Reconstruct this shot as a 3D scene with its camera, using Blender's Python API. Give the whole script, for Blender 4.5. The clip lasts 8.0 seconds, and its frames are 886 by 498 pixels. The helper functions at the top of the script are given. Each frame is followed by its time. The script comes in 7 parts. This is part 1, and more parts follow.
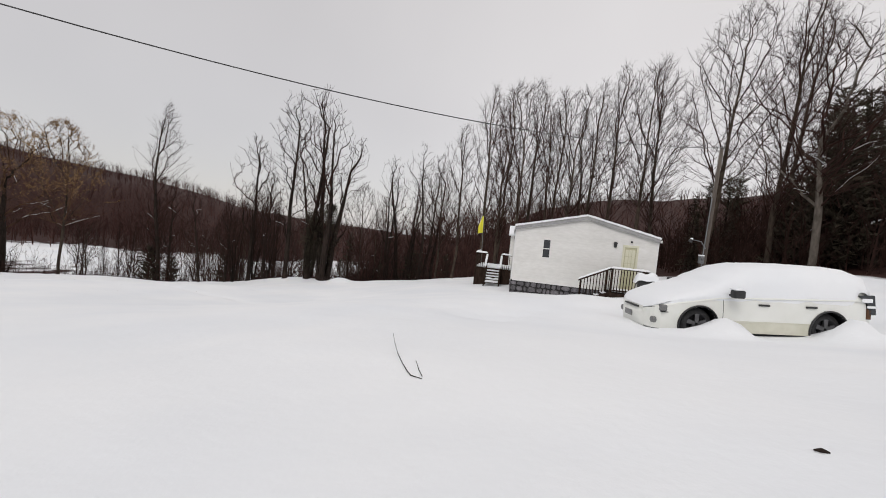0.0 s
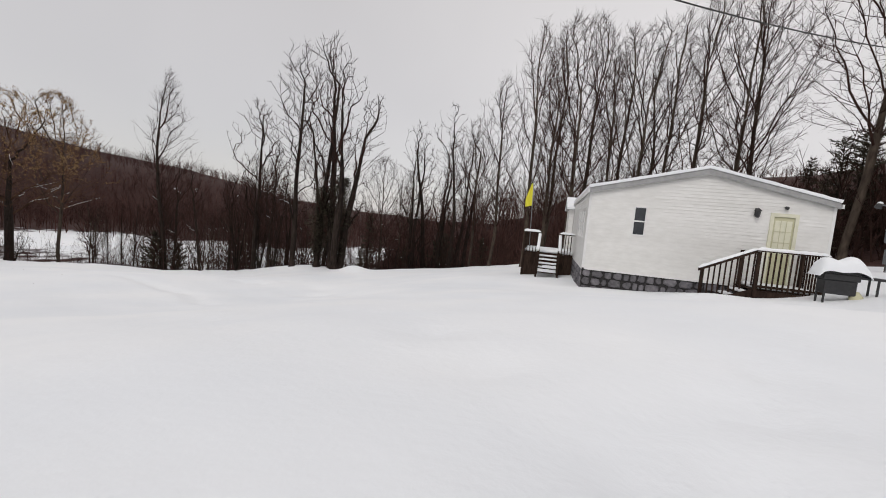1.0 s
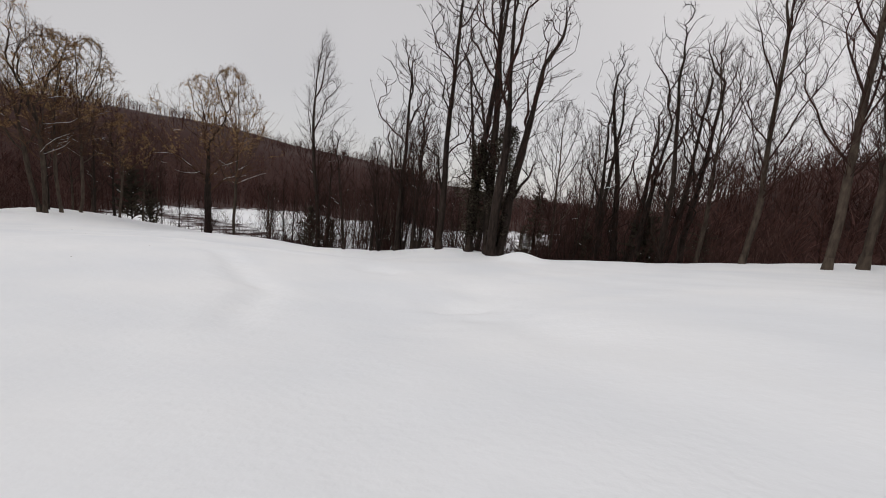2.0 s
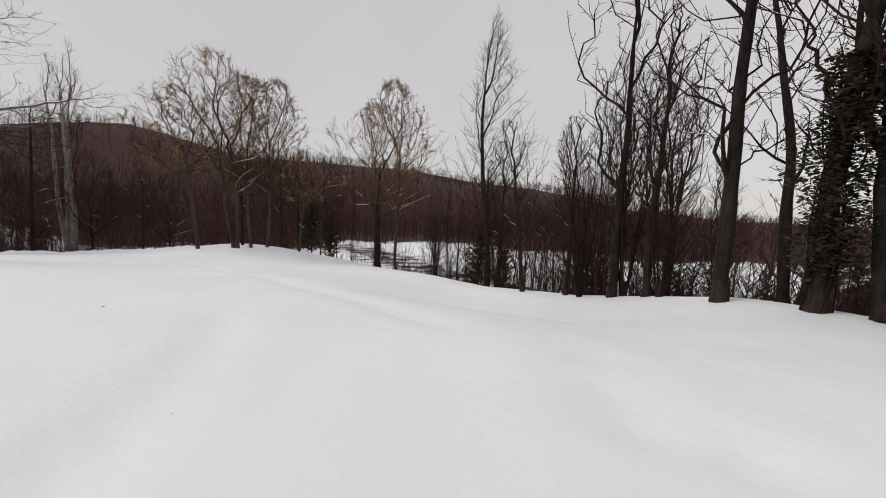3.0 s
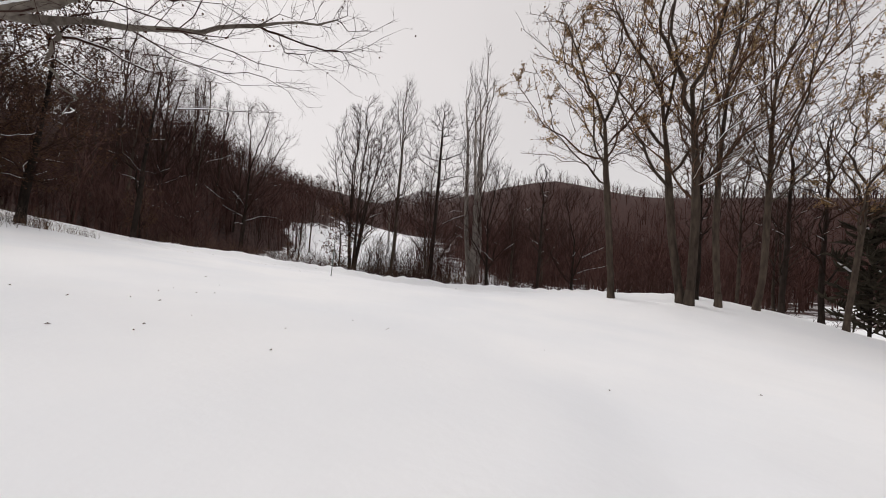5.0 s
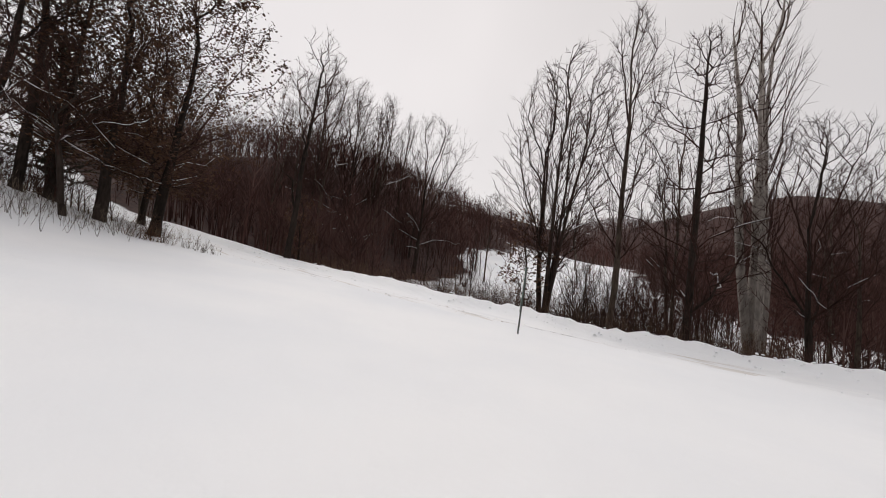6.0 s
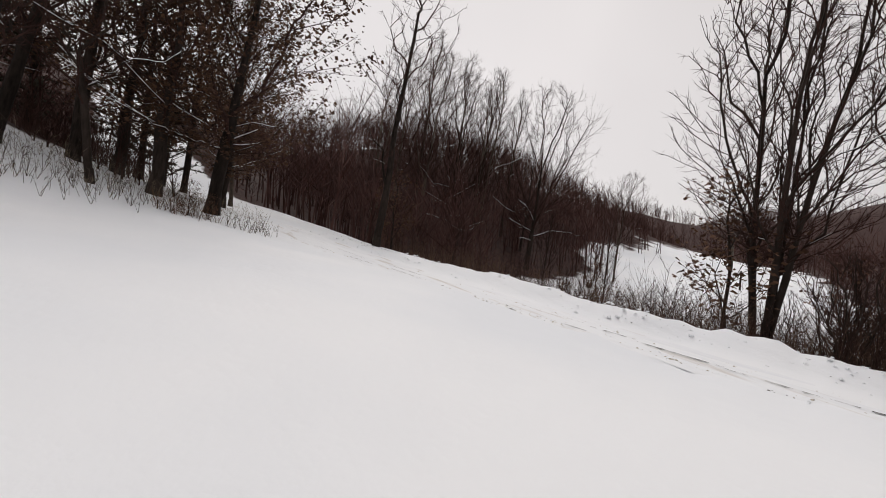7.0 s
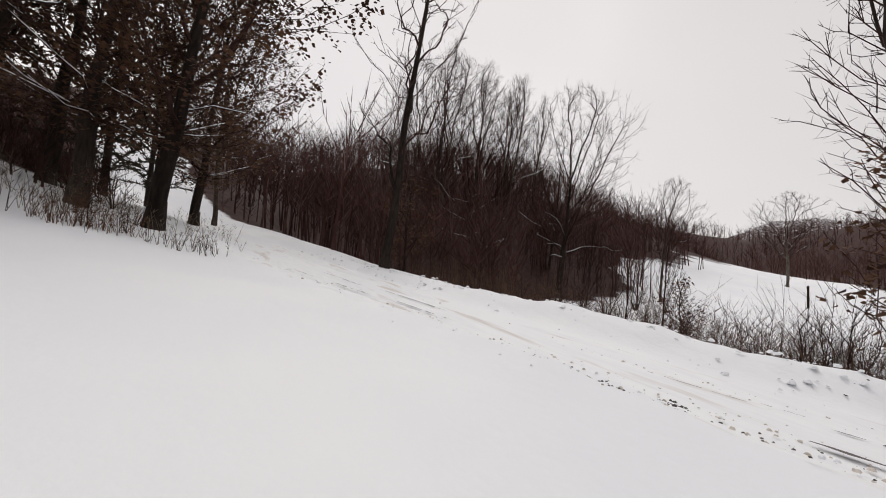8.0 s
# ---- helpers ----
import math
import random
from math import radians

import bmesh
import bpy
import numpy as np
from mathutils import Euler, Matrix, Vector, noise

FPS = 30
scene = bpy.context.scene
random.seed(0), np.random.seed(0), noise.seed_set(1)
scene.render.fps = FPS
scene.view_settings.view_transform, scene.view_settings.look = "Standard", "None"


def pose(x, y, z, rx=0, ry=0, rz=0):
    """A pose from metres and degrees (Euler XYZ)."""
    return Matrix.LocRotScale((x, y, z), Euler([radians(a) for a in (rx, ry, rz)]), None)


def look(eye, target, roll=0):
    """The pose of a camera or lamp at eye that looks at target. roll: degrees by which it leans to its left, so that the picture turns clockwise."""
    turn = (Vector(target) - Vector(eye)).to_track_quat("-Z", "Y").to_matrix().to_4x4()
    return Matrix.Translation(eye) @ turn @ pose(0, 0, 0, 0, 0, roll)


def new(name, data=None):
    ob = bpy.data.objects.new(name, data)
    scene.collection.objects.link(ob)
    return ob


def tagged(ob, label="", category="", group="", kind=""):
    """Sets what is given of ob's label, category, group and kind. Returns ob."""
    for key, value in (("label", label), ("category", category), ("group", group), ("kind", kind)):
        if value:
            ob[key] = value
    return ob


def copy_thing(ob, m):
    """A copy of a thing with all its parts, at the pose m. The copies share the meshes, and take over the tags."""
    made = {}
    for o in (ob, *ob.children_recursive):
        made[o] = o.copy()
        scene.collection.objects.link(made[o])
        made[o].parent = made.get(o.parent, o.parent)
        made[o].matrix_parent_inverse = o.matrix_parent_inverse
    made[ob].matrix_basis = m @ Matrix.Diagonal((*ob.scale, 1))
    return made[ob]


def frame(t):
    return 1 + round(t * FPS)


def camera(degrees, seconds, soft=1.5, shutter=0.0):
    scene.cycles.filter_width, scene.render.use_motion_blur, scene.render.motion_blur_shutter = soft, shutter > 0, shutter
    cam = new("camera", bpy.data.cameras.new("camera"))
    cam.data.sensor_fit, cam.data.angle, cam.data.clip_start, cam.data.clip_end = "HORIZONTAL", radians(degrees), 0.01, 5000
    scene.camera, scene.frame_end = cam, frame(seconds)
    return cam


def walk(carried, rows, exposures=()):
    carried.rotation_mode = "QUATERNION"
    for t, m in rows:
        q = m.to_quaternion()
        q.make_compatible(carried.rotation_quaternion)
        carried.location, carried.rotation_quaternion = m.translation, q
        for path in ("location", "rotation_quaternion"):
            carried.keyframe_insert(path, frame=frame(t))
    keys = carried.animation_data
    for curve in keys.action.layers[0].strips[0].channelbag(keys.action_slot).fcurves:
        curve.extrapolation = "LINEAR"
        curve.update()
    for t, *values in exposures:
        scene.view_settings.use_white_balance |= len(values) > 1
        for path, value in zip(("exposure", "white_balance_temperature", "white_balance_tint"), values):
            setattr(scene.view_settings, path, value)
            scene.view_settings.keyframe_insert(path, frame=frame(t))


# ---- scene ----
cam = camera(97.5, 8.0, soft=0.95)
PATH = [
    (0, (-0.000, 0.000, 2.500), (-0.002, 9.993, 2.127), 5.89),
    (0.5, (0.153, 3.257, 2.146), (0.509, 13.237, 1.624), 6.04),
    (1, (-0.038, 6.959, 1.756), (-0.884, 16.892, 0.975), 5.23),
    (1.2, (-0.398, 8.532, 1.429), (-2.012, 18.328, 0.232), 5.24),
    (2.3, (-5.504, 18.623, -0.109), (-10.963, 26.911, -1.334), 3.87),
    (2.5, (-6.752, 20.359, -0.471), (-12.919, 28.168, -1.465), 2.70),
    (3, (-11.157, 23.731, -0.846), (-18.993, 29.872, -1.782), 1.72),
    (3.5, (-16.312, 26.108, -1.477), (-25.526, 29.986, -1.709), 0.09),
    (4, (-21.349, 27.216, -2.058), (-31.183, 28.938, -2.620), -0.57),
    (4.5, (-27.092, 27.096, -2.383), (-37.080, 26.646, -2.603), -0.26),
    (5, (-32.836, 25.443, -2.711), (-42.414, 22.571, -2.809), 2.81),
    (5.2, (-34.868, 24.398, -2.696), (-44.062, 20.475, -2.427), 3.06),
    (6.3, (-43.134, 17.874, -3.143), (-49.845, 10.461, -3.020), 4.07),
    (6.5, (-43.828, 16.966, -3.184), (-50.075, 9.157, -3.205), 4.28),
    (7, (-45.161, 14.711, -3.242), (-50.510, 6.262, -3.165), 4.98),
    (7.5, (-46.238, 12.678, -3.336), (-50.955, 3.861, -3.379), 4.24),
    (8, (-47.059, 11.133, -3.283), (-51.974, 2.445, -2.685), 3.45),
]
walk(cam, [(t, look(eye, target, roll)) for t, eye, target, roll in PATH],
     exposures=[(0.0, 0.17, 6520, 11), (1.0, 0.17, 6520, 11), (2.5, 0.08, 6520, 11), (3.0, 0.16, 6540, 11.3), (3.5, 0.27, 6580, 11.5), (4.5, 0.31, 6660, 12), (5.2, 0.37, 6660, 12), (6.5, 0.33, 6660, 12), (7.5, 0.27, 6660, 12), (8.0, 0.33, 6660, 12)])


# ---------------------------------------------------------------- world, sun
world = bpy.data.worlds.new("overcast_sky")
scene.world = world
world.use_nodes = True
wn, wl = world.node_tree.nodes, world.node_tree.links
wn.clear()
w_out, w_bg = wn.new("ShaderNodeOutputWorld"), wn.new("ShaderNodeBackground")
w_sky, w_mix, w_noise, w_ramp = wn.new("ShaderNodeTexSky"), wn.new("ShaderNodeMix"), wn.new("ShaderNodeTexNoise"), wn.new("ShaderNodeValToRGB")
w_sky.sky_type, w_sky.sun_disc = "NISHITA", False
w_sky.sun_elevation, w_sky.sun_rotation = radians(28), radians(150)
w_mix.data_type, w_mix.inputs[0].default_value = "RGBA", 0.985
w_co = wn.new("ShaderNodeTexCoord")
w_noise.inputs["Scale"].default_value, w_noise.inputs["Detail"].default_value = 1.6, 3.0
w_ramp.color_ramp.elements[0].position, w_ramp.color_ramp.elements[0].color = 0.3, (0.90, 0.872, 0.866, 1)
w_ramp.color_ramp.elements[1].position, w_ramp.color_ramp.elements[1].color = 0.7, (1.0, 0.97, 0.96, 1)
wl.new(w_co.outputs["Generated"], w_noise.inputs["Vector"])
wl.new(w_noise.outputs["Fac"], w_ramp.inputs["Fac"])
# a heavier bank of cloud to the north-west
w_dir, w_dot, w_map, w_mul = wn.new("ShaderNodeCombineXYZ"), wn.new("ShaderNodeVectorMath"), wn.new("ShaderNodeMapRange"), wn.new("ShaderNodeVectorMath")
for k, val in enumerate((-0.72, 0.55, 0.42)):
    w_dir.inputs[k].default_value = val
w_dot.operation, w_mul.operation, w_map.interpolation_type = "DOT_PRODUCT", "SCALE", "SMOOTHSTEP"
wl.new(w_co.outputs["Generated"], w_dot.inputs[0])
wl.new(w_dir.outputs[0], w_dot.inputs[1])
wl.new(w_dot.outputs["Value"], w_map.inputs["Value"])
for key, val in (("From Min", 0.35), ("From Max", 0.95), ("To Min", 1.0), ("To Max", 0.82)):
    w_map.inputs[key].default_value = val
wl.new(w_ramp.outputs["Color"], w_mul.inputs[0])
wl.new(w_map.outputs[0], w_mul.inputs["Scale"])
wl.new(w_sky.outputs["Color"], w_mix.inputs[6])
wl.new(w_mul.outputs[0], w_mix.inputs[7])
wl.new(w_mix.outputs[2], w_bg.inputs["Color"])
wl.new(w_bg.outputs["Background"], w_out.inputs["Surface"])
w_bg.inputs["Strength"].default_value = 0.66

sun_data = bpy.data.lights.new("sun", "SUN")
sun_data.energy, sun_data.angle, sun_data.color = 0.92, radians(25), (1.0, 0.97, 0.93)
sun = new("sun", sun_data)
sun.matrix_world = look((0, 0, 50), (25, 43, 0))

# ---------------------------------------------------------------- materials
def nodes_of(name):
    m = bpy.data.materials.new(name)
    m.use_nodes = True
    n, l = m.node_tree.nodes, m.node_tree.links
    return m, n, l, n["Principled BSDF"]


def grained(name, a, b, rough=0.8, scale=8.0, bump_by=0.3, metal=0.0, big=0.6, stretch=(1, 1, 1), each=0.0, wear=None, isle=0.0):
    """A surface whose colour wanders between a and b at two scales, with fine relief. each: how much single objects differ. wear: colour of blotches."""
    m, n, l, p = nodes_of(name)
    co, mp = n.new("ShaderNodeTexCoord"), n.new("ShaderNodeMapping")
    mp.inputs["Scale"].default_value = stretch
    l.new(co.outputs["Object"], mp.inputs["Vector"])
    fine, wide = n.new("ShaderNodeTexNoise"), n.new("ShaderNodeTexNoise")
    fine.inputs["Scale"].default_value, fine.inputs["Detail"].default_value = scale, 6
    wide.inputs["Scale"].default_value, wide.inputs["Detail"].default_value = big, 3
    l.new(mp.outputs["Vector"], fine.inputs["Vector"])
    l.new(mp.outputs["Vector"], wide.inputs["Vector"])
    add = n.new("ShaderNodeMath")
    add.operation = "ADD"
    l.new(fine.outputs["Fac"], add.inputs[0])
    l.new(wide.outputs["Fac"], add.inputs[1])
    ramp = n.new("ShaderNodeValToRGB")
    ramp.color_ramp.elements[0].position, ramp.color_ramp.elements[0].color = 0.35, (*a, 1)
    ramp.color_ramp.elements[1].position, ramp.color_ramp.elements[1].color = 0.65, (*b, 1)
    half = n.new("ShaderNodeMath")
    half.operation, half.inputs[1].default_value = "MULTIPLY", 0.5
    l.new(add.outputs[0], half.inputs[0])
    l.new(half.outputs[0], ramp.inputs["Fac"])
    colour = ramp.outputs["Color"]
    if wear:
        spots, cut, mix = n.new("ShaderNodeTexNoise"), n.new("ShaderNodeValToRGB"), n.new("ShaderNodeMix")
        spots.inputs["Scale"].default_value, spots.inputs["Detail"].default_value = big * 4, 8
        l.new(mp.outputs["Vector"], spots.inputs["Vector"])
        cut.color_ramp.elements[0].position, cut.color_ramp.elements[1].position = 0.56, 0.68
        l.new(spots.outputs["Fac"], cut.inputs["Fac"])
        mix.data_type = "RGBA"
        l.new(cut.outputs["Color"], mix.inputs[0])
        l.new(colour, mix.inputs[6])
        mix.inputs[7].default_value = (*wear, 1)
        colour = mix.outputs[2]
    if each:
        info, span, hsv = n.new("ShaderNodeObjectInfo"), n.new("ShaderNodeMapRange"), n.new("ShaderNodeHueSaturation")
        span.inputs["To Min"].default_value, span.inputs["To Max"].default_value = 1 - each, 1 + each
        l.new(info.outputs["Random"], span.inputs["Value"])
        l.new(span.outputs[0], hsv.inputs["Value"])
        l.new(colour, hsv.inputs["Color"])
        colour = hsv.outputs["Color"]
    if isle:
        geo, span, grey, hsv = n.new("ShaderNodeNewGeometry"), n.new("ShaderNodeMapRange"), n.new("ShaderNodeMapRange"), n.new("ShaderNodeHueSaturation")
        span.inputs["To Min"].default_value, span.inputs["To Max"].default_value = 1 - isle, 1 + isle
        grey.inputs["To Min"].default_value, grey.inputs["To Max"].default_value = 1.15, 0.85
        l.new(geo.outputs["Random Per Island"], span.inputs["Value"])
        l.new(geo.outputs["Random Per Island"], grey.inputs["Value"])
        l.new(span.outputs[0], hsv.inputs["Value"])
        l.new(grey.outputs[0], hsv.inputs["Saturation"])
        l.new(colour, hsv.inputs["Color"])
        colour = hsv.outputs["Color"]
    l.new(colour, p.inputs["Base Color"])
    p.inputs["Roughness"].default_value, p.inputs["Metallic"].default_value = rough, metal
    if bump_by:
        bm_ = n.new("ShaderNodeBump")
        bm_.inputs["Strength"].default_value, bm_.inputs["Distance"].default_value = bump_by, 0.02
        l.new(fine.outputs["Fac"], bm_.inputs["Height"])
        l.new(bm_.outputs["Normal"], p.inputs["Normal"])
    return m


def matt(*mats):
    for m in mats:
        m.node_tree.nodes["Principled BSDF"].inputs["Specular IOR Level"].default_value = 0.08


def snow_material(name, a=(0.80, 0.825, 0.855), b=(0.86, 0.875, 0.89), fine=14.0, depth=0.02):
    m, n, l, p = nodes_of(name)
    co = n.new("ShaderNodeTexCoord")
    wide, grain, soft = n.new("ShaderNodeTexNoise"), n.new("ShaderNodeTexNoise"), n.new("ShaderNodeTexNoise")
    for tex, sc, det in ((wide, 0.25, 4), (grain, fine, 5), (soft, 1.3, 3)):
        tex.inputs["Scale"].default_value, tex.inputs["Detail"].default_value = sc, det
        l.new(co.outputs["Object"], tex.inputs["Vector"])
    ramp = n.new("ShaderNodeValToRGB")
    ramp.color_ramp.elements[0].position, ramp.color_ramp.elements[0].color = 0.35, (*a, 1)
    ramp.color_ramp.elements[1].position, ramp.color_ramp.elements[1].color = 0.65, (*b, 1)
    l.new(wide.outputs["Fac"], ramp.inputs["Fac"])
    l.new(ramp.outputs["Color"], p.inputs["Base Color"])
    p.inputs["Roughness"].default_value = 0.75
    p.inputs["Specular IOR Level"].default_value = 0.25
    one, two = n.new("ShaderNodeBump"), n.new("ShaderNodeBump")
    one.inputs["Strength"].default_value, one.inputs["Distance"].default_value = 0.25, depth
    two.inputs["Strength"].default_value, two.inputs["Distance"].default_value = 0.25, 0.12
    l.new(soft.outputs["Fac"], two.inputs["Height"])
    l.new(grain.outputs["Fac"], one.inputs["Height"])
    l.new(two.outputs["Normal"], one.inputs["Normal"])
    l.new(one.outputs["Normal"], p.inputs["Normal"])
    return m, n, l, p, ramp


SNOW = snow_material("snow")[0]


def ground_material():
    """Snow; under woods leaf litter shows through, darkened to stand for dense shaded trees."""
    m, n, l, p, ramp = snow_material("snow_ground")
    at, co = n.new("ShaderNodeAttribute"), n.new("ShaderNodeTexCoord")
    at.attribute_name = "litter_dark"
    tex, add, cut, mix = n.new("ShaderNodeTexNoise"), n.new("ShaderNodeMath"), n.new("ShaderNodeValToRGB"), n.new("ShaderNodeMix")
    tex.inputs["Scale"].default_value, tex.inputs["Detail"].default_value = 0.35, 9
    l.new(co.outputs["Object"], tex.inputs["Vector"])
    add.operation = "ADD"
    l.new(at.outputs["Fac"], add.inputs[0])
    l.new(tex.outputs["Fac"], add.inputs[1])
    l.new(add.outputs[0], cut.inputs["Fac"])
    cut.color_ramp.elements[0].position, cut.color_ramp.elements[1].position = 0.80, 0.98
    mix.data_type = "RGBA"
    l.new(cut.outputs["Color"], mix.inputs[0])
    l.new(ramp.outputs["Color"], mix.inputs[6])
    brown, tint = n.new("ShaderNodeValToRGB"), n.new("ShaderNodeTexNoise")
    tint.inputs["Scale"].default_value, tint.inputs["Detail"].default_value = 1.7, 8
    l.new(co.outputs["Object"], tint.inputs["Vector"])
    # litter browns, set darker to give the woods' shaded depth
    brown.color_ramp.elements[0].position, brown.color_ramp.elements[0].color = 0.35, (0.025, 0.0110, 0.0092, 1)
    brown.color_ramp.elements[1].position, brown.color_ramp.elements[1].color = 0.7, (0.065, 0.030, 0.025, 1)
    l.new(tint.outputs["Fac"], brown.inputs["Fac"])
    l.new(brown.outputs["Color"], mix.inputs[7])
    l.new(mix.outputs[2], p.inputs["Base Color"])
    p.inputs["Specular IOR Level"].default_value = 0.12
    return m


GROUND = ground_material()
BARK = grained("grey_brown_bark", (0.012, 0.009, 0.0075), (0.048, 0.036, 0.030), 0.9, 9, 0.6, stretch=(1, 1, 0.25), each=0.25)
BARK_TAN = grained("tan_brown_bark", (0.028, 0.021, 0.017), (0.105, 0.082, 0.064), 0.9, 7, 0.5, stretch=(1, 1, 0.3), each=0.25)
BARK_BIRCH = grained("pale_birch_bark", (0.17, 0.15, 0.135), (0.42, 0.38, 0.345), 0.85, 7, 0.4, stretch=(1, 1, 0.35), each=0.1)
BARK_PALE = grained("pale_bark", (0.06, 0.050, 0.042), (0.20, 0.175, 0.15), 0.85, 7, 0.4, stretch=(1, 1, 0.35), each=0.15)
TWIG = grained("brown_twigs", (0.022, 0.0118, 0.0097), (0.058, 0.031, 0.0255), 0.9, 3, 0.0, each=0.25)
TWIG_RUST = grained("twigs_with_rusty_buds", (0.035, 0.021, 0.015), (0.13, 0.074, 0.046), 0.9, 1.2, 0.0, each=0.2)
BUD = grained("rusty_maple_buds", (0.20, 0.105, 0.055), (0.40, 0.27, 0.12), 0.9, 0.8, 0.0, each=0.2)
WOODS = grained("far_bare_woods", (0.037, 0.0188, 0.0160), (0.102, 0.053, 0.0455), 0.95, 0.9, 0.0, big=0.05, isle=0.45)
NEEDLE = grained("dark_evergreen_needles", (0.030, 0.025, 0.019), (0.070, 0.060, 0.042), 0.8, 2.5, 0.0, each=0.2)
LEAF = grained("withered_oak_leaves", (0.040, 0.022, 0.015), (0.14, 0.075, 0.044), 0.85, 2.0, 0.0, each=0.2)
REED = grained("reddish_dry_brush", (0.045, 0.028, 0.020), (0.14, 0.09, 0.062), 0.9, 3, 0.0)
WEED = grained("dry_weeds", (0.10, 0.075, 0.05), (0.26, 0.21, 0.15), 0.9, 3, 0.0)
SIDING = grained("white_vinyl_siding", (0.66, 0.655, 0.63), (0.78, 0.775, 0.755), 0.45, 3, 0.05, big=0.4, stretch=(1, 1, 3), each=0.015)
TRIM = grained("white_trim", (0.66, 0.66, 0.65), (0.78, 0.78, 0.77), 0.5, 5, 0.05)
FASCIA = grained("weathered_fascia", (0.24, 0.24, 0.24), (0.38, 0.38, 0.38), 0.6, 6, 0.1)
STONE = grained("grey_field_stone", (0.06, 0.058, 0.068), (0.20, 0.19, 0.20), 0.85, 9, 0.5, each=0.35)
MORTAR = grained("dark_mortar", (0.014, 0.013, 0.014), (0.04, 0.038, 0.038), 0.95, 20, 0.4)
DECK = grained("weathered_deck_wood", (0.016, 0.010, 0.008), (0.055, 0.036, 0.027), 0.85, 6, 0.4, stretch=(3, 3, 0.6), each=0.2)
DOOR = grained("cream_door_paint", (0.44, 0.43, 0.28), (0.56, 0.54, 0.36), 0.5, 4, 0.05)
DOOR_TRIM = grained("cream_trim_paint", (0.60, 0.60, 0.46), (0.72, 0.70, 0.56), 0.5, 4, 0.05)
BLACK = grained("black_paint", (0.012, 0.012, 0.013), (0.03, 0.03, 0.032), 0.5, 12, 0.1)
RUBBER = grained("tyre_rubber", (0.010, 0.010, 0.011), (0.026, 0.026, 0.027), 0.8, 20, 0.2)
STEEL = grained("galvanised_steel", (0.18, 0.19, 0.20), (0.32, 0.33, 0.34), 0.45, 15, 0.1, metal=0.8)
POST_STEEL = grained("dull_green_steel", (0.05, 0.06, 0.055), (0.12, 0.13, 0.12), 0.6, 15, 0.1, metal=0.3)
ALLOY = grained("wheel_alloy", (0.10, 0.10, 0.105), (0.22, 0.22, 0.225), 0.45, 10, 0.1, metal=0.7)
PAINT = grained("beige_white_car_paint", (0.71, 0.72, 0.675), (0.80, 0.81, 0.775), 0.28, 2, 0.0, big=0.8)
CLADDING = grained("dirty_cream_lower_panel", (0.54, 0.53, 0.43), (0.66, 0.65, 0.55), 0.5, 5, 0.05)
SIGN_GREEN = grained("green_sign_paint", (0.02, 0.06, 0.045), (0.04, 0.11, 0.08), 0.4, 8, 0.0)
YELLOW = grained("yellow_flag_cloth", (0.62, 0.56, 0.03), (0.80, 0.74, 0.06), 0.8, 20, 0.1)
POLE_WOOD = grained("grey_utility_pole_wood", (0.06, 0.05, 0.042), (0.16, 0.135, 0.115), 0.9, 8, 0.4, stretch=(3, 3, 0.2))
CABLE = grained("black_cable", (0.012, 0.012, 0.012), (0.03, 0.03, 0.03), 0.6, 20, 0.0)
ROAD_SNOW = grained("packed_road_snow", (0.78, 0.80, 0.83), (0.85, 0.868, 0.885), 0.75, 5, 0.4, big=0.3, stretch=(1.8, 0.35, 1), wear=(0.62, 0.595, 0.565))
DIRTY_SNOW = grained("dirty_brown_snow", (0.40, 0.35, 0.28), (0.66, 0.62, 0.56), 0.85, 14, 0.4)
GRIT = grained("dark_wet_grit", (0.03, 0.028, 0.027), (0.10, 0.09, 0.085), 0.7, 18, 0.6)


matt(BUD, REED, BARK_BIRCH, BARK, BARK_TAN, BARK_PALE, TWIG, TWIG_RUST, WOODS, NEEDLE, LEAF, WEED, DECK)


def glass_material(name, tint=(0.02, 0.022, 0.025)):
    m, n, l, p = nodes_of(name)
    tex, ramp = n.new("ShaderNodeTexNoise"), n.new("ShaderNodeValToRGB")
    tex.inputs["Scale"].default_value = 3
    ramp.color_ramp.elements[0].color, ramp.color_ramp.elements[1].color = (*tint, 1), (*(2.2 * c for c in tint), 1)
    l.new(tex.outputs["Fac"], ramp.inputs["Fac"])
    l.new(ramp.outputs["Color"], p.inputs["Base Color"])
    p.inputs["Roughness"].default_value = 0.08
    p.inputs["Specular IOR Level"].default_value = 0.5
    return m


PANE = glass_material("dark_window_glass")
LENS = glass_material("lamp_glass", (0.10, 0.10, 0.10))


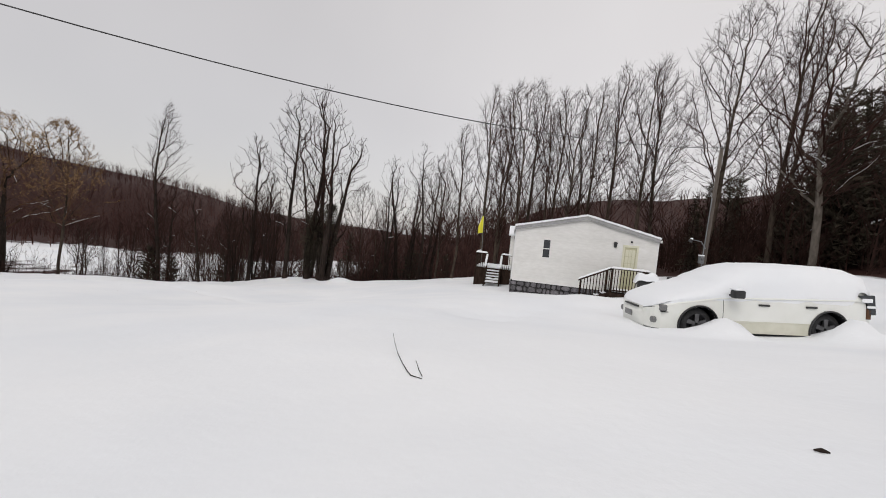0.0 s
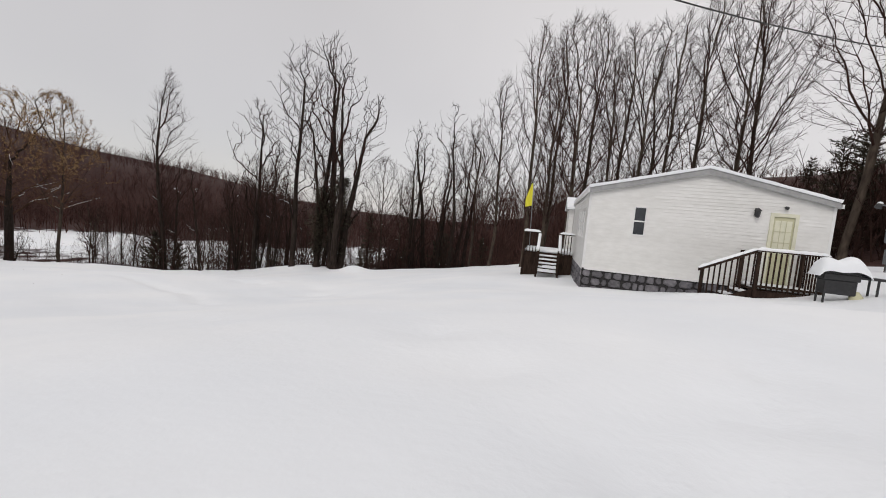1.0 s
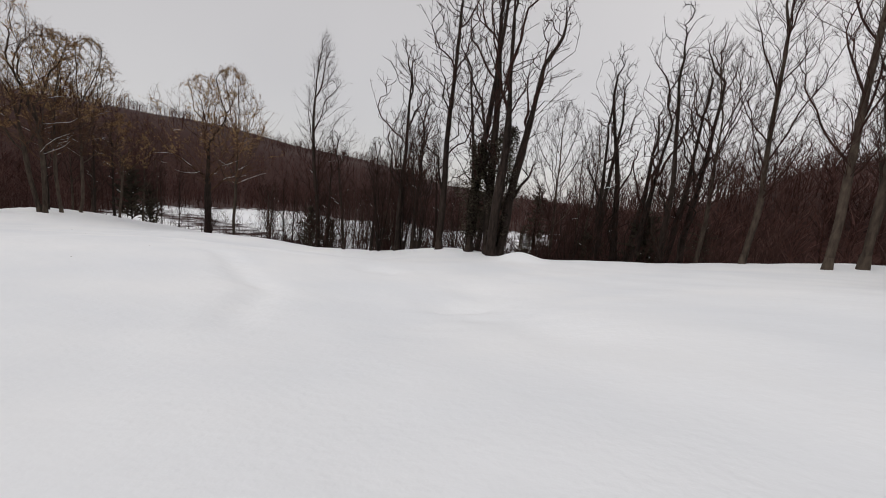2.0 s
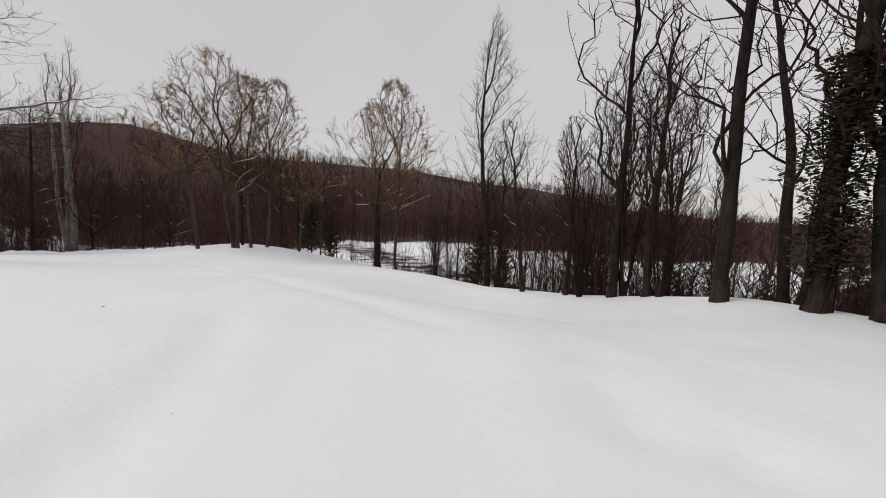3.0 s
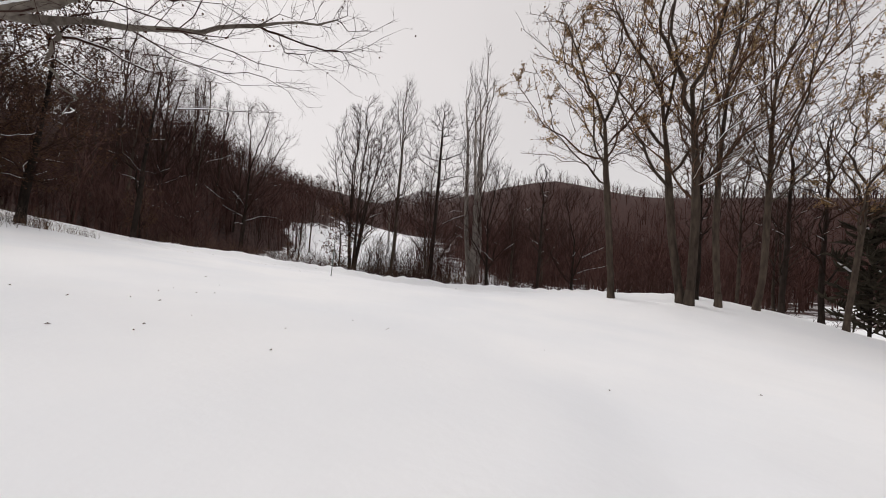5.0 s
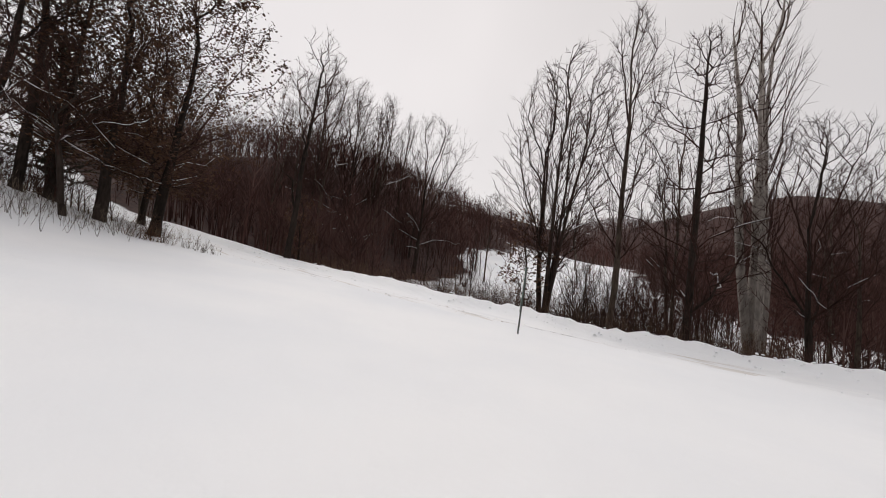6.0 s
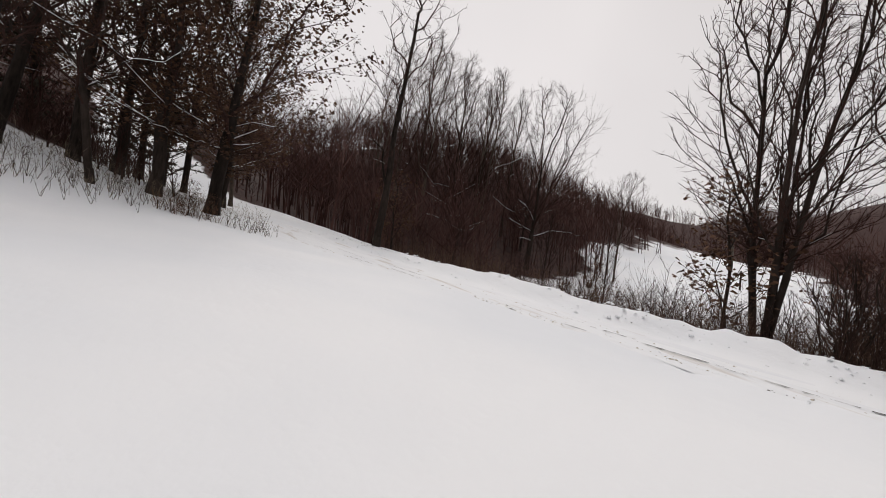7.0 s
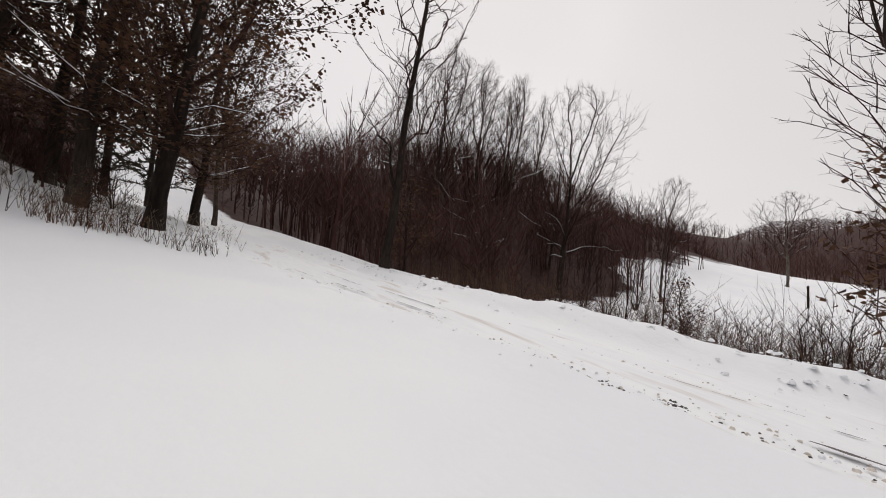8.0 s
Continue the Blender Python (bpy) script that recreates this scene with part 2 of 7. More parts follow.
# ---------------------------------------------------------------- mesh helpers
class Build:
    """Gathers corners and faces of one mesh."""

    def __init__(self):
        self.v, self.f = [], []

    def box(self, x0, y0, z0, x1, y1, z1, m=None, chamfer=0.0):
        if chamfer:
            bm = bmesh.new()
            bmesh.ops.create_cube(bm, size=1)
            for q in bm.verts:
                q.co = Vector(((x0 + x1) / 2 + q.co.x * (x1 - x0), (y0 + y1) / 2 + q.co.y * (y1 - y0), (z0 + z1) / 2 + q.co.z * (z1 - z0)))
            bmesh.ops.bevel(bm, geom=bm.edges[:], offset=chamfer, segments=2, affect="EDGES", profile=0.5)
            bm.verts.index_update()
            self.add([q.co.copy() for q in bm.verts], [[q.index for q in f.verts] for f in bm.faces], m)
            bm.free()
            return self
        pts = [Vector((x, y, z)) for z in (z0, z1) for y in (y0, y1) for x in (x0, x1)]
        self.add(pts, [(0, 2, 3, 1), (4, 5, 7, 6), (0, 1, 5, 4), (2, 6, 7, 3), (0, 4, 6, 2), (1, 3, 7, 5)], m)
        return self

    def add(self, pts, faces, m=None):
        k = len(self.v)
        self.v += [tuple(m @ Vector(p)) if m is not None else tuple(p) for p in pts]
        self.f += [tuple(i + k for i in f) for f in faces]
        return self

    def tube(self, pts, radii, sides=6, cap=True):
        """A round bar along pts."""
        pts = [Vector(p) for p in pts]
        k, side = len(self.v), None
        for i, p in enumerate(pts):
            d = (pts[min(i + 1, len(pts) - 1)] - pts[max(i - 1, 0)]).normalized()
            if side is None:
                side = d.orthogonal().normalized()
            side = (side - d * side.dot(d))
            side = side.normalized() if side.length > 1e-4 else d.orthogonal().normalized()
            other = d.cross(side)
            for j in range(sides):
                a = 2 * math.pi * j / sides
                self.v.append(tuple(p + (side * math.cos(a) + other * math.sin(a)) * radii[i]))
        for i in range(len(pts) - 1):
            for j in range(sides):
                a, b = k + i * sides + j, k + i * sides + (j + 1) % sides
                self.f.append((a, b, b + sides, a + sides))
        if cap:
            self.f.append(tuple(k + j for j in reversed(range(sides))))
            self.f.append(tuple(k + (len(pts) - 1) * sides + j for j in range(sides)))
        return self

    def prism(self, outline, axis_from, axis_to, place):
        """A closed outline of (a, b), pushed from axis_from to axis_to; place(a, b, c) gives the corner."""
        n = len(outline)
        pts = [place(a, b, axis_from) for a, b in outline] + [place(a, b, axis_to) for a, b in outline]
        faces = [tuple(range(n))[::-1], tuple(range(n, 2 * n))]
        faces += [(i, (i + 1) % n, n + (i + 1) % n, n + i) for i in range(n)]
        return self.add(pts, faces)

    def grid(self, rows):
        """A sheet of rows of points."""
        k, n = len(self.v), len(rows[0])
        for r in rows:
            self.v += [tuple(p) for p in r]
        for i in range(len(rows) - 1):
            for j in range(n - 1):
                a = k + i * n + j
                self.f.append((a, a + 1, a + n + 1, a + n))
        return self

    def mesh(self, name, mat, smooth=False):
        me = bpy.data.meshes.new(name)
        me.from_pydata(self.v, [], self.f)
        me.materials.append(mat)
        if smooth:
            me.shade_smooth()
        me.validate()
        me.update()
        return me


def part(name, build, mat, parent=None, label="", smooth=False):
    ob = new(name, build.mesh(name, mat, smooth) if isinstance(build, Build) else build)
    if parent is not None:
        ob.parent = parent
    if label:
        ob["label"] = label
    return ob


def thing(name, label, category, m=None, group="", kind=""):
    ob = tagged(new(name), label, category, group, kind)
    ob.empty_display_size = 0.3
    if m is not None:
        ob.matrix_basis = m
    return ob


def rnd(a, b):
    return random.uniform(a, b)


# ---------------------------------------------------------------- lie of the land
def sm(a, b, x):
    t = np.clip((x - a) / (b - a), 0, 1)
    return t * t * (3 - 2 * t)

def bump(x, y, cx, cy, sx, sy=None, turn=0.0):
    c, s = math.cos(turn), math.sin(turn)
    u, v = (x - cx) * c + (y - cy) * s, -(x - cx) * s + (y - cy) * c
    return np.exp(-(u / sx) ** 2 - (v / (sy or sx)) ** 2)

def road_off(x, y):
    """Distance across from the road's middle line (plus: the valley side)."""
    return (-48.6 - 0.30 * y - x) / 1.044

def edge_off(x, y):
    """How far a place lies beyond the crest of the yard, towards the valley."""
    north = y - (41.5 + 3.0 * np.sin((x + 14) / 13.0) - 5.5 * np.exp(-((x + 7) / 11.0) ** 2))
    return north

def height(x, y):
    x, y = np.asarray(x, float), np.asarray(y, float)
    yard = 1.62 + 0.100 * x - 0.083 * y
    yard = yard - 1.1 * bump(x, y, -9, 22, 8, 10) + 1.9 * bump(x, y, -57, 33, 8, 10) - 0.45 * bump(x, y, 6, 21, 6, 6) - 0.62 * bump(x, y, 6.5, 8.3, 4.5, 3.5) - 0.36 * bump(x, y, 9, 19.3, 4, 4) - 0.50 * bump(x, y, -4, 36, 17, 9)
    yard = yard + 0.55 * bump(x, y, -48, -12, 8, 9)
    yard = yard + 2.4 * bump(x, y, -36, -5, 6, 7)
    yard = yard - 0.5 * bump(x, y, -25, 35, 7, 5) - 0.95 * bump(x, y, -21.5, 36, 7, 5) - 0.3 * bump(x, y, -29, 40, 5, 5) + 0.5 * bump(x, y, -15.5, 40, 4.5, 4)
    valley = -8.6 + 2.6 * bump(x, y, -95, -40, 60, 45) - 0.4 * np.sin(x / 23.0) * np.sin(y / 17.0)
    valley = valley + 3.2 * bump(x, y, -128, -10, 42, 36)
    w = sm(0, 14, edge_off(x, y)) 
    w = np.maximum(w, sm(4.5, 20, road_off(x, y)))
    z = yard * (1 - w) + np.minimum(yard, valley) * w
    z = np.maximum(z, valley)
    return z


def far_hills(x, y):
    """Height of the wooded hills round the valley."""
    dx, dy = x + 25, y - 20
    r, az = np.hypot(dx, dy), np.degrees(np.arctan2(-dx, dy)) % 360
    top = np.interp(az, HILL_AZ, HILL_TOP)
    near = 21 * bump(x, y, -104, -60, 55, 29) + 6 * bump(x, y, -70, -62, 26, 26) + 12.5 * bump(x, y, 14, 78, 28, 17) + 9 * bump(x, y, -20, -60, 40, 30) + 8 * bump(x, y, 70, 40, 30, 60)
    near = near * sm(36, 58, r)
    near = near + 82 * bump(x, y, -850, -227, 230, 130)
    return near + top * sm(110, 340, r) + 6 * sm(60, 200, r) * (np.sin(x / 31) * np.cos(y / 37)) * (top > 8)


HILL_AZ = [0, 20, 45, 67, 90, 113, 130, 150, 180, 215, 250, 290, 320, 340, 350, 360]
HILL_TOP = [1, 9, 37, 47, 55, 37, 48, 58, 64, 60, 55, 60, 58, 44, 12, 1]


def land(x, y):
    return height(x, y) + far_hills(np.asarray(x, float), np.asarray(y, float)) + road_shape(x, y)


def road_shape(x, y):
    """The ploughed road: a level bed with a rough snow bank along its valley side."""
    x, y = np.asarray(x, float), np.asarray(y, float)
    d = road_off(x, y)
    bed = -0.11 * sm(-1.55, -1.0, d + 0.12 * np.sin(y * 0.7)) * sm(3.0, 2.3, d)
    rough = np.sin(y * 2.1 + np.sin(y * 5.3)) * np.sin(y * 0.9 + 1) + 0.7 * np.sin(y * 4.7 + 2 * d) * np.sin(y * 3.1 + 1.7) + 0.5 * np.sin(7.9 * y + 3 * d)
    bank = (0.28 + 0.07 * rough) * sm(-4, 6, y) * np.exp(-((d - 3.3 - 0.12 * np.sin(y * 1.3)) / 0.62) ** 2) + 0.05 * (1 + 0.6 * rough) * np.exp(-((d + 1.75) / 0.45) ** 2)
    fade = sm(75, 45, np.abs(y))
    return (bed + bank) * fade


def z_at(x, y):
    return float(land(x, y))


def woods_from(az):
    """Distance at which the woods begin, by heading."""
    return np.interp(az, [0, 4, 20, 50, 60, 66, 95, 102, 108, 128, 134, 180, 250, 300, 360], [90, 84, 72, 84, 78, 62, 66, 84, 165, 170, 72, 72, 120, 120, 90])


# woods lie, and the ground is browned and darkened, where this is near 1
def litter_dark(x, y):
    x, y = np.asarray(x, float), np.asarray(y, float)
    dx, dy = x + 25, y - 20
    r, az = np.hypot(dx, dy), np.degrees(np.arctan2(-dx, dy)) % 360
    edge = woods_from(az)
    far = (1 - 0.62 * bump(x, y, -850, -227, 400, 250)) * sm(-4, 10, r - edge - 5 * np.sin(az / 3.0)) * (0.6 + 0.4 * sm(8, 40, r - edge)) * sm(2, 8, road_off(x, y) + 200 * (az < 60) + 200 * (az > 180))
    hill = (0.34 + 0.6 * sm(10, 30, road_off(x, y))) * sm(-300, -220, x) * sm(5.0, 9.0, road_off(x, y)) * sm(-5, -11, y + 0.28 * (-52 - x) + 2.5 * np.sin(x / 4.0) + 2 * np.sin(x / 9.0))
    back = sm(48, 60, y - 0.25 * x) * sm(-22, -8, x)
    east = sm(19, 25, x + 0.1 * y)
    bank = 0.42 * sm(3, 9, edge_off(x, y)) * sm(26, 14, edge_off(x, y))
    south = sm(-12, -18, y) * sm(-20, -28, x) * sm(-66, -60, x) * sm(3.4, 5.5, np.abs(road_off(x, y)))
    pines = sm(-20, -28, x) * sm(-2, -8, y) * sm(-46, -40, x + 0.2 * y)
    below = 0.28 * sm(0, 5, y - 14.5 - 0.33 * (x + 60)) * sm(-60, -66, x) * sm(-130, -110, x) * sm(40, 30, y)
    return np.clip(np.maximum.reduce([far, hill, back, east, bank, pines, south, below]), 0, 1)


def sheet_lines(lo, hi, fine_lo, fine_hi, step):
    a = list(np.arange(fine_lo, fine_hi + 1e-6, step))
    s, q = step, fine_hi
    while q < hi:
        s = min(s * 1.22, 40)
        q += s
        a.append(q)
    s, q = step, fine_lo
    while q > lo:
        s = min(s * 1.22, 40)
        q -= s
        a.insert(0, q)
    return np.array(a)


def surface(x, y):
    """The top of the snow, with its drifts and tracks."""
    x, y = np.asarray(x, float), np.asarray(y, float)
    near = sm(90, 60, np.hypot(x + 25, y - 18))
    soft = 0.05 * np.sin(x * 0.7 + 1.3 * np.sin(y * 0.31)) * np.sin(y * 0.53 + np.sin(x * 0.27)) + 0.02 * np.sin(x * 1.9 + y) * np.sin(y * 1.7)
    return land(x, y) + near * soft + DRIFTS(x, y)


def top_at(x, y):
    return float(surface(x, y))


def make_ground():
    xs, ys = sheet_lines(-1500, 1500, -58, 14, 0.3), sheet_lines(-1500, 1500, -6, 44, 0.3)
    gx, gy = np.meshgrid(xs, ys)
    gz = surface(gx, gy)
    nx, ny = len(xs), len(ys)
    verts = np.stack([gx, gy, gz], -1).reshape(-1, 3)
    i = np.arange(nx * ny).reshape(ny, nx)
    quads = np.stack([i[:-1, :-1], i[:-1, 1:], i[1:, 1:], i[1:, :-1]], -1).reshape(-1, 4)
    me = bpy.data.meshes.new("ground")
    me.from_pydata(verts.tolist(), [], quads.tolist())
    me.materials.append(GROUND)
    me.shade_smooth()
    at = me.attributes.new("litter_dark", "FLOAT", "POINT")
    at.data.foreach_set("value", litter_dark(gx, gy).ravel().astype(np.float32))
    tagged(new("ground", me), "deep snow with faint tracks over a sloping yard and valley", "ground", kind="structure")


def trough(x, y, x0, y0, x1, y1, wide, deep):
    """A soft furrow from one place to another."""
    dx, dy = x1 - x0, y1 - y0
    n = math.hypot(dx, dy)
    along, off = ((x - x0) * dx + (y - y0) * dy) / n, ((x - x0) * dy - (y - y0) * dx) / n
    off = off + 0.12 * np.sin(along * 1.1)
    return -deep * np.exp(-(off / wide) ** 2) * sm(-0.6, 0.6, along) * sm(n + 0.6, n - 0.6, along)


def DRIFTS(x, y):
    """Small mounds, a buried track and old prints in the snow."""
    z = 0.42 * bump(x, y, -9.3, 35.9, 1.1, 0.8) + 0.10 * bump(x, y, -7.4, 35.4, 1.6, 0.8)
    for px, py, deep in ((1.4, 8.7, 0.07), (0.8, 8.7, 0.05), (1.9, 9.6, 0.06), (1.2, 9.4, 0.05), (0.2, 10.0, 0.04), (-0.4, 11.2, 0.04), (2.6, 10.4, 0.04), (-7.2, 23.3, 0.07), (-6.8, 23.8, 0.06), (-7.5, 23.9, 0.03), (-6.3, 22.6, 0.04), (-13.2, 28.0, 0.05), (-12.7, 27.4, 0.05), (-11.8, 27.7, 0.06), (-14.1, 29.0, 0.03)):
        z = z - 2.6 * deep * bump(x, y, px, py, 0.42, 0.30, px * 3) + 0.5 * deep * bump(x, y, px + 0.3, py + 0.1, 0.25, 0.25)
    z = z + trough(x, y, -9.0, 19.4, -12.2, 22.5, 0.30, 0.11) + trough(x, y, -12.2, 22.4, -18.0, 24.9, 0.30, 0.11) + trough(x, y, -16.5, 28.2, -37.5, 26.2, 0.5, 0.12) + trough(x, y, -4.0, 20.5, -8.2, 26.5, 0.55, 0.09)
    # banked-up snow by the car, the landing and the pole
    z = z + 0.46 * bump(x, y, 5.66, 7.62, 0.42, 0.42) + 0.20 * bump(x, y, 4.30, 8.9, 0.40, 0.95) + 0.14 * bump(x, y, 4.85, 7.75, 0.5, 0.4) + 0.44 * bump(x, y, 8.26, 7.68, 0.32, 0.42) + 0.16 * bump(x, y, 7.1, 19.4, 1.4, 0.6) + trough(x, y, 6.6, 14.4, 9.7, 17.9, 0.8, 0.16)
    z = z + 0.68 * bump(x, y, 15.0, 17.5, 3.2, 2.4) + 0.35 * bump(x, y, 19.5, 19.0, 3.0, 2.0)
    return z


make_ground()

# ---------------------------------------------------------------- road
def make_road():
    ys = np.arange(-44, 46, 0.5)
    b = Build()
    rows = []
    for y in ys:
        row = []
        for d in np.linspace(-1.8, 2.5, 19):
            x = -48.6 - 0.30 * y - d * 1.044
            row.append((x, y, z_at(x, y) + 0.012 - 0.07 * float(max(sm(1.7, 2.5, d), sm(-1.35, -1.8, d))) + 0.02 * math.exp(-(abs(d) / 0.5) ** 2) - 0.035 * math.exp(-((abs(d) - 0.95) / 0.22) ** 2)))
        rows.append(row)
    b.grid(rows)
    tagged(part("road", b, ROAD_SNOW, smooth=True), "ploughed country road under packed dirty snow", "road", kind="structure")


make_road()


def place(x, y, turn=0.0, scale=1.0, sink=0.08, lean=(0, 0)):
    """A pose on the ground. lean: degrees by which the top leans towards +x and +y."""
    tip = Euler((radians(-lean[1]), radians(lean[0]), 0)).to_matrix().to_4x4()
    return Matrix.Translation((x, y, z_at(x, y) - sink)) @ tip @ Matrix.Rotation(radians(turn), 4, "Z") @ Matrix.Scale(scale, 4)


# ---------------------------------------------------------------- trees
def spike(v, f, p, d, length, r):
    """A thin three-sided twig that runs to a point."""
    d = d.normalized()
    s = d.orthogonal().normalized() * r
    o = d.cross(s)
    k = len(v)
    v += [tuple(p + s), tuple(p - 0.5 * s + 0.87 * o), tuple(p - 0.5 * s - 0.87 * o), tuple(p + d * length)]
    f += [(k, k + 1, k + 3), (k + 1, k + 2, k + 3), (k + 2, k, k + 3)]


def crown_space(rng, n, low, high, wide, peak, blunt, fill, lean=(0.0, 0.0)):
    """Places that a crown's twigs grow towards, inside an uneven egg. peak: above 1 puts the widest part higher; blunt: below 1 fills the ends; fill: below 0.5 keeps to the rim."""
    t, a = rng.random(n), rng.random(n) * 2 * np.pi
    ph = rng.random(4) * 6.28
    lumps = 1 + 0.26 * np.sin(2 * a + ph[0] + 3 * t) + 0.16 * np.sin(3 * a + ph[1] - 5 * t) + 0.2 * np.sin(5 * a + ph[2] + 9 * t)
    r = wide * np.sin(np.pi * np.clip(t, 0.01, 0.99) ** peak) ** blunt * lumps * rng.random(n) ** fill
    z = low + (high - low) * t
    return np.stack([r * np.cos(a) + lean[0] * (z - low), r * np.sin(a) + lean[1] * (z - low), z], -1)


def branch_out(rng, stems, aims, direct, rise, wob, stiff=1.6, bare=0.35, kink=0.0, ease=2, mums=None):
    """Joins the aims to the stems (lists of points), from the inside out, each to the limb that it prolongs best. direct: how much short ways from the root count;
    rise: how steeply limbs climb; stiff: how loath they are to turn. Returns places and parents."""
    pos, par, way, head = [], [], [], []
    for k, line in enumerate(stems):
        mum = mums[k] if mums else -1
        for i, p in enumerate(line):
            p = np.array(p, float)
            d = p - pos[-1] if i else np.array((0, 0, 1.0))
            par.append(len(pos) - 1 if i else mum)
            way.append((way[-1] + np.linalg.norm(d)) if i else way[mum] if mum >= 0 else 0.0)
            head.append(d / (np.linalg.norm(d) + 1e-9))
            pos.append(p)
    n, total = len(pos), len(pos) + len(aims)
    P, W, D = np.zeros((total, 3)), np.zeros(total), np.zeros((total, 3))
    P[:n], W[:n], D[:n] = pos, way, head
    closed = np.zeros(total)
    at = 0
    for k, line in enumerate(stems):
        # the lowest part of a stem bears no limbs
        closed[at:at + max(1, int((0.2 if mums and mums[k] >= 0 else bare) * len(line)))] = 1e3
        at += len(line)
    gap = np.linalg.norm(aims[:, None] - P[None, :n], axis=2).min(1)
    for i in np.argsort(gap):
        v = aims[i] - P[:n]
        far = np.linalg.norm(v, axis=1) + 1e-6
        bend = np.einsum("ij,ij->i", v, D[:n]) / far
        flat = np.hypot(v[:, 0], v[:, 1])
        cost = far + direct * W[:n] + closed[:n] + stiff * far * np.maximum(0, 0.2 + 0.22 * stiff - bend) + 1.2 * np.maximum(0, rise * flat - v[:, 2])
        j = int(cost.argmin())
        P[n], W[n], D[n] = aims[i], W[j] + far[j], 0.65 * v[j] / far[j] + 0.35 * D[j]
        D[n] /= np.linalg.norm(D[n]) + 1e-9
        par.append(j)
        n += 1
    # ease the corners, then break long pieces with a slight sway
    first = sum(len(s) for s in stems)
    P[first:] += rng.normal(0, 1, (total - first, 3)) * kink
    for _ in range(ease):
        mean, count = np.zeros_like(P), np.zeros(total)
        for i in range(first, total):
            mean[par[i]] += P[i]
            count[par[i]] += 1
        for i in range(first, total):
            if count[i]:
                P[i] = 0.55 * P[i] + 0.25 * P[par[i]] + 0.20 * mean[i] / count[i]
    out, mum, index = list(P[:first]), list(par[:first]), list(range(first))
    for i in range(first, total):
        a, b = P[par[i]], P[i]
        span = np.linalg.norm(b - a)
        parts_ = 1 + int(span > 0.5) + int(span > 1.4)
        last = index[par[i]]
        for k in range(1, parts_ + 1):
            q = a + (b - a) * k / parts_
            if k < parts_:
                q = q + rng.normal(0, wob * span, 3) - np.array((0, 0, 0.05 * span))
            out.append(q)
            mum.append(last)
            last = len(out) - 1
        index.append(last)
    return np.array(out), mum


def limbs_mesh(rng, P, par, thick, tip, trunk, crown, white=None, twig=0.6, twigs=2.0, droop=0.15, snow_below=9.0, snowy=0.5, up=0.35):
    """Turns grown limbs into tapered tubes with fine twigs, and lays snow on the flatter ones."""
    n = len(P)
    kids = [[] for _ in range(n)]
    load = np.zeros(n)
    for i in range(n - 1, -1, -1):
        if not kids[i]:
            load[i] = 1
        if par[i] >= 0:
            kids[par[i]].append(i)
            load[par[i]] += load[i]
    roots = [i for i in range(n) if par[i] < 0]
    power = math.log(thick / tip) / math.log(max(load[roots].max(), 2))
    rad = tip * load ** power
    starts = [(r, -1) for r in roots]
    while starts:
        i, mother = starts.pop()
        line = [mother, i] if mother >= 0 else [i]
        while kids[i]:
            order = sorted(kids[i], key=lambda k: -load[k])
            starts += [(k, i) for k in order[1:]]
            i = order[0]
            line.append(i)
        r0 = rad[line[1]] if mother >= 0 else rad[line[0]]
        if r0 < 0.03 and len(line) > 3:
            line = line[:1] + line[2:-1:2] + line[-1:]
        pts = [Vector(P[k]) for k in line]
        rr = [max(min(rad[k], r0), tip * 0.8) for k in line]
        if len(pts) > 1:
            rr[-1] *= 0.6
            big = r0 > 0.33 * thick
            (trunk if big else crown).tube(pts, rr, 8 if r0 > 0.12 else 6 if r0 > 0.06 else 4 if r0 > 0.025 else 3, cap=False)
            if white is not None and 0.016 < r0 < 0.16 and pts[0].z < snow_below and rng.random() < snowy:
                run, top = [], []
                for a, b, ra in zip(pts[:-1], pts[1:], rr):
                    flat = abs((b - a).normalized().z) < 0.6
                    if flat:
                        run.append(a + Vector((0, 0, ra * 0.8 + 0.006)))
                        top.append(max(0.8 * ra, 0.014))
                    if (not flat or b is pts[-1]) and len(run) > 1:
                        top[0] = top[-1] = 0.006
                        white.tube(run, top, 4)
                    if not flat:
                        run, top = [], []
        for a, b in zip(line[:-1], line[1:]):
            if rad[b] > 0.022 or twigs <= 0:
                continue
            d = Vector(P[b] - P[a])
            if d.length < 1e-4:
                continue
            d.normalize()
            count = int(twigs) + (rng.random() < twigs % 1)
            for _ in range(count):
                w = d + Vector(rng.normal(0, 0.55, 3)) + Vector((0, 0, up - droop))
                q = Vector(P[a]).lerp(Vector(P[b]), float(rng.random()))
                size = twig * float(rng.uniform(0.5, 1.2))
                spike(crown.v, crown.f, q, w, size, tip * 0.8)
                w.normalize()
                if rng.random() < 0.5:
                    continue
                spike(crown.v, crown.f, q + w * (size * float(rng.uniform(0.2, 0.6))), w + Vector(rng.normal(0, 0.5, 3)) + Vector((0, 0, 0.5 * (up - droop))), size * 0.6, tip * 0.65)


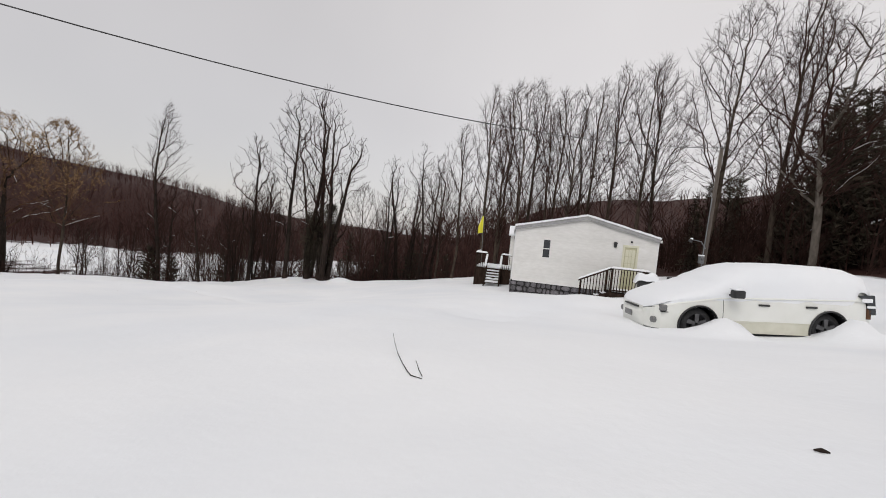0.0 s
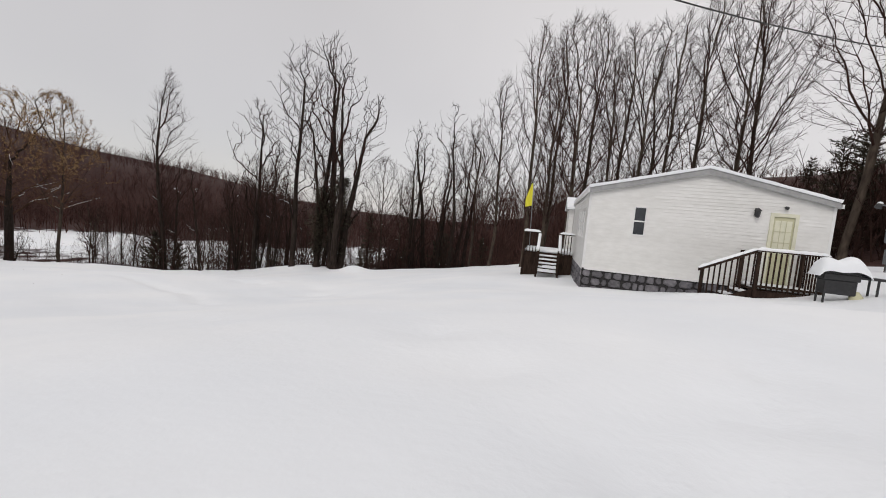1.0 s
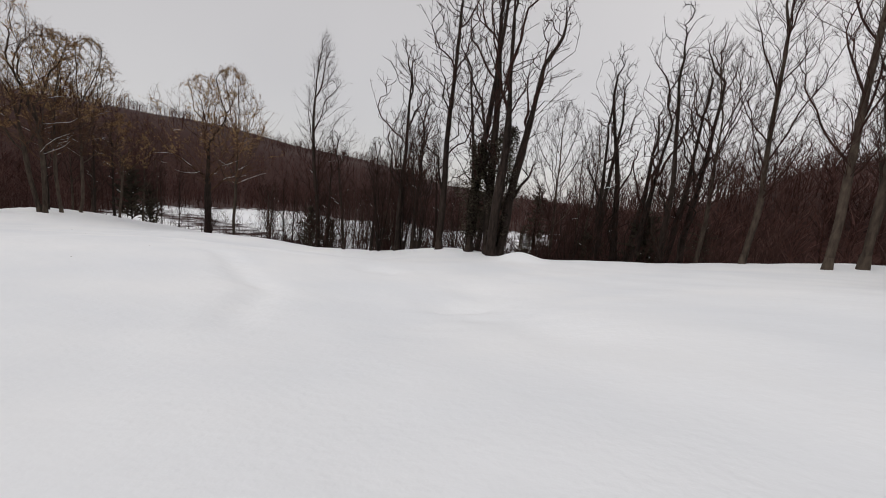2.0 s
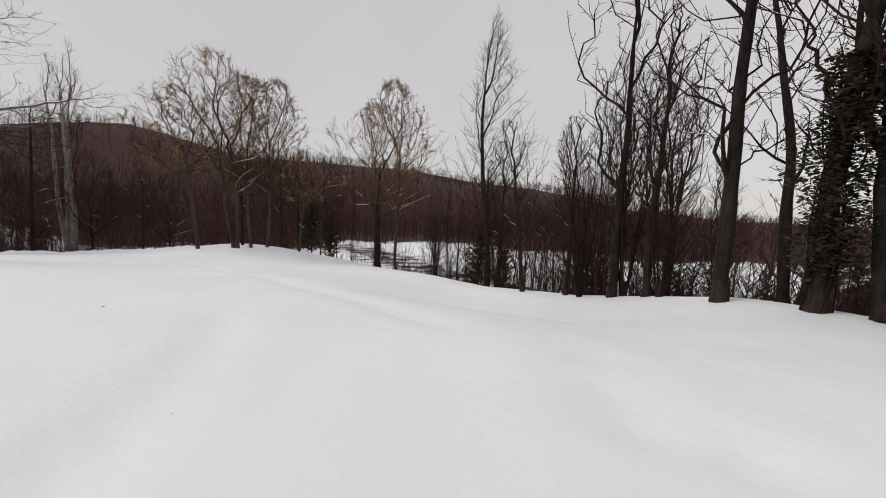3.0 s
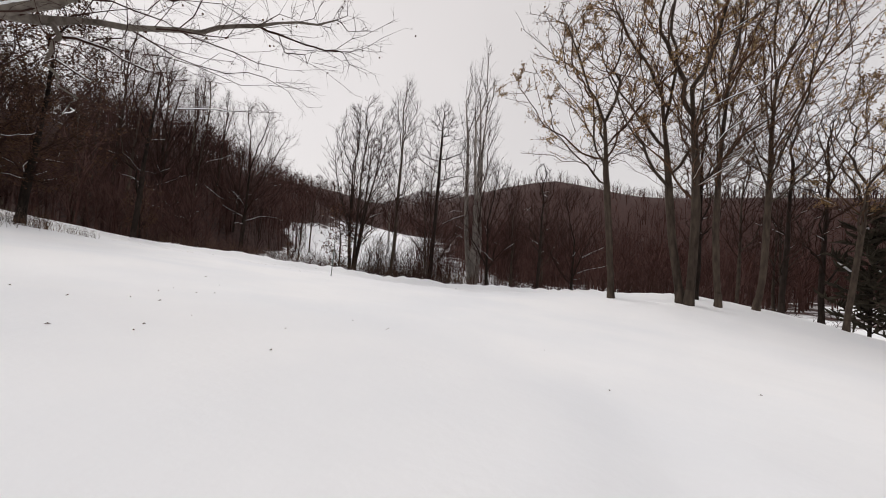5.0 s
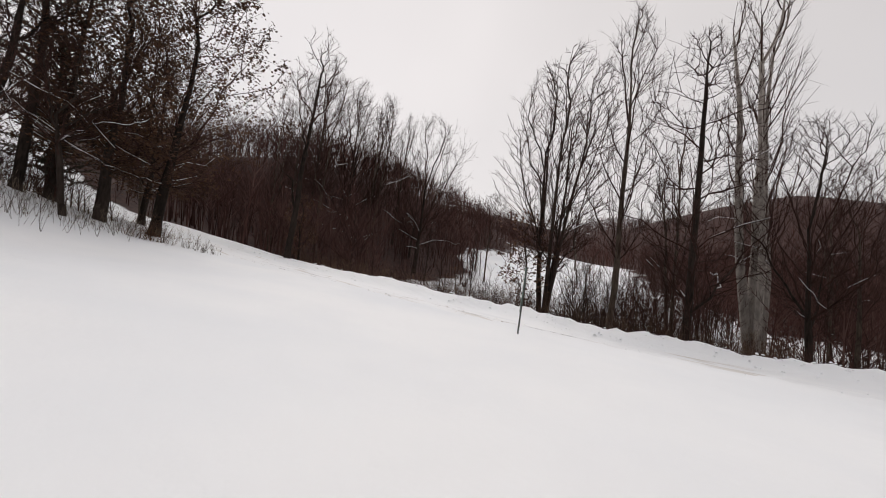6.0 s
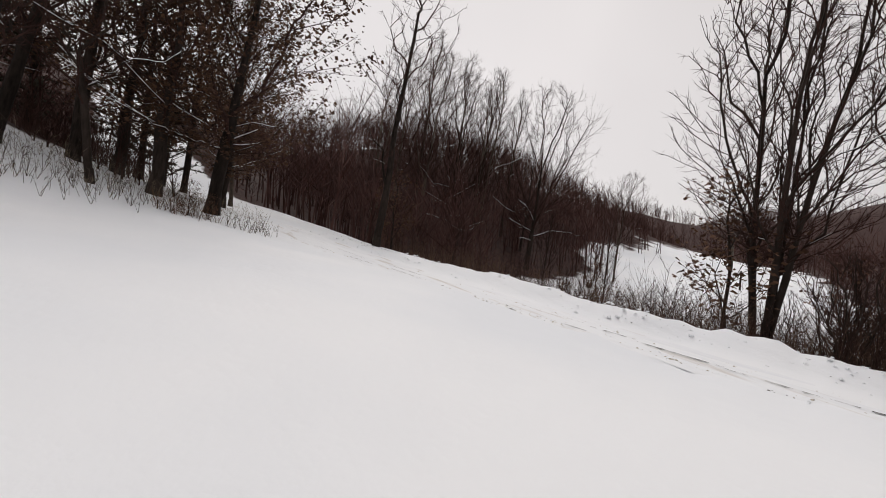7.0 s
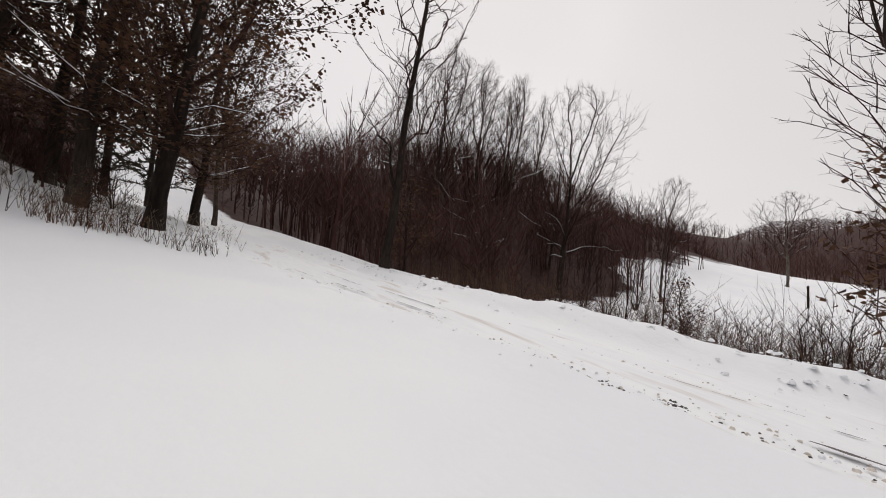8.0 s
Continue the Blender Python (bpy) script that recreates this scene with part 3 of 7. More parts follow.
KINDS = {
    # crown: low, high and half width against the tree's height, peak, blunt, fill; aims; stem up to; directness; rise; wobble; main limbs, their reach and crookedness; twig length and number
    "round": dict(crown=(0.34, 1.0, 0.36, 0.95, 0.50, 0.45), aims=950, stem=0.62, direct=0.26, rise=0.2, wob=0.08, stiff=1.1, kink=0.03, ease=1, limbs=11, reach=0.45, twig=0.60, twigs=2.2),
    "oval": dict(crown=(0.34, 1.0, 0.23, 0.90, 0.50, 0.45), aims=740, stem=0.66, direct=0.32, rise=0.4, wob=0.05, stiff=1.3, kink=0.02, ease=1, limbs=13, reach=0.45, crook=0.11, twig=0.60, twigs=2.6),
    "slim": dict(crown=(0.24, 1.0, 0.20, 0.85, 0.55, 0.50), aims=430, stem=0.80, direct=0.40, rise=0.6, wob=0.04, stiff=1.3, kink=0.02, ease=1, limbs=9, reach=0.35, crook=0.11, twig=0.8, twigs=1.9),
    "low": dict(crown=(0.44, 1.0, 0.32, 1.00, 0.60, 0.45), aims=620, stem=0.60, direct=0.26, rise=0.12, wob=0.09, stiff=1.0, kink=0.03, ease=1, limbs=8, reach=0.45, twig=0.55, twigs=2.1),
    "tall": dict(crown=(0.24, 1.0, 0.14, 0.80, 0.60, 0.50), aims=700, stem=0.84, direct=0.42, rise=0.75, wob=0.03, stiff=1.4, kink=0.02, ease=1, limbs=14, reach=0.30, crook=0.09, twig=0.7, twigs=1.7),
    "snag": dict(crown=(0.26, 1.0, 0.17, 1.05, 0.50, 0.55), aims=260, stem=0.84, direct=0.33, rise=0.4, wob=0.10, stiff=1.2, kink=0.05, ease=0, limbs=8, reach=0.32, crook=0.22, twig=0.42, twigs=2.0),
    "spindle": dict(crown=(0.12, 1.0, 0.16, 0.60, 0.75, 0.50), aims=800, stem=0.92, direct=0.38, rise=0.6, wob=0.06, stiff=1.2, kink=0.03, ease=1, limbs=16, reach=0.22, crook=0.14, twig=0.6, twigs=1.9),
    "fan": dict(crown=(0.22, 1.0, 0.30, 1.10, 0.55, 0.45), aims=1050, stem=0.58, direct=0.38, rise=0.38, wob=0.04, stiff=1.4, kink=0.02, ease=1, limbs=14, reach=0.55, crook=0.09, twig=0.65, twigs=1.9),
    "sheaf": dict(crown=(0.22, 1.0, 0.29, 0.95, 0.55, 0.50), aims=1200, stem=0.74, direct=0.36, rise=0.42, wob=0.06, stiff=1.2, kink=0.03, ease=1, limbs=16, reach=0.42, crook=0.12, twig=0.6, twigs=1.6),
    "whorl": dict(crown=(0.16, 1.0, 0.27, 0.62, 0.60, 0.50), aims=1000, stem=0.95, direct=0.34, rise=-0.1, wob=0.08, stiff=1.1, kink=0.04, ease=1, limbs=20, reach=0.08, crook=0.16, twig=0.6, twigs=1.8),
    "pole": dict(crown=(0.26, 1.0, 0.105, 0.75, 0.65, 0.50), aims=420, stem=0.92, direct=0.60, rise=1.3, wob=0.03, twig=0.7, twigs=1.3),
    "bush": dict(crown=(0.10, 1.0, 0.34, 0.90, 0.55, 0.50), aims=330, stem=0.36, direct=0.40, rise=0.2, wob=0.09, kink=0.05, twig=0.4, twigs=0.9),
}


def tree_model(kind, tall, thick, label, twigs=TWIG, bark=BARK, stems=1, splay=9, name="bare_tree", seed=0, lean=0.0, snowy=0.4, tip=0.0075, boughs=0):
    s = KINDS[kind]
    rng = np.random.default_rng(seed + 100)
    root = thing(name, label, "tree")
    trunk, crown, white = Build(), Build(), Build()
    low, high, wide, peak, blunt, fill = s["crown"]
    lines, aims, mums, boles = [], [], [], []
    for k in range(stems):
        a = 2 * math.pi * k / stems + rng.uniform(-0.4, 0.4)
        out = math.tan(radians(splay)) * rng.uniform(0.6, 1.1) if stems > 1 else 0.0
        base = Vector((math.cos(a), math.sin(a), 0)) * (1.1 * thick if stems > 1 else 0.0)
        h = tall * (rng.uniform(0.82, 0.98) if k else 1.0)
        d = Vector((math.cos(a) * out + lean, math.sin(a) * out, 1))
        line, p, w = [], base + Vector((0, 0, -0.3)), d.copy()
        n = max(4, int(h * s["stem"] / 0.55))
        for i in range(n + 1):
            line.append(tuple(p))
            w = (w + Vector((rng.normal(0, 0.024), rng.normal(0, 0.024), 0)) + 0.12 * (d - w)).normalized()
            p = p + w * (h * s["stem"] / n)
        lines.append(line)
        mums.append(-1)
        boles.append((h, base, d))
        cloud = crown_space(rng, int(s["aims"] / stems ** 0.55), low * h, high * h, wide * h / stems ** 0.35, peak, blunt, fill)
        cloud[:, 0] += base.x + d.x * cloud[:, 2]
        cloud[:, 1] += base.y + d.y * cloud[:, 2]
        aims.append(cloud)
        trunk.tube([base + Vector((0, 0, -0.35)), base + Vector((0, 0, 0.12)), base + d * 0.7], [thick * 1.75, thick * 1.3, thick * 0.96], 8)
    # main limbs reach from the bole to the rim of the crown
    first = np.cumsum([0] + [len(line) for line in lines])
    for k, (h, base, d) in enumerate(boles):
        turn = rng.uniform(0, 6.28)
        n = max(2, int(s.get("limbs", 0) / stems ** 0.6)) if s.get("limbs", 0) else 0
        for i in range(n):
            f0 = (low * 0.85 + (s["stem"] - low * 0.85) * (i + rng.uniform(0, 0.8)) / n) / s["stem"]
            j = min(int(f0 * len(lines[k])), len(lines[k]) - 1)
            p = Vector(lines[k][j])
            a = turn + 2.4 * i + rng.uniform(-0.3, 0.3)
            t = min(0.96, max(0.2, (p.z / h - low) / (1 - low) + s.get("reach", 0.4) * rng.uniform(0.6, 1.3)))
            r = 0.9 * wide * h / stems ** 0.35 * math.sin(math.pi * t ** peak) ** blunt * rng.uniform(0.75, 1.1)
            z = h * (low + (1 - low) * t)
            aim = Vector((base.x + d.x * z + r * math.cos(a), base.y + d.y * z + r * math.sin(a), z))
            steps = max(4, int((aim - p).length / 0.55))
            limb, sway = [tuple(p)], Vector((0, 0, 0))
            for q in range(1, steps + 1):
                left = aim - p
                sway = 0.25 * sway + Vector(rng.normal(0, s.get("crook", 0.16), 3))
                p = p + (left.normalized() + sway + Vector((0, 0, 0.25 * (q / steps - 0.5)))).normalized() * (left.length / (steps - q + 1))
                limb.append(tuple(p))
            lines.append(limb)
            mums.append(int(first[k]) + max(0, j - 1))
    # long low boughs
    for i in range(boughs):
        j = int((0.18 + 0.20 * i / boughs) / s["stem"] * len(lines[0]))
        a = 2.2 * i + rng.uniform(-0.4, 0.4)
        limb, p, w = [], Vector(lines[0][j]), Vector((math.cos(a), math.sin(a), rng.uniform(0.1, 0.5)))
        for q in range(int(tall * rng.uniform(0.38, 0.58))):
            limb.append(tuple(p))
            w = (w + Vector(rng.normal(0, 0.12, 3)) - Vector((0, 0, 0.04))).normalized()
            p = p + w * 0.55
            aims.append(np.array(p)[None] + rng.normal(0, 0.35, (3, 3)))
        lines.append(limb)
        mums.append(max(0, j - 1))
    P, par = branch_out(rng, lines, np.concatenate(aims), s["direct"], s["rise"], s["wob"], s.get("stiff", 1.6), min(0.8, 0.75 * low / s["stem"]), s.get("kink", 0.0), s.get("ease", 2), mums)
    limbs_mesh(rng, P, par, thick, tip, trunk, crown, white, s["twig"] * tall / 15, s["twigs"], snowy=snowy)
    part("trunk", trunk, bark, root, smooth=True)
    part("crown", crown, twigs, root)
    if twigs is TWIG_RUST:
        buds = Build()
        spots = np.array(crown.v)
        spots = spots[spots[:, 2] > 0.5 * tall]
        tufts = rng.choice(spots, 34)
        near = np.linalg.norm(spots[:, None] - tufts[None], axis=2).min(1) < 0.055 * tall
        for p in np.concatenate([rng.choice(spots, 1100), rng.choice(spots[near], 2600)]):
            c = Vector(p) + Vector(rng.normal(0, 0.06, 3))
            spike(buds.v, buds.f, c, Vector(rng.normal(0, 1, 3)), float(rng.uniform(0.07, 0.15)), float(rng.uniform(0.02, 0.036)))
        tagged(part("bud_haze", buds, BUD, root), kind="stuff")
    if white.v:
        tagged(part("limb_snow", white, SNOW, root, smooth=True), kind="stuff")
    return root


MODELS = {}


def put_tree(key, x, y, turn=0, scale=1.0, lean=(0, 0), group="trees along the yard's edge"):
    src = MODELS[key]
    if not src.get("used"):
        src["used"] = 1
        src.matrix_basis = place(x, y, turn, scale, 0.1, lean)
        tagged(src, group=group)
        return src
    m = place(x, y, turn, 1.0, 0.1, lean)
    ob = copy_thing(src, m)
    ob.matrix_basis = m @ Matrix.Scale(scale, 4)
    tagged(ob, group=group)
    return ob


MODELS["maple"] = tree_model("round", 16.5, 0.165, "bare broad-crowned maple tree with rusty bud clusters", TWIG_RUST, BARK_TAN, stems=2, splay=5, name="maple_tree", seed=1, tip=0.0105)
MODELS["maple2"] = tree_model("low", 14.5, 0.155, "bare maple tree with a bare bole and wide forked limbs", TWIG_RUST, BARK_TAN, name="maple_tree", seed=2, tip=0.0105)
MODELS["maple3"] = tree_model("oval", 16.5, 0.135, "dense oval-crowned bare maple tree with rusty buds", TWIG_RUST, BARK_TAN, name="maple_tree", seed=3, tip=0.0105)
MODELS["maple4"] = tree_model("round", 18, 0.36, "stout old maple tree with a wide rusty crown", TWIG_RUST, BARK, name="maple_tree", seed=4, tip=0.0105)
MODELS["tall"] = tree_model("tall", 19, 0.17, "tall slender bare tree with upswept branches", TWIG, BARK_TAN, seed=5, tip=0.0105)
MODELS["tall2"] = tree_model("tall", 18, 0.15, "tall slender bare tree with thin upper twigs", TWIG, BARK_TAN, seed=6, stems=2, splay=3, tip=0.0105)
MODELS["tall3"] = tree_model("oval", 18, 0.16, "tall bare tree with an oval crown of fine twigs", TWIG, BARK_TAN, seed=7, tip=0.0105)
MODELS["poplar"] = tree_model("spindle", 21.5, 0.24, "tall dark poplar tree tapering to a point", TWIG, BARK, name="poplar_tree", seed=8, tip=0.0105)
MODELS["fan"] = tree_model("fan", 20, 0.27, "bare tree with fanned upper twigs and low snowy boughs", TWIG, BARK, seed=9, tip=0.0105, boughs=7, snowy=0.8)
MODELS["fan2"] = tree_model("fan", 15, 0.18, "bare tree forking low into upswept limbs", TWIG, BARK, seed=10, tip=0.0105)
MODELS["snag"] = tree_model("snag", 18, 0.22, "dark half-dead bare tree with few twigs", TWIG, BARK, seed=11, tip=0.014)
MODELS["snag2"] = tree_model("snag", 16, 0.19, "dark bare tree with steep broken limbs on twin trunks", TWIG, BARK, stems=2, splay=7, seed=12, tip=0.014)
MODELS["snag3"] = tree_model("snag", 11, 0.14, "slim dark bare tree with crooked limbs", TWIG, BARK, seed=13, tip=0.014)
MODELS["snag5"] = tree_model("snag", 13.5, 0.17, "dark dead-topped tree with stubby limbs", TWIG, BARK, seed=26, tip=0.014)
MODELS["snag4"] = tree_model("snag", 17, 0.27, "dark bare tree spreading into three leaning trunks", TWIG, BARK, stems=3, splay=10, seed=14, tip=0.014)
MODELS["sprouts"] = tree_model("slim", 9.5, 0.055, "sheaf of thin dark suckers round an old stump", TWIG, BARK, stems=7, splay=8, seed=24, tip=0.009)
MODELS["grove"] = tree_model("slim", 9, 0.08, "slim bare tree with a haze of fine twigs", TWIG, BARK_TAN, stems=2, splay=6, seed=25, tip=0.009)
MODELS["clump"] = tree_model("sheaf", 14, 0.11, "clump of bare trees growing from one foot", TWIG, BARK, stems=5, splay=7, seed=15, tip=0.0105)
MODELS["whorl"] = tree_model("whorl", 14, 0.17, "straight bare tree with crowded level twigs", TWIG, BARK, seed=27, tip=0.0095)
MODELS["birch"] = tree_model("pole", 22.5, 0.24, "pale-barked group of tall bare trunks", TWIG, BARK_BIRCH, stems=4, splay=3.6, name="birch_tree", seed=16, tip=0.011)
MODELS["small"] = tree_model("low", 8, 0.12, "small bare tree with spreading snowy boughs", TWIG, BARK, seed=17, snowy=0.8)
MODELS["sapling"] = tree_model("pole", 7, 0.05, "thin bare sapling at the edge of the snow", TWIG, BARK, seed=18)
MODELS["brushy"] = tree_model("bush", 5, 0.06, "low bare tree with a tangle of snowy twigs", TWIG, BARK, stems=3, splay=14, seed=19, snowy=0.8)
MODELS["sycamore"] = tree_model("round", 15, 0.20, "pale sycamore tree with crooked bare mottled limbs", TWIG, BARK_PALE, name="sycamore_tree", seed=20, tip=0.011)

DOWNHILL = (-4.0, 2.0)
TREES = [
    # knoll by the road
    ("maple2", -52.8, 27.9, 20, 1.0, (0, -6)), ("maple", -52.9, 31.0, 200, 1.12, (0, -2)), ("maple3", -53.2, 32.4, 80, 1.0, (0, 0)), ("maple3", -53.6, 34.0, 320, 1.03, (0, 4)),
    ("snag3", -54.6, 31.9, 300, 0.9, (0, 0)), ("maple2", -53.5, 37.2, 130, 0.75, (0, 3)), ("tall3", -55.2, 40.2, 10, 0.62, (0, 3)), ("snag3", -55.9, 36.0, 60, 0.9, (0, 0)), ("sapling", -54.6, 41.9, 0, 1.0, (0, 0)), ("sapling", -54.2, 43.6, 70, 1.1, (0, 3)),
    ("snag3", -57.4, 38.4, 130, 1.0, (0, 0)), ("tall3", -59.5, 35.5, 40, 0.6, (0, 0)),
    # along the crest
    ("maple3", -41.4, 42.0, 150, 1.02, (-1, -1)), ("maple4", -52.3, 46.0, 60, 1.06, (0, 0)), ("brushy", -51.2, 45.6, 10, 0.8, (0, 0)), ("poplar", -33.5, 45.9, 240, 1.0, (0, 0)), ("snag3", -32.6, 46.3, 60, 1.1, (0, 0)), ("snag3", -34.5, 46.8, 160, 1.0, (0, 0)),
    ("snag3", -24.9, 40.1, 20, 0.86, (-7, -3)), ("brushy", -26.4, 41.8, 90, 0.8, (0, 0)), ("sapling", -37.0, 44.5, 0, 1.0, (0, 0)), ("sapling", -35.4, 44.2, 80, 1.0, (0, 4)), ("sapling", -39.0, 44.9, 150, 0.8, (0, -3)), ("brushy", -30.0, 43.5, 200, 0.8, (0, 0)),
    ("snag3", -22.4, 40.4, 0, 0.8, (0, 0)), ("sprouts", -21.4, 40.0, 140, 0.9, (-3, 0)), ("snag5", -19.9, 40.2, 250, 1.12, (0, 0)), ("sprouts", -19.6, 40.6, 30, 1.15, (0, 0)), ("snag3", -18.2, 39.6, 70, 1.0, (2, 0)), ("sprouts", -17.6, 39.4, 190, 0.95, (0, 0)), ("brushy", -18.2, 40.4, 0, 0.9, (0, 0)), 
    ("grove", -45.5, 49.5, 0, 0.9, (0, 0)), ("grove", -39.0, 49.0, 70, 0.85, (0, 0)), ("grove", -37.0, 50.5, 130, 1.0, (0, 0)), ("grove", -30.6, 48.4, 190, 1.0, (0, 0)), ("grove", -28.6, 47.6, 10, 0.95, (0, 0)), ("grove", -26.2, 46.4, 260, 1.0, (0, 0)), ("grove", -24.0, 46.8, 330, 1.05, (0, 0)), ("grove", -22.8, 44.4, 50, 0.85, (0, 0)), ("grove", -17.6, 45.6, 110, 0.95, (0, 0)), ("grove", -48.6, 52.0, 200, 1.0, (0, 0)), ("grove", -57.4, 42.6, 90, 0.95, (0, 0)), ("grove", -58.6, 37.0, 20, 0.95, (0, 0)),
    ("snag", -15.3, 38.2, 0, 1.02, (0, 0)), ("snag", -13.0, 37.8, 70, 1.05, (0, 0)), ("snag4", -11.4, 37.6, 150, 1.05, (2, 0)), ("snag2", -14.0, 41.0, 200, 0.95, (0, 3)), ("tall3", -9.4, 44.0, 20, 0.72, (0, 0)),
    ("snag2", -20.6, 47.5, 300, 0.8, (0, 0)), ("tall2", -26.5, 50.0, 40, 0.65, (0, 0)), ("tall3", -29.0, 53.0, 110, 0.62, (0, 0)), ("tall2", -8.0, 48.0, 30, 0.8, (0, 0)),
    ("snag2", -6.2, 44.6, 100, 1.0, (0, 0)), ("snag4", -4.6, 45.8, 190, 1.0, (0, 0)), ("snag2", -2.4, 44.6, 250, 1.05, (2, 0)), ("snag", -1.2, 46.0, 30, 0.95, (0, 0)), ("brushy", -5.2, 43.6, 0, 1.1, (0, 0)), ("brushy", -2.0, 43.2, 120, 1.1, (0, 0)), ("brushy", -8.0, 43.0, 220, 1.0, (0, 0)),
    # beyond the house
    ("tall", 3.7, 38.5, 10, 1.0, (0, 0)), ("tall2", 5.4, 40.0, 60, 1.1, (0, 0)), ("tall3", 6.9, 38.8, 110, 1.08, (0, 0)), ("tall", 8.6, 41.0, 150, 1.08, (0, 0)), ("tall3", 12.3, 39.5, 210, 1.05, (0, 0)), ("tall2", 14.0, 40.5, 310, 1.12, (0, 0)),
    ("tall", 16.2, 39.0, 50, 1.1, (0, 0)), ("tall3", 18.6, 38.0, 160, 1.12, (0, 0)), ("tall", 20.5, 40.0, 260, 1.15, (0, 0)), ("tall2", 10.4, 40.5, 20, 1.1, (0, 0)), ("tall", 1.2, 41.0, 300, 0.85, (0, 0)), ("tall3", -0.6, 43.0, 40, 0.72, (0, 0)),
    ("tall3", 20.2, 30.5, 330, 1.2, (5, 0)), ("tall", 22.8, 27.5, 30, 1.1, (4, 0)), ("sycamore", 20.6, 21.8, 200, 0.95, (0, 0)), ("tall", 26.5, 31.0, 90, 1.1, (4, 0)),
    # beside and beyond the road
    ("birch", -67.4, 18.0, 40, 1.0, (0, 0)), ("clump", -59.9, 9.9, 30, 1.0, DOWNHILL), ("tall", -59.2, 13.5, 120, 0.8, DOWNHILL), ("whorl", -60.4, 16.2, 20, 1.0, DOWNHILL), ("brushy", -61.6, 7.4, 40, 0.55, (0, 0)), ("brushy", -63.4, 9.4, 160, 0.6, (0, 0)), ("brushy", -61.0, 13.4, 250, 0.7, (0, 0)), ("brushy", -59.2, 12.0, 90, 0.75, (0, 0)), ("brushy", -60.4, 11.4, 10, 0.7, (0, 0)), ("brushy", -62.0, 12.0, 320, 0.8, (0, 0)), ("tall2", -63.0, 15.0, 60, 0.62, (0, 0)), ("fan2", -63.5, 20.0, 170, 0.72, (0, 0)),
    ("tall3", -66.0, 21.5, 170, 0.55, (0, 0)), ("tall3", -69.0, 24.0, 60, 0.6, (0, 0)), ("fan2", -66.0, 26.5, 260, 0.65, (0, 0)), ("snag3", -62.5, 24.0, 100, 0.9, (0, 0)), ("tall2", -72.0, 21.0, 10, 0.6, (0, 0)),
    ("fan", -75.0, -15.6, 20, 1.0, DOWNHILL), ("tall3", -82.7, -10.4, 10, 0.66, (-5, 2)), ("sapling", -66.0, -5.0, 10, 1.0, DOWNHILL), ("sapling", -69.0, -2.0, 100, 1.0, DOWNHILL), ("brushy", -77.0, -9.0, 100, 0.9, (0, 0)), ("brushy", -72.0, -8.0, 30, 0.9, (0, 0)), ("brushy", -69.5, -10.5, 210, 0.9, (0, 0)),
    ("tall", -71.5, -27.0, 80, 1.2, DOWNHILL), ("tall", -68.0, -29.5, 200, 1.3, DOWNHILL), ("tall", -79.5, -25.5, 350, 1.05, DOWNHILL), ("snag", -52.5, -3.0, 120, 0.8, (-5, 2)), ("small", -42.6, 0.6, 30, 0.8, (3, 3)), ("small", -40.6, 1.2, 200, 0.75, (0, 3)), ("tall3", -66.0, -24.0, 10, 1.22, DOWNHILL), ("fan", -70.0, -24.5, 90, 1.02, DOWNHILL), ("tall2", -73.0, -23.0, 170, 1.22, DOWNHILL), ("tall3", -63.0, -26.0, 240, 1.2, DOWNHILL), ("tall", -76.0, -27.0, 300, 1.15, DOWNHILL), ("tall2", -59.5, -22.0, 30, 0.95, DOWNHILL), ("fan2", -79.0, -21.0, 60, 0.85, DOWNHILL), ("small", -66.0, -16.5, 210, 1.1, DOWNHILL), ("sycamore", -112.0, -11.0, 0, 0.85, (0, 0)),
]
for key, x, y, turn, scale, lean in TREES:
    put_tree(key, x, y, turn, scale, lean)


# ---------------------------------------------------------------- woods in the distance
def wood_tree(v, f, x, y, tall, r, twigs, low=0.25, subs=3):
    """A bare tree of the woods: a stem that forks into leaders, with twigs that fan out to a rounded crown."""
    base = Vector((x, y, z_at(x, y) - 0.2))
    d = Vector((rnd(-0.12, 0.12), rnd(-0.12, 0.12), 1)).normalized()
    spike(v, f, base, d, tall * rnd(0.55, 0.76), r)
    for k in range(twigs):
        t = low + (0.62 - low) * (k + rnd(0, 1)) / twigs
        a, steep = rnd(0, 2 * math.pi), rnd(0.6, 2.2)
        nd = Vector((math.cos(a), math.sin(a), steep)).normalized()
        p, ln = base + d * (tall * t), tall * rnd(0.26, 0.44) * (1.1 - 0.5 * t)
        spike(v, f, p, nd, ln, r * 0.45)
        for _ in range(subs):
            bd = (nd + Vector((rnd(-0.8, 0.8), rnd(-0.8, 0.8), rnd(-0.2, 0.9)))).normalized()
            spike(v, f, p + nd * (ln * rnd(0.3, 0.85)), bd, ln * rnd(0.3, 0.55), r * 0.27)


def woods(name, label, spots, mat, tall, r, twigs, low=0.25, subs=3):
    v, f = [], []
    for x, y, s in spots:
        wood_tree(v, f, x, y, rnd(*tall) * s, rnd(*r) * s, twigs, low, subs)
    me = bpy.data.meshes.new(name)
    me.from_pydata(v, [], f)
    me.materials.append(mat)
    return tagged(new(name, me), label, "woods", kind="stuff")


def scatter(n, region, test):
    out = []
    x0, x1, y0, y1 = region
    tries = 0
    while len(out) < n and tries < 60 * n:
        tries += 1
        x, y = rnd(x0, x1), rnd(y0, y1)
        if test(x, y):
            out.append((x, y, rnd(0.75, 1.2)))
    return out


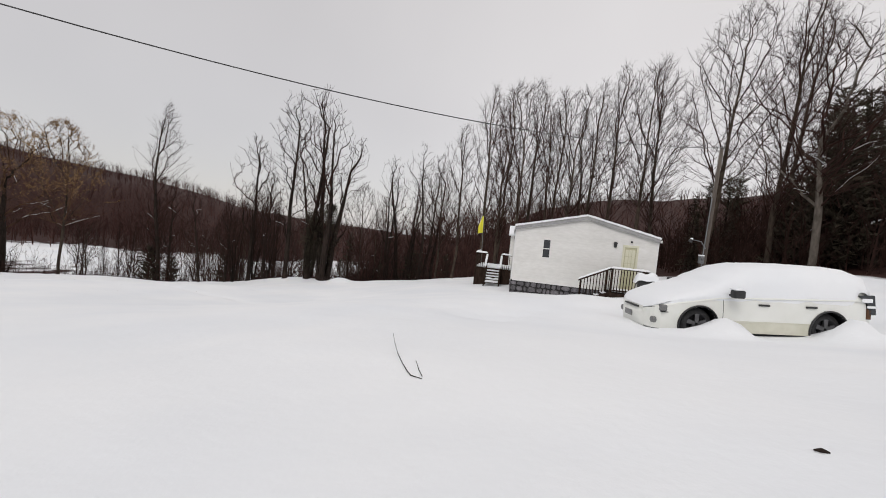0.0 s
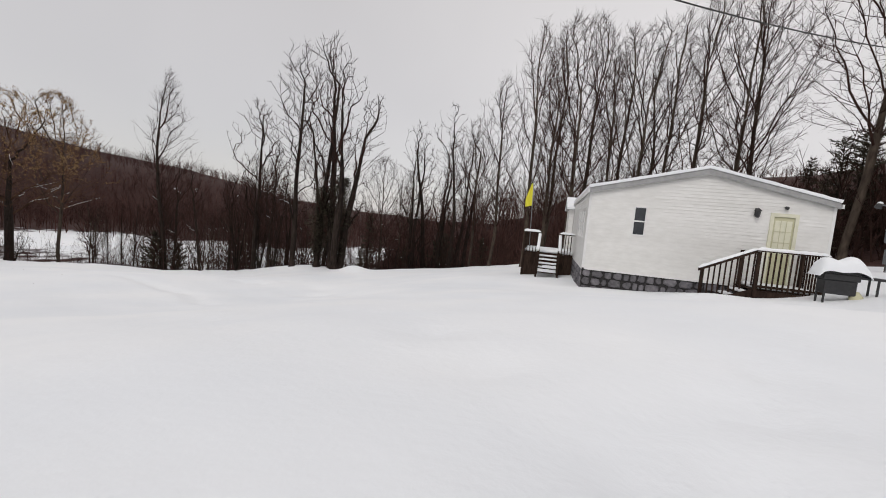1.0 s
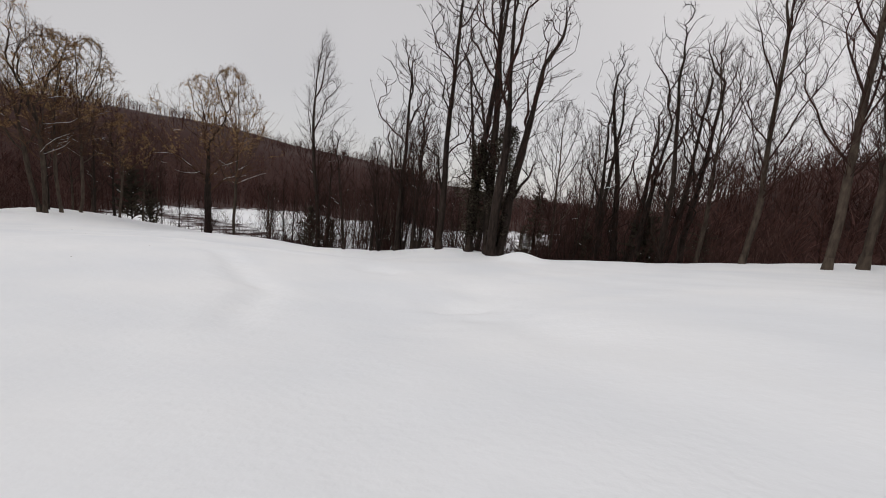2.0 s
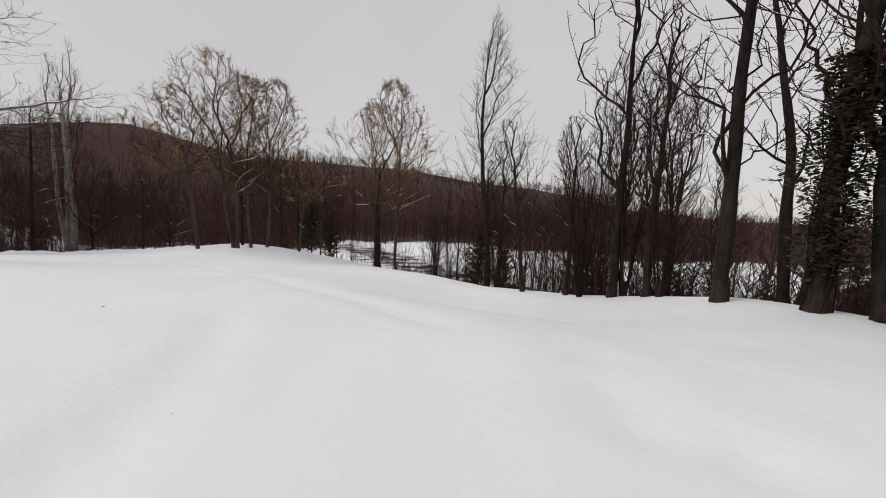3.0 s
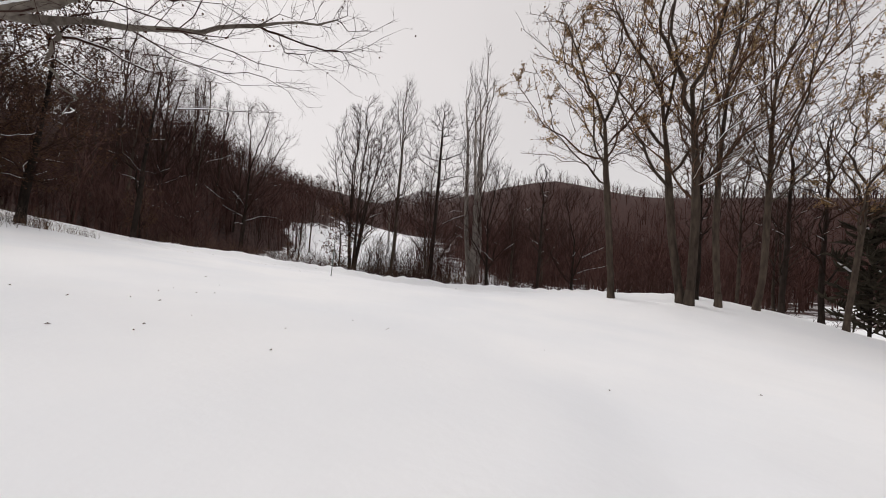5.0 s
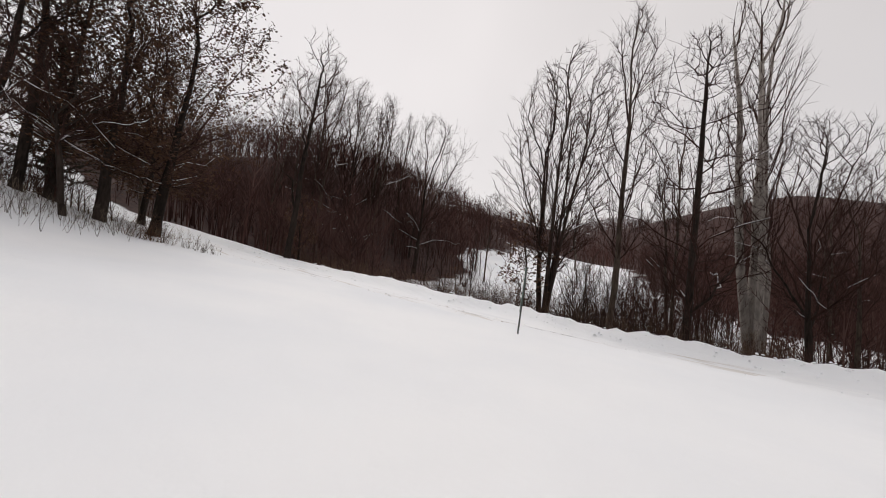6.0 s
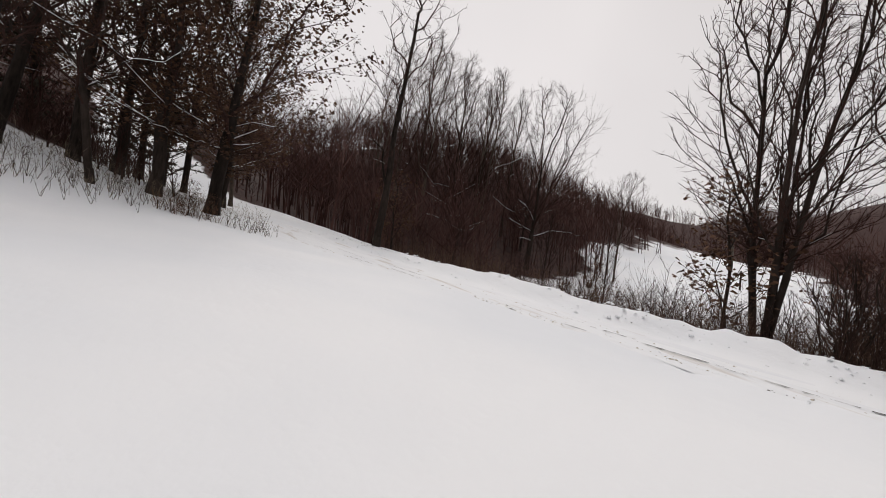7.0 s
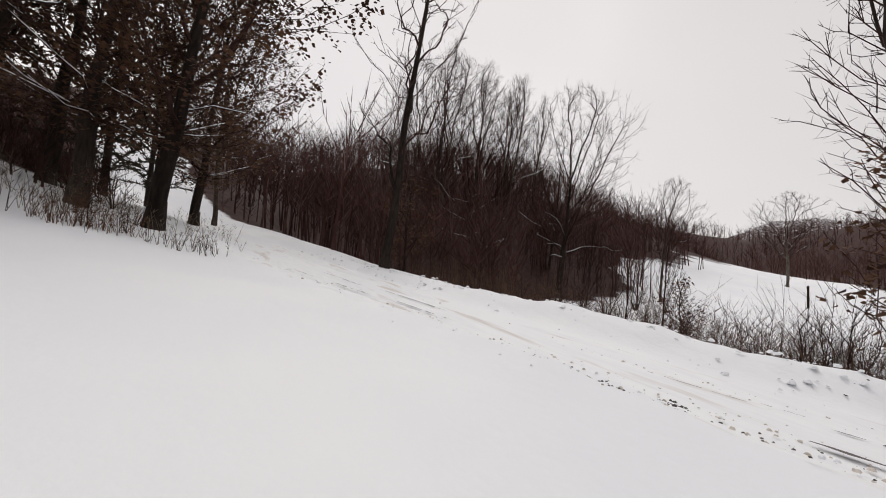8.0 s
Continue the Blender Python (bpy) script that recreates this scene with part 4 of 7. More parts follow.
def ring(n, az0, az1, r0, r1):
    out = []
    for _ in range(n):
        a, r = radians(rnd(az0, az1)), math.sqrt(rnd(r0 * r0, r1 * r1))
        out.append((-25 - r * math.sin(a), 20 + r * math.cos(a), rnd(0.8, 1.25)))
    return out


def far_ring(n, az0, az1, deep):
    """Places from the woods' edge outwards."""
    out = []
    for _ in range(n):
        az = rnd(az0, az1)
        r0 = woods_from(az)
        r = r0 + (deep - r0) * rnd(0, 1) ** 1.3
        a = radians(az)
        out.append((-25 - r * math.sin(a), 20 + r * math.cos(a), rnd(0.75, 1.2)))
    return out


random.seed(5)
woods("far_woods", "bare brown woods covering the distant hills", ring(2800, 5, 150, 190, 380) + ring(1100, -60, 5, 130, 380), WOODS, (6.5, 10.5), (0.13, 0.20), 6, 0.10, 2)
woods("valley_woods", "dense bare woods beyond the snowy valley floor", far_ring(1200, 4, 64, 200) + far_ring(1300, 62, 100, 190) + far_ring(300, 100, 130, 260) + ring(700, 30, 112, 110, 215), WOODS, (6, 11), (0.07, 0.13), 8, 0.06, 2)
woods("hill_woods", "dense bare woods on the slope above the road",
      scatter(2000, (-110, -46, -85, -4), lambda x, y: road_off(x, y) > 4.8 and math.hypot(x + 72, y + 12) > 5.5 and y < -5 - 0.28 * (-52 - x) - 2.5 * math.sin(x / 4.0) - 2 * math.sin(x / 9.0)), WOODS, (5.5, 11), (0.055, 0.10), 9, 0.24, 2)
woods("house_woods", "bare woods behind the house", scatter(640, (-24, 80, 50, 110), lambda x, y: y > 52 + 0.1 * x) + scatter(480, (-13, 45, 56, 76), lambda x, y: True), WOODS, (6, 11), (0.07, 0.13), 8, 0.06, 2)
woods("creek_woods", "bare saplings and brush under the crest", scatter(170, (-40, -6, 43, 62), lambda x, y: 2.0 < edge_off(x, y) < 18) + scatter(130, (-26, -6, 41, 58), lambda x, y: 1.0 < edge_off(x, y) < 14) + scatter(90, (-8, 4, 43, 56), lambda x, y: 1.5 < edge_off(x, y)), TWIG, (2.5, 8), (0.03, 0.07), 9, 0.04, 2)
woods("hill_woods", "bare woods along the foot of the hill", scatter(620, (-180, -106, -95, -20), lambda x, y: y < -4 - 0.36 * (-52 - x)), WOODS, (5, 9), (0.08, 0.14), 8, 0.06, 2)
woods("roadside_thicket", "dark tangled brush along the foot of the road bank", scatter(560, (-84, -54, -12, 26), lambda x, y: 5.0 < road_off(x, y) < 16), TWIG, (0.8, 2.4), (0.010, 0.022), 8, 0.03, 2)
woods("roadside_woods", "dense bare woods below the road", scatter(330, (-98, -61, 0, 40), lambda x, y: road_off(x, y) > 8 and y > 14.2 + 0.33 * (x + 60)), WOODS, (3.5, 8.5), (0.03, 0.065), 9, 0.05)
woods("field_thicket", "dark brush and saplings below the road beside the snowy field", scatter(330, (-95, -66, 6.5, 14), lambda x, y: True) + scatter(130, (-66, -57.5, 7, 16), lambda x, y: road_off(x, y) > 4.6) + scatter(120, (-68, -56, 3.5, 10), lambda x, y: road_off(x, y) > 5.0) + scatter(40, (-65, -58.5, 10.5, 16), lambda x, y: road_off(x, y) > 4.6), TWIG, (1.2, 3.2), (0.009, 0.018), 8, 0.03, 2)
woods("field_thicket", "taller dark saplings beside the clump of bare trees", scatter(150, (-66, -59.5, 11.2, 17), lambda x, y: road_off(x, y) > 5.2), TWIG, (2.5, 5.5), (0.012, 0.026), 8, 0.04, 2)
woods("crest_brush", "dark brush at the foot of the half-dead trees", scatter(70, (-25.5, -19, 41.5, 46), lambda x, y: True) + scatter(80, (-14, -7.5, 39, 42.5), lambda x, y: True) + scatter(90, (-43, -32.5, 43.5, 48.5), lambda x, y: y > 44.5 + 0.25 * (x + 40)), TWIG, (0.8, 2.4), (0.012, 0.025), 7, 0.03, 2)
woods("east_thicket", "dark tangle of brush beneath the pines", scatter(430, (20.5, 44, 16, 46), lambda x, y: (x > 23 or y > 24) and y > 0.78 * x), TWIG, (3, 10), (0.04, 0.09), 8, 0.03, 2)
woods("hill_woods", "bare woods on the far side of the hill", far_ring(600, 129, 180, 240), WOODS, (5, 9), (0.08, 0.14), 8, 0.06, 2)
woods("house_woods", "bare woods on the slope beside the house", scatter(480, (26, 62, -10, 52), lambda x, y: True) + scatter(560, (24, 95, 44, 100), lambda x, y: True), WOODS, (6, 11), (0.07, 0.13), 8, 0.06, 2)
woods("pine_understorey", "tangled bare undergrowth beneath the pines", scatter(280, (-47, -22, -30, -6), lambda x, y: road_off(x, y) < -4.5) + scatter(300, (-50, -5, -70, -14), lambda x, y: abs(road_off(x, y)) > 4.5), WOODS, (2.5, 7), (0.03, 0.06), 8, 0.04)
woods("pine_brush", "dark brush between the trunks by the road", scatter(190, (-47.5, -34, -14, -2.5), lambda x, y: road_off(x, y) < -2.7 and y < 4 - 0.6 * abs(x + 41)), TWIG, (1.2, 3.6), (0.02, 0.04), 8, 0.03, 2)
woods("creek_thicket", "thicket of bare brush and saplings along the creek",
      scatter(620, (-70, 4, 44, 60), lambda x, y: 2.5 < edge_off(x, y) < 13 and (x > -46 or math.sin(3.1 * x + 2.3 * y) > 0.55)) + scatter(260, (-82, -58, 14, 46), lambda x, y: 6 < road_off(x, y) < 18), TWIG, (1.6, 5.0), (0.016, 0.034), 6, 0.05)

# ---------------------------------------------------------------- house
HOUSE = Matrix.Translation((4.0, 22.0, 0.4)) @ Matrix.Rotation(radians(-10), 4, "Z")
W_H, L_H, EAVE, RISE = 7.5, 14.0, 2.92, 0.88


def roof_z(u):
    return EAVE + RISE * (1 - abs(u - W_H / 2) / (W_H / 2))


def siding_boards(parent, along, length, top_at, openings, skip_below=0.0):
    """Lapped boards on a wall; top_at(u) gives the wall's height, openings are (u0, u1, z0, z1)."""
    step, z = 0.115, 0.0
    while z < EAVE + RISE - 0.1:
        mid = z + step / 2
        lo, hi = 0.0, length
        if top_at(length / 2) > EAVE + 0.01 and mid > EAVE - 0.02:
            half = (EAVE + RISE - mid) / RISE * length / 2
            lo, hi = length / 2 - half, length / 2 + half
        elif mid > EAVE - 0.03:
            break
        cuts = sorted([(a, b) for a, b, z0, z1 in openings if z0 < mid < z1])
        q = lo
        for a, b in cuts + [(hi, hi)]:
            if a - q > 0.03:
                bd = Build()
                bd.prism([(-0.020, z), (-0.004, z + step), (0.0, z + step), (0.0, z)], q, a, lambda o, zz, u: along(u, o, zz))
                part("siding_board", bd, SIDING, parent)
            q = max(q, b)
        z += step


def sash_window(parent, along, u0, u1, z0, z1, name="window"):
    """A dark two-pane sash window in a thin white frame; along(u, out, z) places it."""
    w = part(name, Build().prism([(u0 + 0.03, z0 + 0.03), (u1 - 0.03, z0 + 0.03), (u1 - 0.03, z1 - 0.03), (u0 + 0.03, z1 - 0.03)], 0.01, 0.03, lambda a, b, o: along(a, o, b)), BLACK, parent)
    mid = (z0 + z1) / 2
    fr = Build()
    for a, b, c, d in ((u0, u0 + 0.04, z0, z1), (u1 - 0.04, u1, z0, z1), (u0 + 0.04, u1 - 0.04, z0, z0 + 0.05), (u0 + 0.04, u1 - 0.04, z1 - 0.04, z1), (u0 + 0.04, u1 - 0.04, mid - 0.025, mid + 0.025)):
        fr.prism([(a, c), (b, c), (b, d), (a, d)], -0.035, 0.01, lambda p, q, o: along(p, o, q))
    part("window_frame", fr, TRIM, w)
    for c, d in ((z0 + 0.05, mid - 0.025), (mid + 0.025, z1 - 0.04)):
        part("pane", Build().prism([(u0 + 0.04, c), (u1 - 0.04, c), (u1 - 0.04, d), (u0 + 0.04, d)], -0.006, 0.0, lambda p, q, o: along(p, o, q)), PANE, w)
    return w


def stone_skirt(parent, along, length, low, high, seed):
    rng = random.Random(seed)
    part("mortar_bed", Build().prism([(0, low), (length, low), (length, high), (0, high)], 0.02, 0.06, lambda a, b, o: along(a, o, b)), MORTAR, parent)
    rows = 3
    rh = (high - low) / rows
    for r in range(rows):
        u = -rng.uniform(0, 0.15)
        while u < length:
            wd = rng.uniform(0.20, 0.52)
            a, b = max(u, 0) + 0.012, min(u + wd, length) - 0.012
            z0, z1 = low + r * rh + rng.uniform(0.0, 0.03), low + (r + 1) * rh + rng.uniform(-0.025, 0.03)
            if r == rows - 1:
                z1 = high - 0.01
            u += wd
            if b - a < 0.05:
                continue
            cu, cz, n = (a + b) / 2, (z0 + z1) / 2, rng.choice((6, 7, 8))
            ring_ = []
            for k in range(n):
                t = 2 * math.pi * (k + rng.uniform(-0.2, 0.2)) / n
                sq = 1 / max(abs(math.cos(t)), abs(math.sin(t))) ** 0.75
                ring_.append((cu + (b - a) / 2 * 0.97 * min(sq, 1.22) * math.cos(t) * rng.uniform(0.9, 1.0), cz + (z1 - z0) / 2 * min(sq, 1.22) * math.sin(t) * rng.uniform(0.88, 1.0)))
            out = rng.uniform(0.02, 0.05)
            bd = Build()
            outer = [along(p, 0.02, q) for p, q in ring_]
            inner = [along(cu + (p - cu) * 0.8, -out, cz + (q - cz) * 0.8) for p, q in ring_]
            bd.add(outer + inner, [tuple(range(n, 2 * n))] + [(i, (i + 1) % n, n + (i + 1) % n, n + i) for i in range(n)])
            part("stone", bd, STONE, parent)


def make_house():
    house = thing("house", "white vinyl-sided single-storey house with snow on its low gable roof", "house", HOUSE)
    front = lambda u, o, z: Vector((u, o, z))                      # the gable wall that faces the yard
    side = lambda u, o, z: Vector((o, L_H - u, z))                 # the long wall by the porch
    east = lambda u, o, z: Vector((W_H - o, u, z))
    gable = [(0, 0), (W_H, 0), (W_H, EAVE), (W_H / 2, EAVE + RISE), (0, EAVE)]
    wf = part("wall", Build().prism(gable, 0.0, 0.14, lambda a, b, o: front(a, o, b)), SIDING, house)
    wb = part("wall", Build().prism(gable, L_H - 0.14, L_H, lambda a, b, o: front(a, o, b)), SIDING, house)
    ws = part("wall", Build().box(0.0, 0.14, 0, 0.14, L_H - 0.14, EAVE), SIDING, house)
    we = part("wall", Build().box(W_H - 0.14, 0.14, 0, W_H, L_H - 0.14, EAVE), SIDING, house)
    part("floor_deck", Build().box(0.16, 0.16, 0.0, W_H - 0.16, L_H - 0.16, 0.12), DECK, house)
    win, dor = (1.55, 1.98, 1.37, 2.43), (5.74, 6.54, 0.05, 2.54)
    siding_boards(wf, front, W_H, roof_z, [win, dor])
    swin = [(L_H - 1.75, L_H - 1.15, 1.1, 2.25), (L_H - 2.9, L_H - 2.3, 1.1, 2.25), (L_H - 4.1, L_H - 3.5, 1.1, 2.25)]
    siding_boards(ws, side, L_H, lambda u: EAVE, swin)
    siding_boards(we, east, L_H, lambda u: EAVE, [])
    for cx, cy in ((-0.022, -0.022), (W_H - 0.06, -0.022)):
        part("corner_trim", Build().box(cx, cy, 0, cx + 0.085, cy + 0.085, EAVE - 0.02), TRIM, house)
    part("base_trim", Build().box(0.07, -0.028, -0.06, W_H - 0.07, 0.0, 0.0), TRIM, house)
    part("base_trim", Build().box(-0.028, 0.07, -0.06, 0.0, L_H, 0.0), TRIM, house)
    sash_window(wf, front, *win)
    for w in swin:
        sash_window(ws, side, *w)
    # the door, its frame and lights
    door = part("door", Build().box(5.845, -0.012, 0.07, 6.435, 0.0, 2.42, chamfer=0.004), DOOR, house, "cream-painted door with a curtained upper light")
    fr = Build()
    for a, b, c, d in ((5.74, 5.84, 0.05, 2.54), (6.44, 6.54, 0.05, 2.54), (5.84, 6.44, 2.425, 2.54)):
        fr.box(a, -0.05, c, b, 0.0, d)
    part("door_frame", fr, DOOR_TRIM, door)
    lite = part("door_light", Build().box(5.90, -0.02, 1.20, 6.38, -0.013, 2.30), DOOR_TRIM, door, "glazed panel with a drawn curtain")
    for k in range(1, 3):
        part("glazing_bar", Build().box(5.90 + 0.16 * k - 0.008, -0.030, 1.20, 5.90 + 0.16 * k + 0.008, -0.021, 2.30), DOOR, lite)
    for k in range(1, 3):
        part("glazing_bar", Build().box(5.90, -0.036, 1.20 + 0.367 * k - 0.008, 6.38, -0.031, 1.20 + 0.367 * k + 0.008), DOOR, lite)
    part("door_handle", Build().tube([(5.88, -0.012, 1.05), (5.88, -0.06, 1.05)], [0.02, 0.028], 8), STEEL, door)
    lamp = part("wall_lamp", Build().box(5.27, -0.05, 2.42, 5.37, 0.0, 2.66), BLACK, house, "black lantern beside the door")
    part("lantern", Build().tube([(5.32, -0.12, 2.34), (5.32, -0.12, 2.38), (5.32, -0.12, 2.56)], [0.04, 0.065, 0.085], 6), BLACK, lamp)
    part("lantern_cap", Build().tube([(5.32, -0.12, 2.56), (5.32, -0.12, 2.60), (5.32, -0.12, 2.67)], [0.11, 0.10, 0.01], 6), BLACK, lamp)
    part("lantern_arm", Build().tube([(5.32, -0.05, 2.62), (5.32, -0.12, 2.66)], [0.012, 0.012], 5), BLACK, lamp)
    part("porch_light", Build().tube([(6.14, -0.02, 2.74), (6.14, -0.10, 2.72), (6.14, -0.13, 2.70)], [0.05, 0.06, 0.03], 8), BLACK, house)
    # roof, fascia and the snow on it
    over, rake = 0.05, 0.13
    for s in (0, 1):
        x0, x1 = (-over, W_H / 2) if s == 0 else (W_H / 2, W_H + over)
        f = lambda x: roof_z(x)
        out = [(x0, f(x0)), (x1, f(x1)), (x1, f(x1) + 0.09), (x0, f(x0) + 0.09)]
        r = part("roof", Build().prism(out, -rake, L_H + rake, lambda a, b, c: Vector((a, c, b))), FASCIA, house)
        n = 14
        rng = random.Random(s)
        low_ = [(x0 + (x1 - x0) * i / n, f(x0 + (x1 - x0) * i / n) + 0.094) for i in range(n + 1)]
        high_ = [(x - (0.03 if (i == 0 and s == 0) else 0) + (0.03 if (i == n and s == 1) else 0), z + 0.10 + rng.uniform(-0.012, 0.012)) for i, (x, z) in enumerate(low_)]
        part("roof_snow", Build().prism(low_ + high_[::-1], -rake - 0.03, L_H + rake, lambda a, b, c: Vector((a, c, b))), SNOW, house, "even layer of snow on the roof", smooth=False)
        for yy in (-rake - 0.024, L_H + rake + 0.002):
            part("rake_board", Build().prism([(x0, f(x0) - 0.10), (x1, f(x1) - 0.10), (x1, f(x1) + 0.035), (x0, f(x0) + 0.035)], yy, yy + 0.022, lambda a, b, c: Vector((a, c, b))), FASCIA, house)
    part("gutter", Build().box(-over - 0.05, -0.2, EAVE - 0.10, -over - 0.002, L_H, EAVE + 0.03), TRIM, house)
    part("gutter", Build().box(W_H + over + 0.002, -0.2, EAVE - 0.10, W_H + over + 0.05, L_H, EAVE + 0.03), TRIM, house)
    # small gabled bay on the long side
    bay = part("bay", Build().box(-0.30, 8.6, -0.6, -0.03, 11.2, 2.55), SIDING, house)
    bd = Build().prism([(8.4, 2.55), (11.4, 2.55), (9.9, 3.25)], -0.42, 1.0, lambda a, b, c: Vector((c, a, b)))
    part("bay_roof", bd, FASCIA, bay)
    bd = Build()
    for a, b in ((8.35, 9.9), (9.9, 11.45)):
        z0, z1 = (2.56, 3.27) if a < 9 else (3.27, 2.56)
        bd.prism([(a, z0), (b, z1), (b, z1 + 0.11), (a, z0 + 0.11)], -0.46, 1.0, lambda p, q, c: Vector((c, p, q)))
    part("bay_snow", bd, SNOW, bay)
    # stone-clad skirting
    stone_skirt(wf, lambda u, o, z: Vector((u, o, z)), W_H, -0.95, -0.06, 3)
    stone_skirt(ws, lambda u, o, z: Vector((o, L_H - u, z)), L_H, -0.95, -0.06, 4)
    part("foundation", Build().box(0.08, 0.08, -1.4, W_H - 0.02, L_H - 0.02, -0.01), MORTAR, house)
    return house


make_house()


def snow_cap(b, x0, y0, x1, y1, z, h=0.06, seed=0):
    """A soft ridge of snow lying along a rail or board, from one end to the other."""
    rng = random.Random(seed)
    a, c = Vector((x0, y0, z[0])), Vector((x1, y1, z[1]))
    n = max(4, int((c - a).length / 0.12))
    side = (c - a).cross(Vector((0, 0, 1))).normalized()
    rows = []
    for i in range(n + 1):
        p = a.lerp(c, i / n)
        end = 0.35 if i in (0, n) else 1.0
        hh = h * end * rng.uniform(0.8, 1.15)
        rows.append([p + side * 0.065, p + side * 0.075 + Vector((0, 0, hh * 0.5)), p + side * 0.03 + Vector((0, 0, hh)), p - side * 0.03 + Vector((0, 0, hh)), p - side * 0.075 + Vector((0, 0, hh * 0.5)), p - side * 0.065])
    b.grid(rows)


def make_landing():
    """The wooden landing and stair at the gable door."""
    d = thing("wooden_stair_landing", "weathered brown wooden landing with a stair and snowy handrails", "deck", HOUSE)
    u0, u1, v0 = 5.06, 6.78, -1.2
    for k in range(9):
        y = v0 + 0.02 + k * 0.128
        part("deck_board", Build().box(u0 - 0.05, y, 0.0, u1 + 0.05, y + 0.12, 0.035), DECK, d)
    for u in (u0, u1):
        for v in (v0, -0.12):
            part("post", Build().box(u - 0.05, v - 0.05, -1.1, u + 0.05, v + 0.05, 1.22, chamfer=0.006), DECK, d)
    part("post", Build().box(3.52, v0 - 0.045, -1.0, 3.61, v0 + 0.045, 0.52, chamfer=0.006), DECK, d)
    part("rim_joist", Build().box(u0 - 0.06, v0 - 0.085, -0.2, u1 + 0.06, v0 - 0.055, -0.002), DECK, d)
    part("rim_joist", Build().box(u1 + 0.055, v0, -0.2, u1 + 0.085, -0.06, -0.002), DECK, d)
    part("skirt_panel", Build().box(u0 - 0.02, v0 - 0.03, -0.9, u0 + 0.75, v0 + 0.0, -0.21), DECK, d, "dark boarding under the landing")
    part("top_rail", Build().box(u0 - 0.08, v0 - 0.08, 1.225, u1 + 0.08, v0 + 0.06, 1.262), DECK, d)
    part("top_rail", Build().box(u1 - 0.06, v0 + 0.065, 1.225, u1 + 0.08, -0.03, 1.262), DECK, d)
    part("bottom_rail", Build().box(u0 + 0.055, v0 - 0.02, 0.10, u1 - 0.055, v0 + 0.02, 0.17), DECK, d)
    n = 12
    for k in range(1, n):
        u = u0 + (u1 - u0) * k / n
        part("baluster", Build().box(u - 0.018, v0 - 0.06, 0.06, u + 0.018, v0 - 0.024, 1.22), DECK, d)
    for k in range(1, 8):
        v = v0 + 1.1 * k / 8
        part("baluster", Build().box(u1 + 0.024, v - 0.018, 0.06, u1 + 0.06, v + 0.018, 1.22), DECK, d)
    # the stair runs down along the wall
    for k in range(5):
        u = u0 - 0.06 - 0.29 * (k + 1)
        part("tread", Build().box(u, v0 + 0.03, -0.17 * (k + 1) + 0.0, u + 0.30, -0.2, -0.17 * (k + 1) + 0.04), DECK, d)
        part("tread_snow", Build().box(u + 0.02, v0 + 0.06, -0.17 * (k + 1) + 0.044, u + 0.27, -0.24, -0.17 * (k + 1) + 0.12, chamfer=0.02), SNOW, d)
    sl = lambda u: 1.22 + (u - u0) * 0.49
    rail = Build().prism([(3.45, sl(3.45)), (u0 - 0.055, sl(u0 - 0.055)), (u0 - 0.055, sl(u0 - 0.055) + 0.09), (3.45, sl(3.45) + 0.09)], v0 - 0.035, v0 + 0.035, lambda a, b, c: Vector((a, c, b)))
    part("stair_rail", rail, DECK, d)
    part("stringer", Build().prism([(3.5, -0.92), (u0 - 0.06, -0.22), (u0 - 0.06, 0.03), (3.5, -0.62)], v0 - 0.02, v0 + 0.02, lambda a, b, c: Vector((a, c, b))), DECK, d)
    for k in range(9):
        u = 3.74 + (u0 - 3.86) * k / 8
        part("baluster", Build().box(u - 0.018, v0 - 0.058, sl(u) - 1.02, u + 0.018, v0 - 0.022, sl(u) + 0.03), DECK, d)
    caps = Build()
    snow_cap(caps, u0 - 0.08, v0, u1 + 0.08, v0, (1.264, 1.264), 0.10, 1)
    snow_cap(caps, 3.45, v0, u0 - 0.05, v0, (sl(3.45) + 0.092, sl(u0) + 0.07), 0.08, 2)
    snow_cap(caps, u1, v0, u1, -0.1, (1.264, 1.264), 0.08, 3)
    part("rail_snow", caps, SNOW, d, "ridges of snow on the rails", smooth=True)
    part("landing_snow", Build().box(u0 + 0.08, v0 + 0.08, 0.037, u1 - 0.08, -0.06, 0.17, chamfer=0.05), SNOW, d, smooth=True)


make_landing()


